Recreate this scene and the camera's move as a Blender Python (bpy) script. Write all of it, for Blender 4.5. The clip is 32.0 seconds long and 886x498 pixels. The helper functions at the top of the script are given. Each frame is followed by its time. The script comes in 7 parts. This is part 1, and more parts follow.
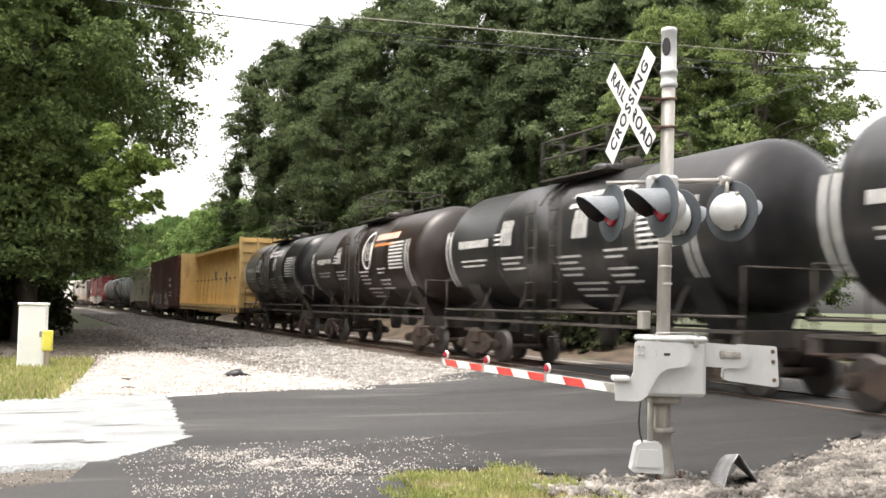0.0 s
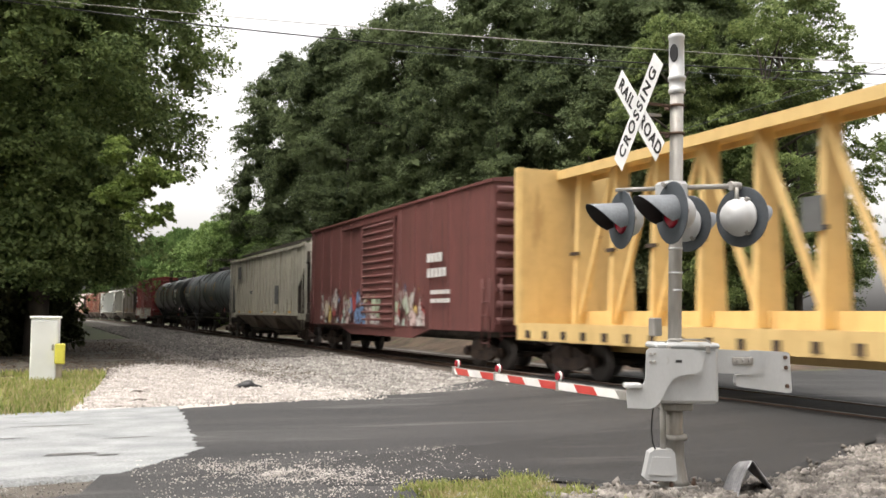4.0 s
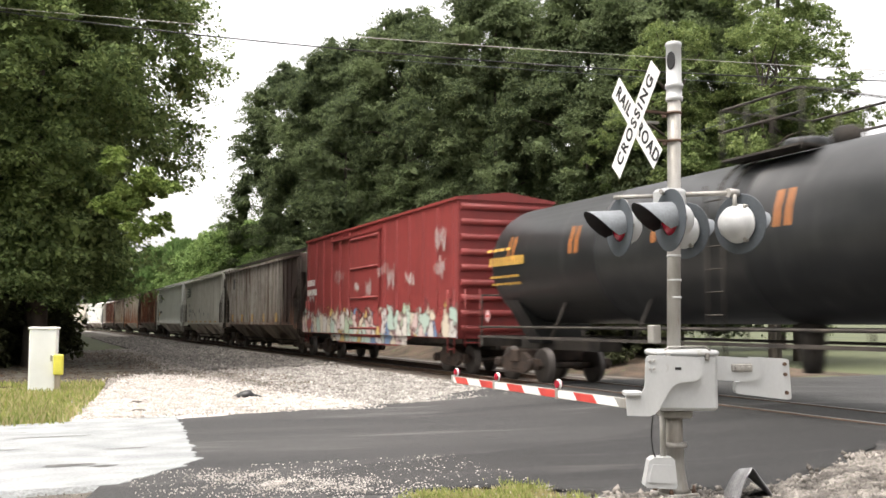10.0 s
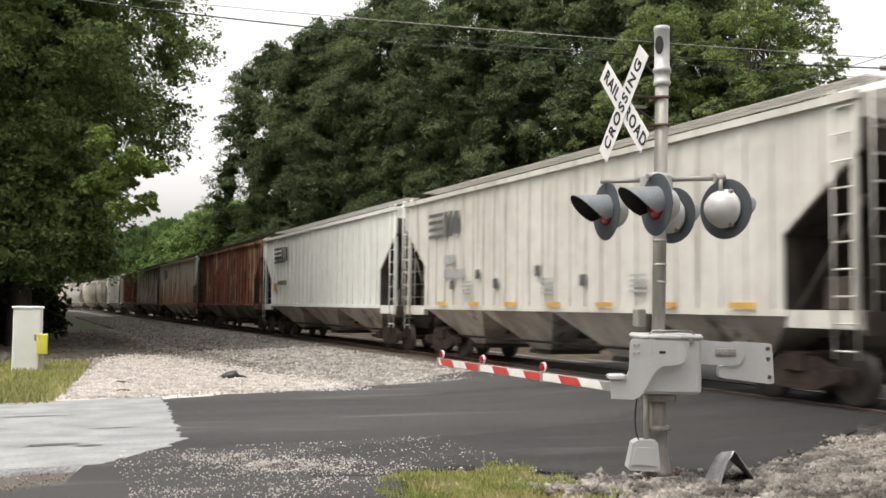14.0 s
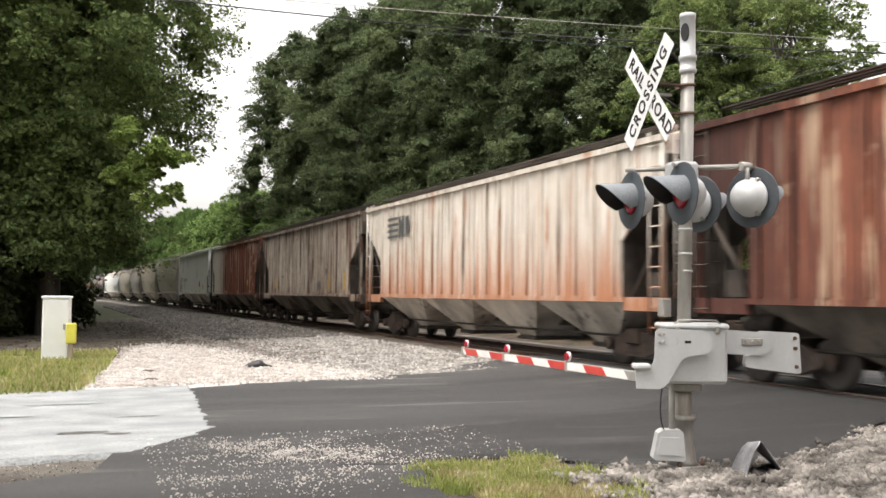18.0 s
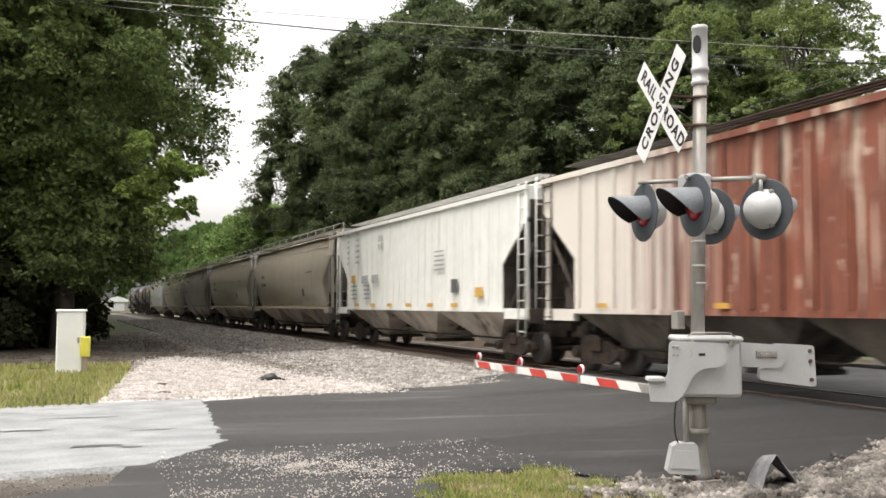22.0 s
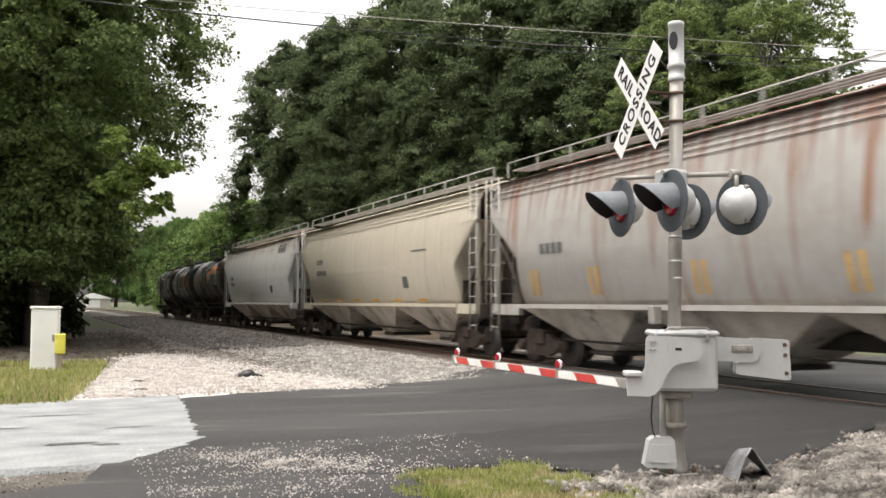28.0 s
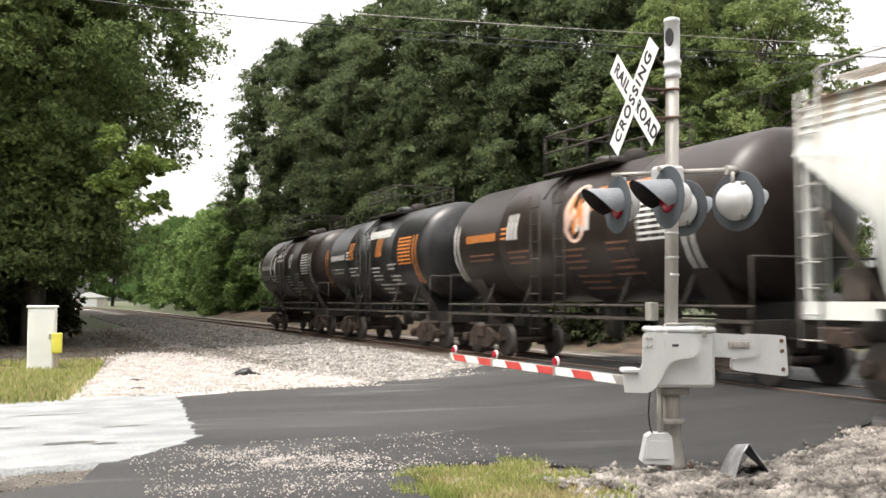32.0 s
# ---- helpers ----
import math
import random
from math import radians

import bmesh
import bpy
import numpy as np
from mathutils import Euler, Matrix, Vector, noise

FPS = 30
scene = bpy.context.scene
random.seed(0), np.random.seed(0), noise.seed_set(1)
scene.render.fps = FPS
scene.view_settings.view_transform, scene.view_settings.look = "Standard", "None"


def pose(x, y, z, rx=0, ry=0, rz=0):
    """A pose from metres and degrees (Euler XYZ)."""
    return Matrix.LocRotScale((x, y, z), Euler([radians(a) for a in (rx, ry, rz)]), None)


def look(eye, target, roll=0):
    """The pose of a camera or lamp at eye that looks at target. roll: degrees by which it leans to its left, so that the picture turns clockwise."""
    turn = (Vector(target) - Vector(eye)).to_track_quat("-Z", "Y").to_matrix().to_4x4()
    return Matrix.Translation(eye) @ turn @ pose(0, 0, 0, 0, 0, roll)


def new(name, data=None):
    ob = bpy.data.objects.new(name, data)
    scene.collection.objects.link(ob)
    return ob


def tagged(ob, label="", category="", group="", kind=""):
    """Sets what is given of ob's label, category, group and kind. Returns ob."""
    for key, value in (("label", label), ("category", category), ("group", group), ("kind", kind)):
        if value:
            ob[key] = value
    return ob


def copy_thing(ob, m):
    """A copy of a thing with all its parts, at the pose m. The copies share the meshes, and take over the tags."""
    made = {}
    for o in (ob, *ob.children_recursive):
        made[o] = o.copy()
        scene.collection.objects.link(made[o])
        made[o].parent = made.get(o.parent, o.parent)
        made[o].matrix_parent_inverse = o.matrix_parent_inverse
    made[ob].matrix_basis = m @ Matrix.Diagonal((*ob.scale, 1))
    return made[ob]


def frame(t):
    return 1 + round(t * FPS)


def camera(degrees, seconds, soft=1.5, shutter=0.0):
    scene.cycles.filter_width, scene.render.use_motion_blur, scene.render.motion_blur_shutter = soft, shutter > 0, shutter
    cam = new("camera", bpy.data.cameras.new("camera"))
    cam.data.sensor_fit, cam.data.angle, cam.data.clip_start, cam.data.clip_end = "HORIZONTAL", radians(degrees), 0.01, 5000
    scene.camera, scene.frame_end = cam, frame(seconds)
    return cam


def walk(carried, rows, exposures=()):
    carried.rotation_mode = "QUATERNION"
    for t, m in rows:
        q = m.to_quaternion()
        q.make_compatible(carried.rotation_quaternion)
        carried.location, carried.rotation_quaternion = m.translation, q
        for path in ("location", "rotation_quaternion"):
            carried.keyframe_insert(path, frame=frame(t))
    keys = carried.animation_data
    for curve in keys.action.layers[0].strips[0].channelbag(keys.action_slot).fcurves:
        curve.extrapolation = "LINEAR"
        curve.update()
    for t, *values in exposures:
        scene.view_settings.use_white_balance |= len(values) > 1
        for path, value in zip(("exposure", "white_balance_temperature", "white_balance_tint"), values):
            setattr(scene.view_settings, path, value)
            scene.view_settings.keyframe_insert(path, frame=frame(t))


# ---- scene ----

# camera: carried by hand at one spot; seconds, turn to the right, tilt up, lean (degrees)
EYE = (0.0, 0.0, 1.70)
TURNS = [
    (0, -0.160, 3.384, 1.050),
    (0.5, -0.160, 3.320, 0.783),
    (1, -0.154, 3.259, 0.654),
    (1.5, -0.252, 3.349, 0.840),
    (2, -0.335, 3.472, 0.866),
    (2.5, -0.416, 3.595, 0.810),
    (3, -0.484, 3.642, 0.932),
    (3.5, -0.512, 3.748, 0.673),
    (5.5, -1.403, 4.486, 0.107),
    (6, -1.625, 4.555, 0.421),
    (6.5, -1.874, 4.507, 0.319),
    (7, -2.026, 4.387, 0.007),
    (7.5, -1.693, 4.268, 0.118),
    (8, -1.047, 4.282, -0.787),
    (8.5, -0.501, 4.357, -0.311),
    (9, -0.412, 4.474, -0.083),
    (9.5, -0.568, 4.497, 0.033),
    (10, -0.671, 4.433, 0.110),
    (10.5, -0.631, 4.293, 0.104),
    (11, -0.703, 4.210, 0.196),
    (11.5, -0.700, 4.045, 0.310),
    (12, -0.617, 3.817, 0.622),
    (12.5, -0.273, 3.641, 0.825),
    (13, 0.000, 3.604, 0.770),
    (13.5, 0.187, 3.632, 0.774),
    (14, 0.152, 3.379, 0.556),
    (14.5, 0.038, 3.192, 0.458),
    (16.5, -0.619, 2.983, 0.468),
    (17, -0.700, 3.054, 0.629),
    (17.5, -0.903, 2.916, 0.453),
    (18, -1.305, 2.736, 0.522),
    (18.5, -1.547, 2.770, 0.504),
    (19, -1.762, 2.835, 0.406),
    (19.5, -2.035, 2.945, 0.395),
    (20, -2.008, 3.157, 0.447),
    (20.5, -2.009, 3.281, 0.228),
    (21, -2.072, 3.338, 0.350),
    (21.5, -2.211, 3.422, 0.193),
    (22, -2.062, 3.500, 0.416),
    (22.5, -1.794, 3.413, 0.355),
    (23, -1.573, 3.292, 0.369),
    (23.5, -1.418, 3.289, 0.226),
    (24, -1.305, 3.301, 0.011),
    (24.5, -1.084, 3.332, 0.242),
    (25, -0.912, 3.398, 0.118),
    (25.5, -0.754, 3.501, 0.360),
    (27.5, -0.892, 3.153, 0.278),
    (28, -0.731, 3.245, 0.237),
    (28.5, -0.417, 3.262, 0.330),
    (29, -0.287, 3.196, 0.400),
    (29.5, -0.270, 3.182, 0.469),
    (30, -0.393, 3.166, 0.151),
    (30.5, -0.495, 3.146, -0.332),
    (31, -0.609, 3.059, -0.145),
    (31.5, -0.593, 3.145, 0.000),
    (32, -0.540, 3.092, -0.013),

]
cam = camera(50.0, 32.0, soft=1.6, shutter=0.42)
walk(cam, [(t, pose(*EYE, 90 + tilt, 0, -turn) @ pose(0, 0, 0, 0, 0, lean)) for t, turn, tilt, lean in TURNS],
     exposures=[(t, e, 6850, 12) for t, e in ((0.0, 1.6), (1.5, 1.45), (3.0, 1.08), (6.0, 1.2), (7.0, 1.2), (8.0, 1.47), (9.0, 1.54), (11.0, 1.34), (12.0, 1.2), (13.0, 1.2), (14.0, 0.87), (17.0, 1.25), (18.0, 1.2), (19.0, 1.08), (20.0, 1.2), (21.0, 1.2), (22.0, 1.1), (23.0, 0.75), (24.0, 0.88), (25.0, 1.05), (28.0, 1.09), (30.0, 0.98), (31.0, 0.88), (32.0, 1.4))])

# world and light: a bright, thinly overcast afternoon
world = bpy.data.worlds.new("world")
scene.world = world
world.use_nodes = True
wn, wl = world.node_tree.nodes, world.node_tree.links
sky = wn.new("ShaderNodeTexSky")
sky.sky_type, sky.sun_disc = "NISHITA", False
sky.sun_elevation, sky.sun_rotation = radians(70), radians(246)
sky.air_density, sky.dust_density, sky.ozone_density = 1.0, 5.0, 1.0
pale = wn.new("ShaderNodeHueSaturation")
pale.inputs["Saturation"].default_value, pale.inputs["Value"].default_value = 0.12, 1.25
wl.new(sky.outputs[0], pale.inputs["Color"])
wl.new(pale.outputs[0], wn["Background"].inputs["Color"])
wn["Background"].inputs["Strength"].default_value = 0.15
sun_lamp = bpy.data.lights.new("sun", "SUN")
sun_lamp.energy, sun_lamp.angle, sun_lamp.color = 0.6, radians(20), (1.0, 0.96, 0.9)
sun = new("sun", sun_lamp)
sun.matrix_world = look((0, 0, 30), (10.0, 4.4, 0))

# ---- materials ----
def nodes_of(name):
    m = bpy.data.materials.new(name)
    m.use_nodes = True
    t = m.node_tree
    return m, t.nodes, t.links, t.nodes["Principled BSDF"]


def surface(name, a, b, scale=4.0, rough=0.8, metal=0.0, bump=0.2, fine=40.0, c=None, spots=0.0, stretch=(1, 1, 1), spread=(0.35, 0.65), random_tint=0.0, world_space=False, turn=0.0, grit=0.35):
    """Two colours mixed by large noise, grain by fine noise, optional third colour in spots."""
    m, n, l, p = nodes_of(name)
    co = n.new("ShaderNodeTexCoord")
    mp = n.new("ShaderNodeMapping")
    mp.inputs["Scale"].default_value = stretch
    if turn:
        mp.vector_type = "TEXTURE"
        mp.inputs["Rotation"].default_value = (0, 0, turn)
        mp.inputs["Scale"].default_value = tuple(1 / q for q in stretch)
    if world_space:
        geo = n.new("ShaderNodeNewGeometry")
        l.new(geo.outputs["Position"], mp.inputs[0])
    else:
        l.new(co.outputs["Object"], mp.inputs[0])
    big = n.new("ShaderNodeTexNoise")
    big.inputs["Scale"].default_value, big.inputs["Detail"].default_value = scale, 6
    l.new(mp.outputs[0], big.inputs[0])
    ramp = n.new("ShaderNodeValToRGB")
    ramp.color_ramp.elements[0].position, ramp.color_ramp.elements[1].position = spread
    ramp.color_ramp.elements[0].color, ramp.color_ramp.elements[1].color = (*a, 1), (*b, 1)
    l.new(big.outputs[0], ramp.inputs[0])
    col = ramp.outputs[0]
    small = n.new("ShaderNodeTexNoise")
    small.inputs["Scale"].default_value, small.inputs["Detail"].default_value = fine, 4
    l.new(mp.outputs[0], small.inputs[0])
    if c is not None:
        sp = n.new("ShaderNodeTexNoise")
        sp.inputs["Scale"].default_value, sp.inputs["Detail"].default_value, sp.inputs["Roughness"].default_value = scale * 1.7, 8, 0.65
        off = n.new("ShaderNodeVectorMath")
        off.inputs[1].default_value = (7.3, 2.1, 4.4)
        l.new(mp.outputs[0], off.inputs[0])
        l.new(off.outputs[0], sp.inputs[0])
        sr = n.new("ShaderNodeValToRGB")
        sr.color_ramp.elements[0].position, sr.color_ramp.elements[1].position = 0.62 - spots, 0.72 - spots * 0.8
        l.new(sp.outputs[0], sr.inputs[0])
        mix = n.new("ShaderNodeMix")
        mix.data_type = "RGBA"
        l.new(sr.outputs[0], mix.inputs[0])
        l.new(col, mix.inputs[6])
        mix.inputs[7].default_value = (*c, 1)
        col = mix.outputs[2]
    grain = n.new("ShaderNodeMix")
    grain.data_type, grain.blend_type = "RGBA", "OVERLAY"
    grain.inputs[0].default_value = grit
    l.new(col, grain.inputs[6])
    l.new(small.outputs[0], grain.inputs[7])
    col = grain.outputs[2]
    if random_tint:
        inf = n.new("ShaderNodeObjectInfo")
        geo2 = n.new("ShaderNodeNewGeometry")
        add = n.new("ShaderNodeMath")
        add.operation = "ADD"
        l.new(inf.outputs["Random"], add.inputs[0])
        l.new(geo2.outputs["Random Per Island"], add.inputs[1])
        mr = n.new("ShaderNodeMapRange")
        mr.inputs[1].default_value, mr.inputs[2].default_value = 0, 2
        mr.inputs[3].default_value, mr.inputs[4].default_value = 1 - random_tint, 1 + random_tint
        l.new(add.outputs[0], mr.inputs[0])
        hs = n.new("ShaderNodeHueSaturation")
        l.new(mr.outputs[0], hs.inputs["Value"])
        l.new(col, hs.inputs["Color"])
        col = hs.outputs[0]
    l.new(col, p.inputs["Base Color"])
    rr = n.new("ShaderNodeMapRange")
    rr.inputs[3].default_value, rr.inputs[4].default_value = max(0.05, rough - 0.12), min(1, rough + 0.12)
    l.new(small.outputs[0], rr.inputs[0])
    l.new(rr.outputs[0], p.inputs["Roughness"])
    p.inputs["Metallic"].default_value = metal
    if bump:
        bp = n.new("ShaderNodeBump")
        bp.inputs["Strength"].default_value, bp.inputs["Distance"].default_value = bump, 0.02
        l.new(small.outputs[0], bp.inputs["Height"])
        l.new(bp.outputs[0], p.inputs["Normal"])
    return m


def car_paint(name, paint, dirt, rust, streaks=0.3, spots=0.1, rough=0.55, cols=2.2, panels=0.0, gloss=0.0, zone=0.0, flake=0.0, ends=None, high=None, low=None):
    """Weathered car paint: vertical streaks of dirt and patches of rust that run down the sides."""
    m, n, l, p = nodes_of(name)
    co = n.new("ShaderNodeTexCoord")

    def noise_at(stretch, scale, detail, shift):
        mp = n.new("ShaderNodeMapping")
        mp.inputs["Scale"].default_value, mp.inputs["Location"].default_value = stretch, shift
        l.new(co.outputs["Object"], mp.inputs[0])
        t = n.new("ShaderNodeTexNoise")
        t.inputs["Scale"].default_value, t.inputs["Detail"].default_value, t.inputs["Roughness"].default_value = scale, detail, 0.6
        l.new(mp.outputs[0], t.inputs[0])
        return t.outputs[0]

    def ramp_of(src, lo, hi):
        r = n.new("ShaderNodeMapRange")
        r.interpolation_type = "SMOOTHSTEP"
        r.inputs[1].default_value, r.inputs[2].default_value = lo, hi
        l.new(src, r.inputs[0])
        return r.outputs[0]

    def mix(fac, a, b):
        x = n.new("ShaderNodeMix")
        x.data_type = "RGBA"
        l.new(fac, x.inputs[0])
        for sock, v in ((x.inputs[6], a), (x.inputs[7], b)):
            if isinstance(v, tuple):
                sock.default_value = (*v, 1)
            else:
                l.new(v, sock)
        return x.outputs[2]

    seed = (len(name) * 3.7 % 11, 2.0, 1.0)
    streak = noise_at((cols, 0.6, 0.17), 1.6, 7, seed)
    patch = noise_at((0.95, 0.5, 0.26), 1.3, 9, (3.1, seed[0], 0))
    grime = noise_at((1, 1, 1), 2.2, 8, (0, 0, seed[0]))
    c1 = mix(ramp_of(grime, 0.35, 0.75), paint, tuple(0.55 * x + 0.45 * y for x, y in zip(paint, dirt)))
    if panels:
        sep = n.new("ShaderNodeSeparateXYZ")
        l.new(co.outputs["Object"], sep.inputs[0])
        fl = n.new("ShaderNodeMath")
        fl.operation, fl.inputs[1].default_value = "SNAP", 0.93
        l.new(sep.outputs[0], fl.inputs[0])
        wn1 = n.new("ShaderNodeTexWhiteNoise")
        wn1.noise_dimensions = "1D"
        l.new(fl.outputs[0], wn1.inputs["W"])
        sc = n.new("ShaderNodeMath")
        sc.operation, sc.inputs[1].default_value = "MULTIPLY", panels
        l.new(wn1.outputs["Value"], sc.inputs[0])
        c1 = mix(sc.outputs[0], c1, dirt)
    fine = noise_at((cols * 3.2, 1.2, 0.07), 1.8, 5, (seed[0], 5.0, 2.0))
    c1 = mix(ramp_of(fine, 0.50, 0.80), c1, dirt)
    c2 = mix(ramp_of(streak, 0.68 - streaks * 0.5, 0.78 - streaks * 0.5), c1, dirt)
    both = n.new("ShaderNodeMath")
    both.operation = "ADD"
    half = n.new("ShaderNodeMath")
    half.operation = "MULTIPLY"
    half.inputs[1].default_value = 0.5
    l.new(patch, both.inputs[0])
    l.new(streak, both.inputs[1])
    l.new(both.outputs[0], half.inputs[0])
    c3 = mix(ramp_of(half.outputs[0], 0.60 - spots, 0.65 - spots), c2, rust)
    if flake:
        c3 = mix(ramp_of(noise_at((1.0, 1.0, 0.40), 5.5, 12, (2, seed[0], 9)), 0.60 - flake, 0.66 - flake), c3, rust)
        c3 = mix(ramp_of(noise_at((cols, 1.0, 0.08), 2.6, 10, (5, 3, seed[0])), 0.56, 0.66), c3, tuple(min(0.8, 1.25 * q) for q in paint))
        c3 = mix(ramp_of(noise_at((cols * 1.5, 1.0, 0.10), 2.6, 10, (9, 1, seed[0])), 0.54, 0.64), c3, tuple(0.40 * q for q in dirt))
    if zone:
        z1 = n.new("ShaderNodeMath")
        z1.operation, z1.inputs[1].default_value = "MULTIPLY", zone
        l.new(ramp_of(noise_at((0.30, 0.2, 0.16), 1.0, 6, (seed[0] * 2, 1, 4)), 0.42, 0.60), z1.inputs[0])
        c3 = mix(z1.outputs[0], c3, dirt)
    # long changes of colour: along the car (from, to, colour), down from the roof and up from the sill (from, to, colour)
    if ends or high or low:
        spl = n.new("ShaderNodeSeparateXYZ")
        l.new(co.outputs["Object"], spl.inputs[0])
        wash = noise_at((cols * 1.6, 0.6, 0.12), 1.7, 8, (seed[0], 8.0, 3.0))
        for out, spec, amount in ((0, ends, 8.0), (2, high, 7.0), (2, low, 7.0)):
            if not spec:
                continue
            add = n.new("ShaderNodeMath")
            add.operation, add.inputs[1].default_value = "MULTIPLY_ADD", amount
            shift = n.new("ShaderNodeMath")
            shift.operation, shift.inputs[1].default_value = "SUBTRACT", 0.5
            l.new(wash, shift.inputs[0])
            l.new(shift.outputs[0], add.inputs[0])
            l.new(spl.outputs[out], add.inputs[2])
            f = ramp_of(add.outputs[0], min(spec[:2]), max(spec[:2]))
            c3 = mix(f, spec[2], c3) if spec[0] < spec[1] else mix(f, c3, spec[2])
    l.new(c3, p.inputs["Base Color"])
    p.inputs["Roughness"].default_value = rough
    if gloss:
        p.inputs["Specular IOR Level"].default_value = 0.36 if gloss > 0.03 else 0.15
        p.inputs["Coat Weight"].default_value, p.inputs["Coat Roughness"].default_value = gloss, 0.22
    bp = n.new("ShaderNodeBump")
    bp.inputs["Strength"].default_value, bp.inputs["Distance"].default_value = 0.15, 0.01
    l.new(grime, bp.inputs["Height"])
    l.new(bp.outputs[0], p.inputs["Normal"])
    return m


def leafy(name, dark, light, scale=0.6):
    m, n, l, p = nodes_of(name)
    geo = n.new("ShaderNodeNewGeometry")
    t = n.new("ShaderNodeTexNoise")
    t.inputs["Scale"].default_value = scale
    l.new(geo.outputs["Position"], t.inputs[0])
    add = n.new("ShaderNodeMath")
    add.operation = "ADD"
    t2 = n.new("ShaderNodeTexNoise")
    t2.inputs["Scale"].default_value = scale * 4.5
    l.new(geo.outputs["Position"], t2.inputs[0])
    two = n.new("ShaderNodeMix")
    two.inputs[0].default_value = 0.45
    l.new(t.outputs[0], two.inputs[2])
    l.new(t2.outputs[0], two.inputs[3])
    l.new(two.outputs[0], add.inputs[0])
    mul = n.new("ShaderNodeMath")
    mul.operation, mul.inputs[1].default_value = "MULTIPLY_ADD", 0.36
    mul.inputs[2].default_value = -0.18
    l.new(geo.outputs["Random Per Island"], mul.inputs[0])
    l.new(mul.outputs[0], add.inputs[1])
    r = n.new("ShaderNodeValToRGB")
    r.color_ramp.elements[0].position, r.color_ramp.elements[1].position = 0.28, 0.72
    r.color_ramp.elements[0].color, r.color_ramp.elements[1].color = (*dark, 1), (*light, 1)
    l.new(add.outputs[0], r.inputs[0])
    l.new(r.outputs[0], p.inputs["Base Color"])
    p.inputs["Roughness"].default_value = 0.65
    p.inputs["Specular IOR Level"].default_value = 0.12
    tr = n.new("ShaderNodeBsdfTranslucent")
    l.new(r.outputs[0], tr.inputs[0])
    ms = n.new("ShaderNodeMixShader")
    ms.inputs[0].default_value = 0.4
    l.new(p.outputs[0], ms.inputs[1])
    l.new(tr.outputs[0], ms.inputs[2])
    l.new(ms.outputs[0], n["Material Output"].inputs[0])
    return m


def plain(name, colour, rough=0.5, metal=0.0):
    return surface(name, tuple(0.85 * x for x in colour), tuple(min(1, 1.1 * x) for x in colour), 3, rough, metal, 0.05)


M = {}
M["asphalt"] = surface("asphalt", (0.010, 0.010, 0.0105), (0.046, 0.045, 0.044), 0.55, 0.72, 0, 0.7, 70, (0.095, 0.092, 0.088), 0.035, (0.16, 1.3, 1), (0.30, 0.70), world_space=True, turn=0.30)
# fresh asphalt; its dark colour also paints the train's shade by the rails
M["fresh_shaded_asphalt"] = surface("fresh_shaded_asphalt", (0.008, 0.008, 0.0085), (0.026, 0.0255, 0.025), 0.7, 0.75, 0, 0.7, 70, (0.05, 0.048, 0.046), 0.03, (0.16, 1.3, 1), (0.30, 0.70), world_space=True, turn=0.30)
M["old_pavement"] = surface("old_pavement", (0.20, 0.212, 0.216), (0.30, 0.312, 0.312), 1.8, 0.9, 0, 1.0, 38, (0.18, 0.182, 0.18), 0.0, (0.75, 1.1, 1), world_space=True, turn=0.38, grit=0.5)
M["pothole"] = surface("pothole", (0.06, 0.058, 0.055), (0.13, 0.127, 0.12), 6, 0.95, 0, 0.8, 50, world_space=True)
M["dirt"] = surface("dirt", (0.040, 0.032, 0.025), (0.13, 0.115, 0.096), 0.9, 0.95, 0, 0.7, 25, (0.07, 0.10, 0.03), 0.03, world_space=True)
M["bank_soil"] = surface("bank_soil", (0.030, 0.020, 0.013), (0.095, 0.064, 0.042), 1.1, 0.95, 0, 1.0, 20, (0.075, 0.095, 0.035), 0.05, world_space=True)
M["lot_gravel"] = surface("lot_gravel", (0.40, 0.365, 0.33), (0.58, 0.54, 0.50), 1.2, 0.95, 0, 0.9, 28, (0.35, 0.31, 0.27), 0.05, world_space=True)
M["ballast_bed"] = surface("ballast_bed", (0.15, 0.142, 0.13), (0.30, 0.285, 0.265), 0.7, 0.95, 0, 1.0, 18, (0.16, 0.12, 0.09), 0.06, world_space=True)
M["corner_stone"] = surface("corner_stone", (0.042, 0.037, 0.032), (0.205, 0.188, 0.168), 3, 0.9, 0, 0.3, 30, random_tint=0.9)
# dirty trackside stones, darkened as well to paint the train's shadow
M["grimy_shaded_stone"] = surface("grimy_shaded_stone", (0.022, 0.018, 0.015), (0.075, 0.062, 0.052), 3, 0.9, 0, 0.3, 30, random_tint=0.6)
M["far_stone"] = surface("far_stone", (0.100, 0.090, 0.080), (0.245, 0.225, 0.203), 3, 0.9, 0, 0.3, 30, random_tint=0.7)
M["ballast_stone"] = surface("ballast_stone", (0.16, 0.15, 0.135), (0.35, 0.33, 0.305), 3, 0.9, 0, 0.3, 30, random_tint=0.65)
M["lot_stone"] = surface("lot_stone", (0.36, 0.33, 0.30), (0.60, 0.56, 0.52), 3, 0.9, 0, 0.3, 30, random_tint=0.4)
M["grass"] = leafy("grass", (0.15, 0.20, 0.05), (0.40, 0.42, 0.15), 2.0)
M["dry_grass"] = leafy("dry_grass", (0.30, 0.26, 0.12), (0.50, 0.45, 0.25), 2.0)
M["litter"] = leafy("litter", (0.035, 0.026, 0.018), (0.15, 0.11, 0.075), 1.5)
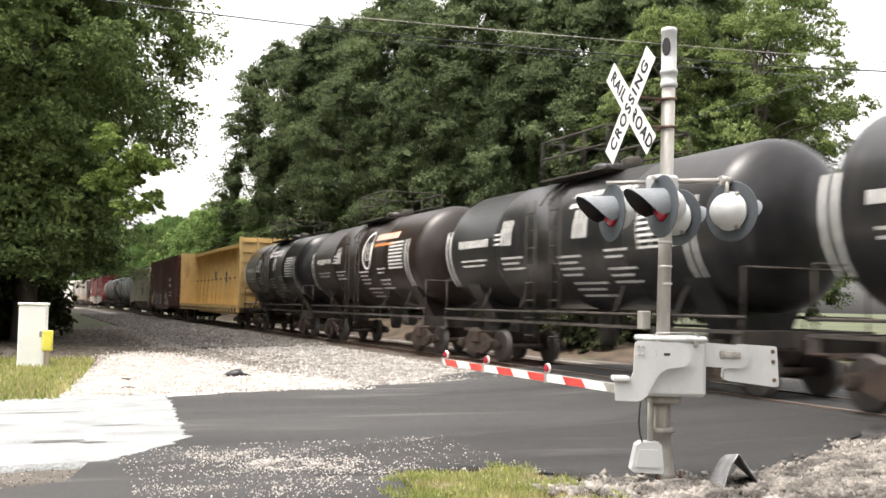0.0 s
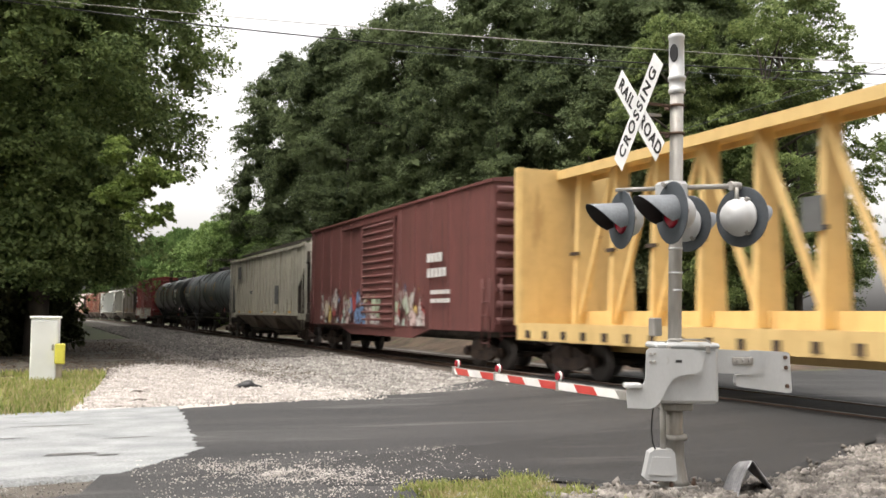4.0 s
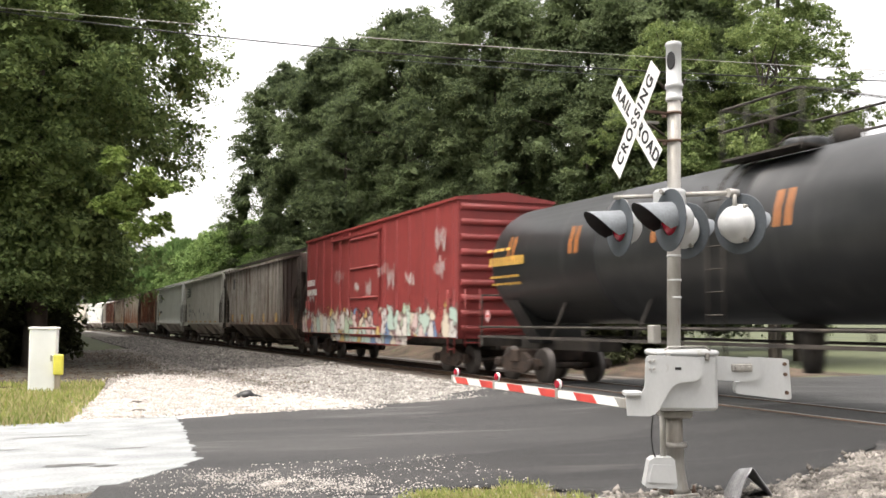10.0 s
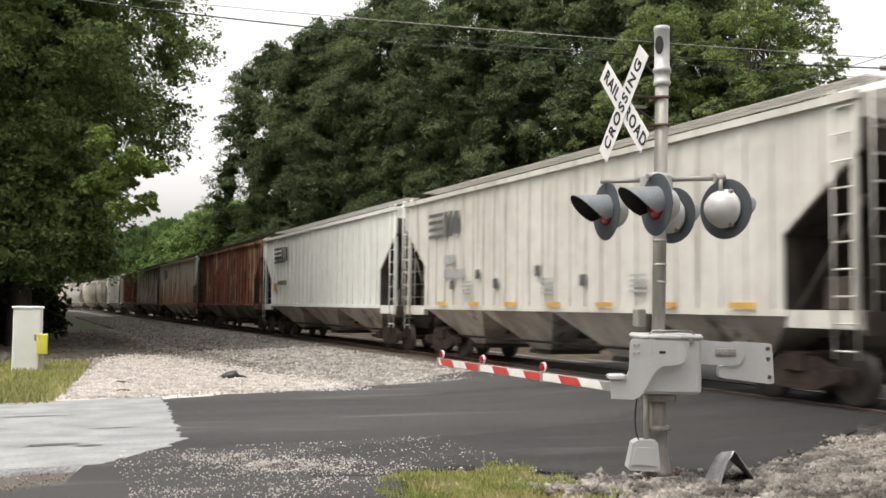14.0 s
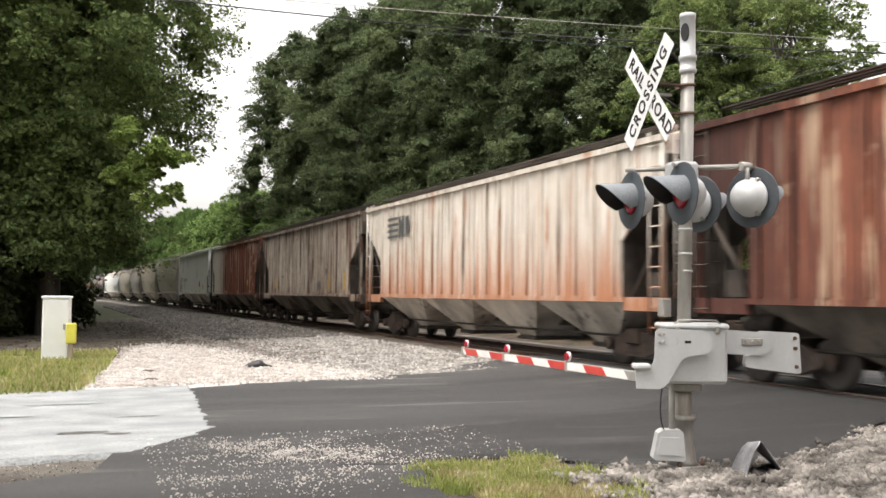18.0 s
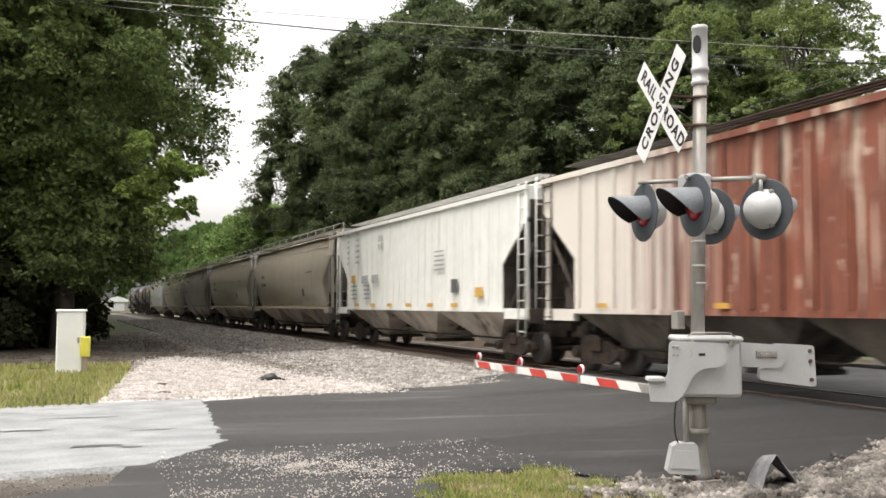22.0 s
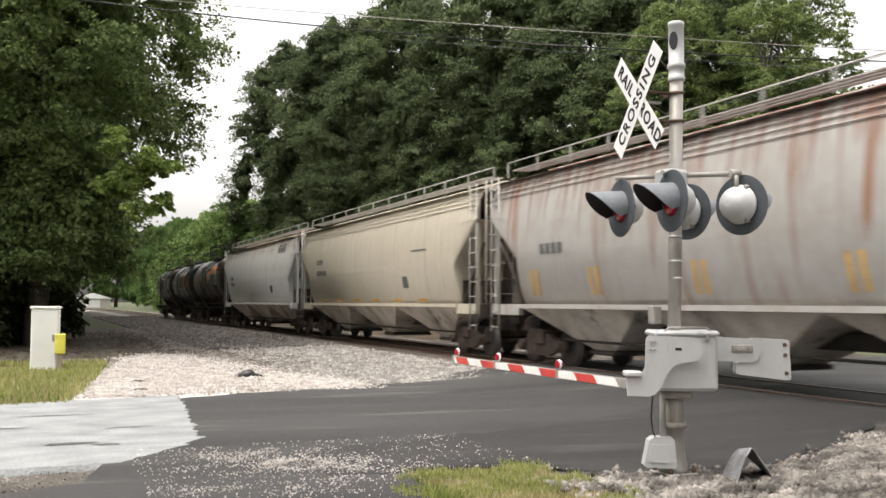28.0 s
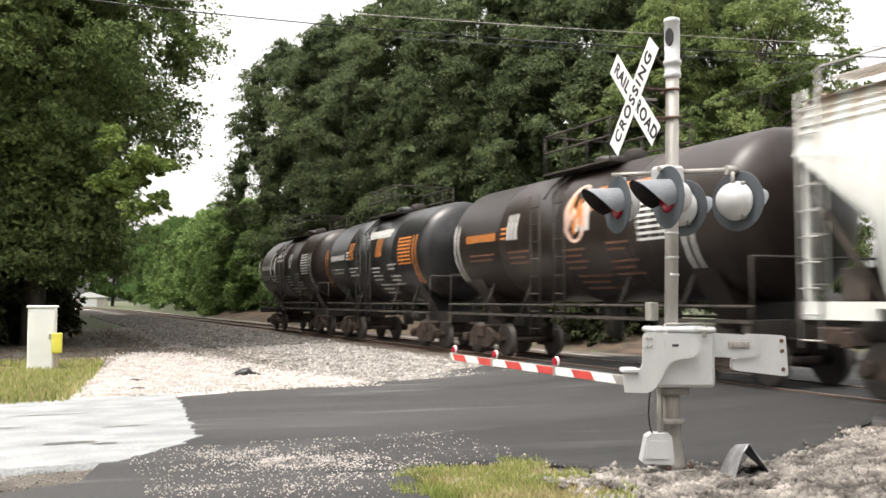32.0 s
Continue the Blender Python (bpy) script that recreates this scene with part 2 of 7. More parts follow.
M["turf"] = surface("turf", (0.15, 0.18, 0.05), (0.34, 0.34, 0.14), 1.2, 0.95, 0, 0.6, 30, (0.32, 0.27, 0.15), 0.04, world_space=True)
M["far_field"] = surface("far_field", (0.035, 0.045, 0.018), (0.075, 0.085, 0.035), 0.1, 0.95, 0, 0.3, 6, world_space=True)
M["tie"] = surface("tie", (0.05, 0.038, 0.03), (0.13, 0.10, 0.075), 3, 0.95, 0, 0.6, 30, random_tint=0.3)
M["rail"] = surface("rail", (0.09, 0.055, 0.04), (0.16, 0.10, 0.07), 4, 0.75, 0.3, 0.3, 40)
M["rail_top"] = plain("rail_top", (0.45, 0.44, 0.43), 0.35, 0.9)
M["galvanised"] = surface("galvanised", (0.24, 0.228, 0.205), (0.40, 0.385, 0.36), 5, 0.5, 0.25, 0.1, 60, (0.24, 0.20, 0.16), 0.03, (1, 1, 0.25), grit=0.15)
M["stained_steel"] = surface("stained_steel", (0.20, 0.175, 0.145), (0.40, 0.38, 0.35), 4, 0.5, 0.25, 0.1, 50, (0.13, 0.085, 0.055), 0.06, (1, 1, 0.2), grit=0.3)
M["silver_paint"] = surface("silver_paint", (0.47, 0.48, 0.48), (0.54, 0.55, 0.55), 3, 0.45, 0.1, 0.0, 70, (0.38, 0.37, 0.345), -0.03, (1, 1, 0.35), grit=0.08)
M["dark_grey"] = plain("dark_grey", (0.062, 0.072, 0.083), 0.5)
M["hood_grey"] = plain("hood_grey", (0.17, 0.185, 0.20), 0.45)
M["hood_black"] = plain("hood_black", (0.020, 0.020, 0.022), 0.6)
M["sign_white"] = surface("sign_white", (0.74, 0.74, 0.74), (0.82, 0.82, 0.82), 3, 0.4, 0, 0.03, grit=0.1)
M["black"] = plain("black", (0.012, 0.012, 0.013), 0.45)
M["red_stripe"] = surface("red_stripe", (0.52, 0.050, 0.045), (0.62, 0.075, 0.058), 4, 0.4, 0, 0.03, grit=0.1)
M["white_stripe"] = surface("white_stripe", (0.74, 0.72, 0.70), (0.84, 0.83, 0.80), 5, 0.4, 0, 0.03, grit=0.1)
M["red_lens"] = plain("red_lens", (0.34, 0.008, 0.028), 0.18)
M["wood_post"] = surface("wood_post", (0.20, 0.16, 0.12), (0.34, 0.29, 0.23), 4, 0.9, 0, 0.4, 30, stretch=(1, 1, 0.1))
M["cabinet_white"] = surface("cabinet_white", (0.80, 0.81, 0.80), (0.86, 0.87, 0.86), 2, 0.5, 0, 0.05, 40, (0.5, 0.48, 0.44), -0.06, grit=0.1)
M["yellow"] = plain("yellow", (0.72, 0.66, 0.10), 0.5)
M["concrete"] = surface("concrete", (0.36, 0.33, 0.29), (0.52, 0.48, 0.43), 3, 0.9, 0, 0.4, 30)
M["pipe_metal"] = surface("pipe_metal", (0.26, 0.26, 0.27), (0.42, 0.42, 0.43), 5, 0.45, 0.6, 0.2, 40)
M["bark"] = surface("bark", (0.035, 0.028, 0.022), (0.09, 0.075, 0.06), 3, 0.95, 0, 0.9, 14, stretch=(1, 1, 0.25))
M["leaf_far"] = leafy("leaf_far", (0.046, 0.066, 0.034), (0.165, 0.208, 0.096), 0.16)
M["leaf_left"] = leafy("leaf_left", (0.070, 0.106, 0.042), (0.28, 0.355, 0.135), 0.30)
# undergrowth leaves, with the wood's deep shade put into their colour
M["leaf_shaded"] = leafy("leaf_shaded", (0.024, 0.027, 0.014), (0.075, 0.085, 0.038), 0.3)
M["leaf_bright"] = leafy("leaf_bright", (0.085, 0.145, 0.045), (0.24, 0.335, 0.115), 0.3)
# leaves of one bough, with sunlight put into their brighter colour
M["leaf_sunlit"] = leafy("leaf_sunlit", (0.10, 0.155, 0.04), (0.29, 0.37, 0.11), 0.5)
M["leaf_olive"] = leafy("leaf_olive", (0.085, 0.125, 0.045), (0.26, 0.32, 0.12), 0.3)
M["leaf_willow"] = leafy("leaf_willow", (0.07, 0.13, 0.04), (0.16, 0.24, 0.08), 0.4)
M["truck_iron"] = surface("truck_iron", (0.025, 0.019, 0.016), (0.075, 0.050, 0.038), 3, 0.85, 0.1, 0.4, 30, (0.11, 0.07, 0.05), 0.02)
M["wheel_steel"] = surface("wheel_steel", (0.030, 0.022, 0.018), (0.075, 0.052, 0.042), 4, 0.75, 0.2, 0.1)
M["tread_steel"] = plain("tread_steel", (0.08, 0.07, 0.065), 0.5, 0.5)
M["underframe"] = surface("underframe", (0.02, 0.018, 0.016), (0.06, 0.05, 0.042), 2, 0.9, 0.1, 0.3)
M["hopper_pale"] = surface("hopper_pale", (0.34, 0.30, 0.26), (0.66, 0.61, 0.54), 1.2, 0.85, 0, 0.3, 20, (0.06, 0.05, 0.045), 0.05, (1, 1, 0.3))
M["hopper_grime"] = surface("hopper_grime", (0.075, 0.060, 0.050), (0.24, 0.205, 0.17), 1.2, 0.85, 0, 0.3, 20, (0.05, 0.04, 0.035), 0.05, (1, 1, 0.3))
M["bed_grime"] = surface("bed_grime", (0.045, 0.035, 0.028), (0.115, 0.090, 0.072), 1.2, 0.95, 0, 1.0, 18, (0.20, 0.18, 0.16), 0.02, world_space=True)
# grime of the car ends, made darker to paint in their shade
M["end_shade_grime"] = surface("end_shade_grime", (0.030, 0.024, 0.020), (0.085, 0.068, 0.055), 1.5, 0.9, 0, 0.3, 20)
M["mark_white"] = plain("mark_white", (0.60, 0.60, 0.58), 0.6)
M["mark_pale"] = plain("mark_pale", (0.62, 0.42, 0.34), 0.6)
M["mark_grey"] = plain("mark_grey", (0.10, 0.105, 0.105), 0.6)
M["mark_faint"] = plain("mark_faint", (0.36, 0.37, 0.37), 0.6)
M["mark_yellow"] = surface("mark_yellow", (0.50, 0.29, 0.06), (0.64, 0.38, 0.08), 3, 0.6, 0, 0.02, 30, (0.34, 0.24, 0.14), 0.06)
M["mark_orange"] = plain("mark_orange", (0.55, 0.20, 0.05), 0.5)
M["mark_brown"] = plain("mark_brown", (0.17, 0.085, 0.055), 0.6)
M["placard_pink"] = plain("placard_pink", (0.58, 0.36, 0.36), 0.5)
M["mark_red"] = plain("mark_red", (0.48, 0.06, 0.05), 0.5)
M["grab_steel"] = plain("grab_steel", (0.40, 0.39, 0.37), 0.5, 0.3)
M["spray_white"] = surface("spray_white", (0.56, 0.53, 0.51), (0.40, 0.37, 0.36), 3.5, 0.6, 0, 0.02, 20, (0.26, 0.09, 0.08), 0.05)


# ---- mesh building ----
class Geo:
    """Collects points and faces for one mesh."""

    def __init__(self):
        self.v, self.f, self.sm, self.mi = [], [], [], []
        self.slot = 0

    def add(self, verts, faces, smooth=False):
        k = len(self.v)
        self.v += [tuple(p) for p in verts]
        self.f += [tuple(i + k for i in q) for q in faces]
        self.sm += [smooth] * len(faces)
        self.mi += [self.slot] * len(faces)
        return self

    def box(self, x0, x1, y0, y1, z0, z1):
        v = [(x, y, z) for x in (x0, x1) for y in (y0, y1) for z in (z0, z1)]
        return self.add(v, [(0, 1, 3, 2), (4, 6, 7, 5), (0, 4, 5, 1), (2, 3, 7, 6), (0, 2, 6, 4), (1, 5, 7, 3)])

    def cbox(self, x0, x1, y0, y1, z0, z1, c=0.02):
        """A box with chamfered edges."""
        import_v, quads = [], []
        xs, ys, zs = (x0, x1), (y0, y1), (z0, z1)
        idx = {}
        for i in (0, 1):
            for j in (0, 1):
                for k in (0, 1):
                    sx, sy, sz = (1 if i == 0 else -1), (1 if j == 0 else -1), (1 if k == 0 else -1)
                    for a in range(3):
                        p = [xs[i] + sx * c, ys[j] + sy * c, zs[k] + sz * c]
                        p[a] = (xs, ys, zs)[a][(i, j, k)[a]]
                        idx[i, j, k, a] = len(import_v)
                        import_v.append(tuple(p))
        for a in range(3):
            b, d = (a + 1) % 3, (a + 2) % 3
            for e in (0, 1):
                q = []
                for o1, o2 in ((0, 0), (1, 0), (1, 1), (0, 1)):
                    key = [0, 0, 0]
                    key[a], key[b], key[d] = e, o1, o2
                    q.append(idx[(*key, a)])
                quads.append(tuple(q) if e else tuple(reversed(q)))
            for o1 in (0, 1):
                for o2 in (0, 1):
                    k0, k1 = [0, 0, 0], [0, 0, 0]
                    k0[a], k0[b], k0[d] = 0, o1, o2
                    k1[a], k1[b], k1[d] = 1, o1, o2
                    q = (idx[(*k0, b)], idx[(*k1, b)], idx[(*k1, d)], idx[(*k0, d)])
                    quads.append(q if o1 == o2 else tuple(reversed(q)))
        for i in (0, 1):
            for j in (0, 1):
                for k in (0, 1):
                    q = tuple(idx[i, j, k, a] for a in range(3))
                    quads.append(q if (i + j + k) % 2 else tuple(reversed(q)))
        return self.add(import_v, quads)

    def tube(self, p0, p1, r0, r1=None, seg=10, caps=True, smooth=True):
        r1 = r0 if r1 is None else r1
        p0, p1 = Vector(p0), Vector(p1)
        d = (p1 - p0).normalized()
        a = d.orthogonal().normalized()
        b = d.cross(a)
        ring = [math.cos(2 * math.pi * i / seg) * a + math.sin(2 * math.pi * i / seg) * b for i in range(seg)]
        v = [p0 + r0 * q for q in ring] + [p1 + r1 * q for q in ring]
        self.add(v, [(i, (i + 1) % seg, seg + (i + 1) % seg, seg + i) for i in range(seg)], smooth)
        if caps:
            k = len(self.v)
            self.add(v, [tuple(range(seg - 1, -1, -1)), tuple(range(seg, 2 * seg))])
        return self

    def line(self, pts, r, seg=6):
        for a, b in zip(pts, pts[1:]):
            self.tube(a, b, r, seg=seg)
        return self

    def prism(self, profile, t0, t1, axis="y", smooth=False):
        """A flat outline (counter-clockwise) swept along an axis; outline in (x, z) for y, (y, z) for x, (x, y) for z."""
        def at(p, t):
            return {"y": (p[0], t, p[1]), "x": (t, p[0], p[1]), "z": (p[0], p[1], t)}[axis]
        k = len(profile)
        v = [at(p, t0) for p in profile] + [at(p, t1) for p in profile]
        self.add(v, [(i, (i + 1) % k, k + (i + 1) % k, k + i) for i in range(k)], smooth)
        return self.add(v, [tuple(range(k - 1, -1, -1)), tuple(range(k, 2 * k))])

    def lathe(self, prof, axis="x", seg=24, centre=(0, 0, 0), smooth=True):
        """Rings (position along the axis, radius)."""
        v, f = [], []
        for x, r in prof:
            for i in range(seg):
                a = 2 * math.pi * i / seg
                c, s = r * math.cos(a), r * math.sin(a)
                p = {"x": (x, c, s), "y": (c, x, s), "z": (c, s, x)}[axis]
                v.append(tuple(q + w for q, w in zip(p, centre)))
        for j in range(len(prof) - 1):
            for i in range(seg):
                f.append((j * seg + i, j * seg + (i + 1) % seg, (j + 1) * seg + (i + 1) % seg, (j + 1) * seg + i))
        self.add(v, f, smooth)
        return self.add(v, [tuple(range(seg - 1, -1, -1)), tuple(range((len(prof) - 1) * seg, len(prof) * seg))])

    def mesh(self, name, *mats):
        me = bpy.data.meshes.new(name)
        me.from_pydata(self.v, [], self.f)
        for m in mats:
            me.materials.append(m)
        me.polygons.foreach_set("use_smooth", self.sm)
        me.polygons.foreach_set("material_index", self.mi)
        bm = bmesh.new()
        bm.from_mesh(me)
        bmesh.ops.remove_doubles(bm, verts=bm.verts, dist=0.0002)
        bmesh.ops.recalc_face_normals(bm, faces=bm.faces)
        bm.to_mesh(me)
        bm.free()
        me.update()
        return me


def part(name, geo, mat, parent, label="", at=None):
    """Links one mesh as a part under a thing or a part. geo may be a ready mesh."""
    me = geo if isinstance(geo, bpy.types.Mesh) else geo.mesh(name, *(mat if isinstance(mat, (list, tuple)) else [mat]))
    ob = new(name, me)
    ob.parent = parent
    if at is not None:
        ob.matrix_basis = at
    if label:
        ob["label"] = label
    return ob


def thing(name, m, label, category, group="", kind=""):
    ob = new(name)
    ob.matrix_basis = m
    ob.empty_display_size = 0.2
    return tagged(ob, label, category, group, kind)


def solid(name, geo, mat, label, category, group="", kind="", at=None):
    me = geo if isinstance(geo, bpy.types.Mesh) else geo.mesh(name, *(mat if isinstance(mat, (list, tuple)) else [mat]))
    ob = new(name, me)
    if at is not None:
        ob.matrix_basis = at
    return tagged(ob, label, category, group, kind)


def fast_mesh(name, verts, faces, mat):
    me = bpy.data.meshes.new(name)
    verts, faces = np.asarray(verts, np.float32), np.asarray(faces, np.int32)
    k = faces.shape[1]
    me.vertices.add(len(verts))
    me.vertices.foreach_set("co", verts.ravel())
    me.loops.add(faces.size)
    me.loops.foreach_set("vertex_index", faces.ravel())
    me.polygons.add(len(faces))
    me.polygons.foreach_set("loop_start", np.arange(0, faces.size, k, dtype=np.int32))
    me.polygons.foreach_set("loop_total", np.full(len(faces), k, dtype=np.int32))
    me.materials.append(mat)
    me.update(calc_edges=True)
    return me


# ---- plan: n runs across the track away from the camera, s along it; the track is straight, then bends ----
HEAD = radians(-23.7)
UX, UY = math.sin(HEAD), math.cos(HEAD)
NX, NY = math.cos(HEAD), -math.sin(HEAD)
TRACK_N, RAIL_Z, BEND_S, BEND_R = 12.25, 0.23, 150.0, 330.0


def at_ns(n, s, z=0.0):
    return Vector((n * NX + s * UX, n * NY + s * UY, z))


def along(s, off=0.0):
    """A place on the track at s, off metres to its far side, and the heading there."""
    if s <= BEND_S:
        return at_ns(TRACK_N + off, s), HEAD
    a = (s - BEND_S) / BEND_R
    h = HEAD - a
    r = BEND_R
    p = at_ns(TRACK_N, BEND_S)
    # centre of the bend lies on the near side
    c = p - Vector((NX, NY, 0)) * r
    e = Vector((math.cos(h), -math.sin(h), 0))
    return c + e * (r + off), h


def ground_z(n, s):
    if n < 5.5 or n > 19:
        return 0.0
    if n < 10.0:
        return 0.09 * (n - 5.5) / 4.5
    if n > 14.8:
        return 0.09 * (19 - n) / 4.2
    return 0.09


def road_z(n):
    if n < 7.0:
        return 0.03
    if n < 10.8:
        return 0.03 + 0.165 * (n - 7.0) / 3.8
    if n < 13.8:
        return 0.195
    if n < 22:
        return 0.195 - 0.165 * (n - 13.8) / 8.2
    return 0.03

# ---- ground, roads, track bed ----
def sheet(name, outline_rows, zfun, lift, mat, label, kind="structure", skirt=0.0, ragged=0.0):
    """A strip given by rows of (n, s0, s1), meshed finely, with a ragged edge."""
    rnd = random.Random(len(name))
    v, f = [], []
    cols = 60
    rows = []
    for (n0, a0, b0), (n1, a1, b1) in zip(outline_rows, outline_rows[1:]):
        k = max(1, int(abs(n1 - n0) / 0.35))
        for i in range(k):
            t = i / k
            rows.append((n0 + (n1 - n0) * t, a0 + (a1 - a0) * t, b0 + (b1 - b0) * t))
    rows.append(outline_rows[-1])
    for i, (n, a, b) in enumerate(rows):
        tail = max(0.0, 1 - (len(rows) - 1 - i) / 6) * ragged
        a += rnd.uniform(-0.09, 0.09)
        b += rnd.uniform(-0.09, 0.09)
        for j in range(cols + 1):
            s = a + (b - a) * j / cols
            edge = 1.0 if 0 < j < cols else 0.0
            x = at_ns(n + tail * noise.noise((s * 2.7, 1.0, 4.0)) + 0.5 * tail * noise.noise((s * 8.0, 2.0, 4.0)), s)
            v.append((x.x, x.y, zfun(n, s) + lift * edge - skirt * (1 - edge)))
    for i in range(len(rows) - 1):
        for j in range(cols):
            q = i * (cols + 1) + j
            f.append((q, q + 1, q + cols + 2, q + cols + 1))
    ob = new(name, fast_mesh(name, v, f, mat))
    for p in ob.data.polygons:
        p.use_smooth = True
    bm = bmesh.new()
    bm.from_mesh(ob.data)
    bmesh.ops.recalc_face_normals(bm, faces=bm.faces)
    if sum(fc.normal.z for fc in bm.faces) < 0:
        bmesh.ops.reverse_faces(bm, faces=bm.faces)
    bm.to_mesh(ob.data)
    bm.free()
    return tagged(ob, label, "ground", kind=kind)


def build_ground():
    ns = sorted(set([-900, -400, -150, -60] + [x * 0.5 for x in range(-40, 100)] + [60, 80, 120, 250, 500, 1200]))
    ss = sorted(set([-900, -300, -100] + list(range(-40, 120, 2)) + [140, 170, 220, 300, 500, 900, 2000]))
    v, f = [], []
    for n in ns:
        for s in ss:
            p = at_ns(n, s)
            z = ground_z(n, s)
            # the line bends away, so the raised bed follows it
            if s > BEND_S:
                z = 0.0
            v.append((p.x, p.y, z - 0.02 + 0.03 * noise.noise((p.x * 0.25, p.y * 0.25, 0))))
    w = len(ss)
    for i in range(len(ns) - 1):
        for j in range(w - 1):
            f.append((i * w + j, (i + 1) * w + j, (i + 1) * w + j + 1, i * w + j + 1))
    me = fast_mesh("ground", v, f, M["dirt"])
    me.materials.append(M["far_field"])
    me.materials.append(M["turf"])
    mi = []
    for i in range(len(ns) - 1):
        for j in range(w - 1):
            n, s = ns[i], ss[j]
            if n > 17 or n < -8 or s > 60 or s < -12:
                mi.append(1)
            elif (n < 1.4 and 18.5 < s < 28) or (n < -0.5 and 16 < s < 28):
                mi.append(2)
            else:
                mi.append(0)
    me.polygons.foreach_set("material_index", mi)
    tagged(new("ground", me), "brown dirt ground with thin grass around a rail crossing", "ground", kind="structure")


build_ground()
sheet("road", [(-3.2, 6.6, 7.6), (-1.8, 6.7, 8.3), (-0.5, 6.8, 8.9), (0.4, 6.9, 9.5), (1.0, 7.0, 12.0), (1.4, 6.8, 16.6), (2.0, 6.4, 17.0), (2.95, 6.2, 17.45), (3.1, 7.4, 17.5), (3.4, 8.7, 17.6), (4.2, 8.9, 17.8), (4.9, 8.6, 18.0), (5.3, 8.05, 18.2), (6.9, 7.65, 19.0), (8.4, 8.3, 19.8), (9.6, 9.0, 20.5), (11.3, 9.5, 21.2), (15, 10.6, 22.2), (22, 11, 23), (60, 12, 25)],
      lambda n, s: road_z(n), 0.012, M["asphalt"], "dark new asphalt road that crosses the rails", skirt=0.06)


# the end towards the rails darkens the road for the train's shade
sheet("road_patch", [(2.6, 8.9, 10.2), (3.2, 8.75, 10.7), (4.2, 8.95, 10.9), (4.9, 8.65, 11.1), (5.3, 8.1, 11.2), (6.9, 7.72, 11.6), (8.4, 8.38, 12.2), (9.4, 8.95, 12.9), (10.2, 9.3, 13.6), (10.9, 9.5, 14.2)],
      lambda n, s: road_z(n) + 0.012, 0.005, M["fresh_shaded_asphalt"], "darker strip of fresh asphalt along the road's edge, train shade painted in by the rails", skirt=0.03)


def build_old_road():
    """Pale worn pavement whose end is broken off in an uneven line."""
    v, f = [], []
    cols, rows = 150, 46
    for j in range(cols + 1):
        u = j / cols
        s_end = 10.35 + 7.05 * u
        end = float(np.interp(s_end, (10.3, 10.7, 11.0, 11.4, 11.9, 12.6, 13.9, 16.3, 17.5), (0.75, 1.05, 1.32, 1.62, 1.83, 1.90, 2.02, 2.22, 2.30)))
        end += 0.10 * noise.noise((s_end * 2.4, 1.0, 4.0)) + 0.07 * noise.noise((s_end * 7.0, 2.0, 4.0))
        for i in range(rows + 1):
            w = 1 - (1 - i / rows) ** 3
            n = -40 + (end + 40) * w
            a = float(np.interp(n, (-40, -12, -0.34, 2.3), (7.0, 9.6, 10.3, 10.45)))
            b = float(np.interp(n, (-40, -12, -0.34, 2.3), (14.0, 16.4, 17.0, 17.45)))
            s = a + (b - a) * u
            if j in (0, cols):
                s += 0.10 * noise.noise((n * 2.0, j, 3.0)) + 0.05 * noise.noise((n * 7.0, j, 3.0))
            p = at_ns(n, s)
            rim = i == rows or j in (0, cols)
            v.append((p.x, p.y, -0.04 if rim else 0.050 + 0.006 * noise.noise((p.x, p.y, 0))))
    for j in range(cols):
        for i in range(rows):
            q = j * (rows + 1) + i
            f.append((q, q + 1, q + rows + 2, q + rows + 1))
    me = fast_mesh("old_road", v, f, M["old_pavement"])
    bm = bmesh.new()
    bm.from_mesh(me)
    if sum(fc.normal.z for fc in bm.faces) < 0:
        bmesh.ops.reverse_faces(bm, faces=bm.faces)
    bm.to_mesh(me)
    bm.free()
    tagged(new("old_road", me), "pale worn old road surface with a ragged end", "ground", kind="structure")
    # shallow broken holes and short cracks
    rnd = random.Random(17)
    for n0, s0, w, d in ((0.35, 11.9, 0.34, 0.10), (0.75, 11.7, 0.16, 0.06), (-0.6, 13.6, 0.5, 0.05), (0.2, 14.9, 0.6, 0.04), (-1.6, 12.6, 0.4, 0.06), (1.1, 13.2, 0.4, 0.035)):
        pts = []
        for j in range(16):
            a = 2 * math.pi * j / 16
            r = rnd.uniform(0.6, 1.15)
            p = at_ns(n0 + w * math.cos(a) * r, s0 + d * math.sin(a) * r)
            pts.append((p.x, p.y, 0.0575))
        g = Geo().add(pts, [tuple(range(16))])
        solid("pothole", g, M["pothole"], "shallow dark hole broken into the old pavement", "pothole", kind="structure")


build_old_road()
sheet("gravel_lot", [(0.4, 17.3, 19.4), (1.0, 17.3, 23.0), (1.6, 17.3, 25.0), (2.2, 17.4, 29), (3.0, 17.5, 31), (4.2, 17.7, 30), (5.0, 18.0, 26), (5.7, 18.3, 19.5)],
      lambda n, s: ground_z(n, s) + 0.01, 0.01, M["lot_gravel"], "pale crushed gravel lot beside the road", skirt=0.03)


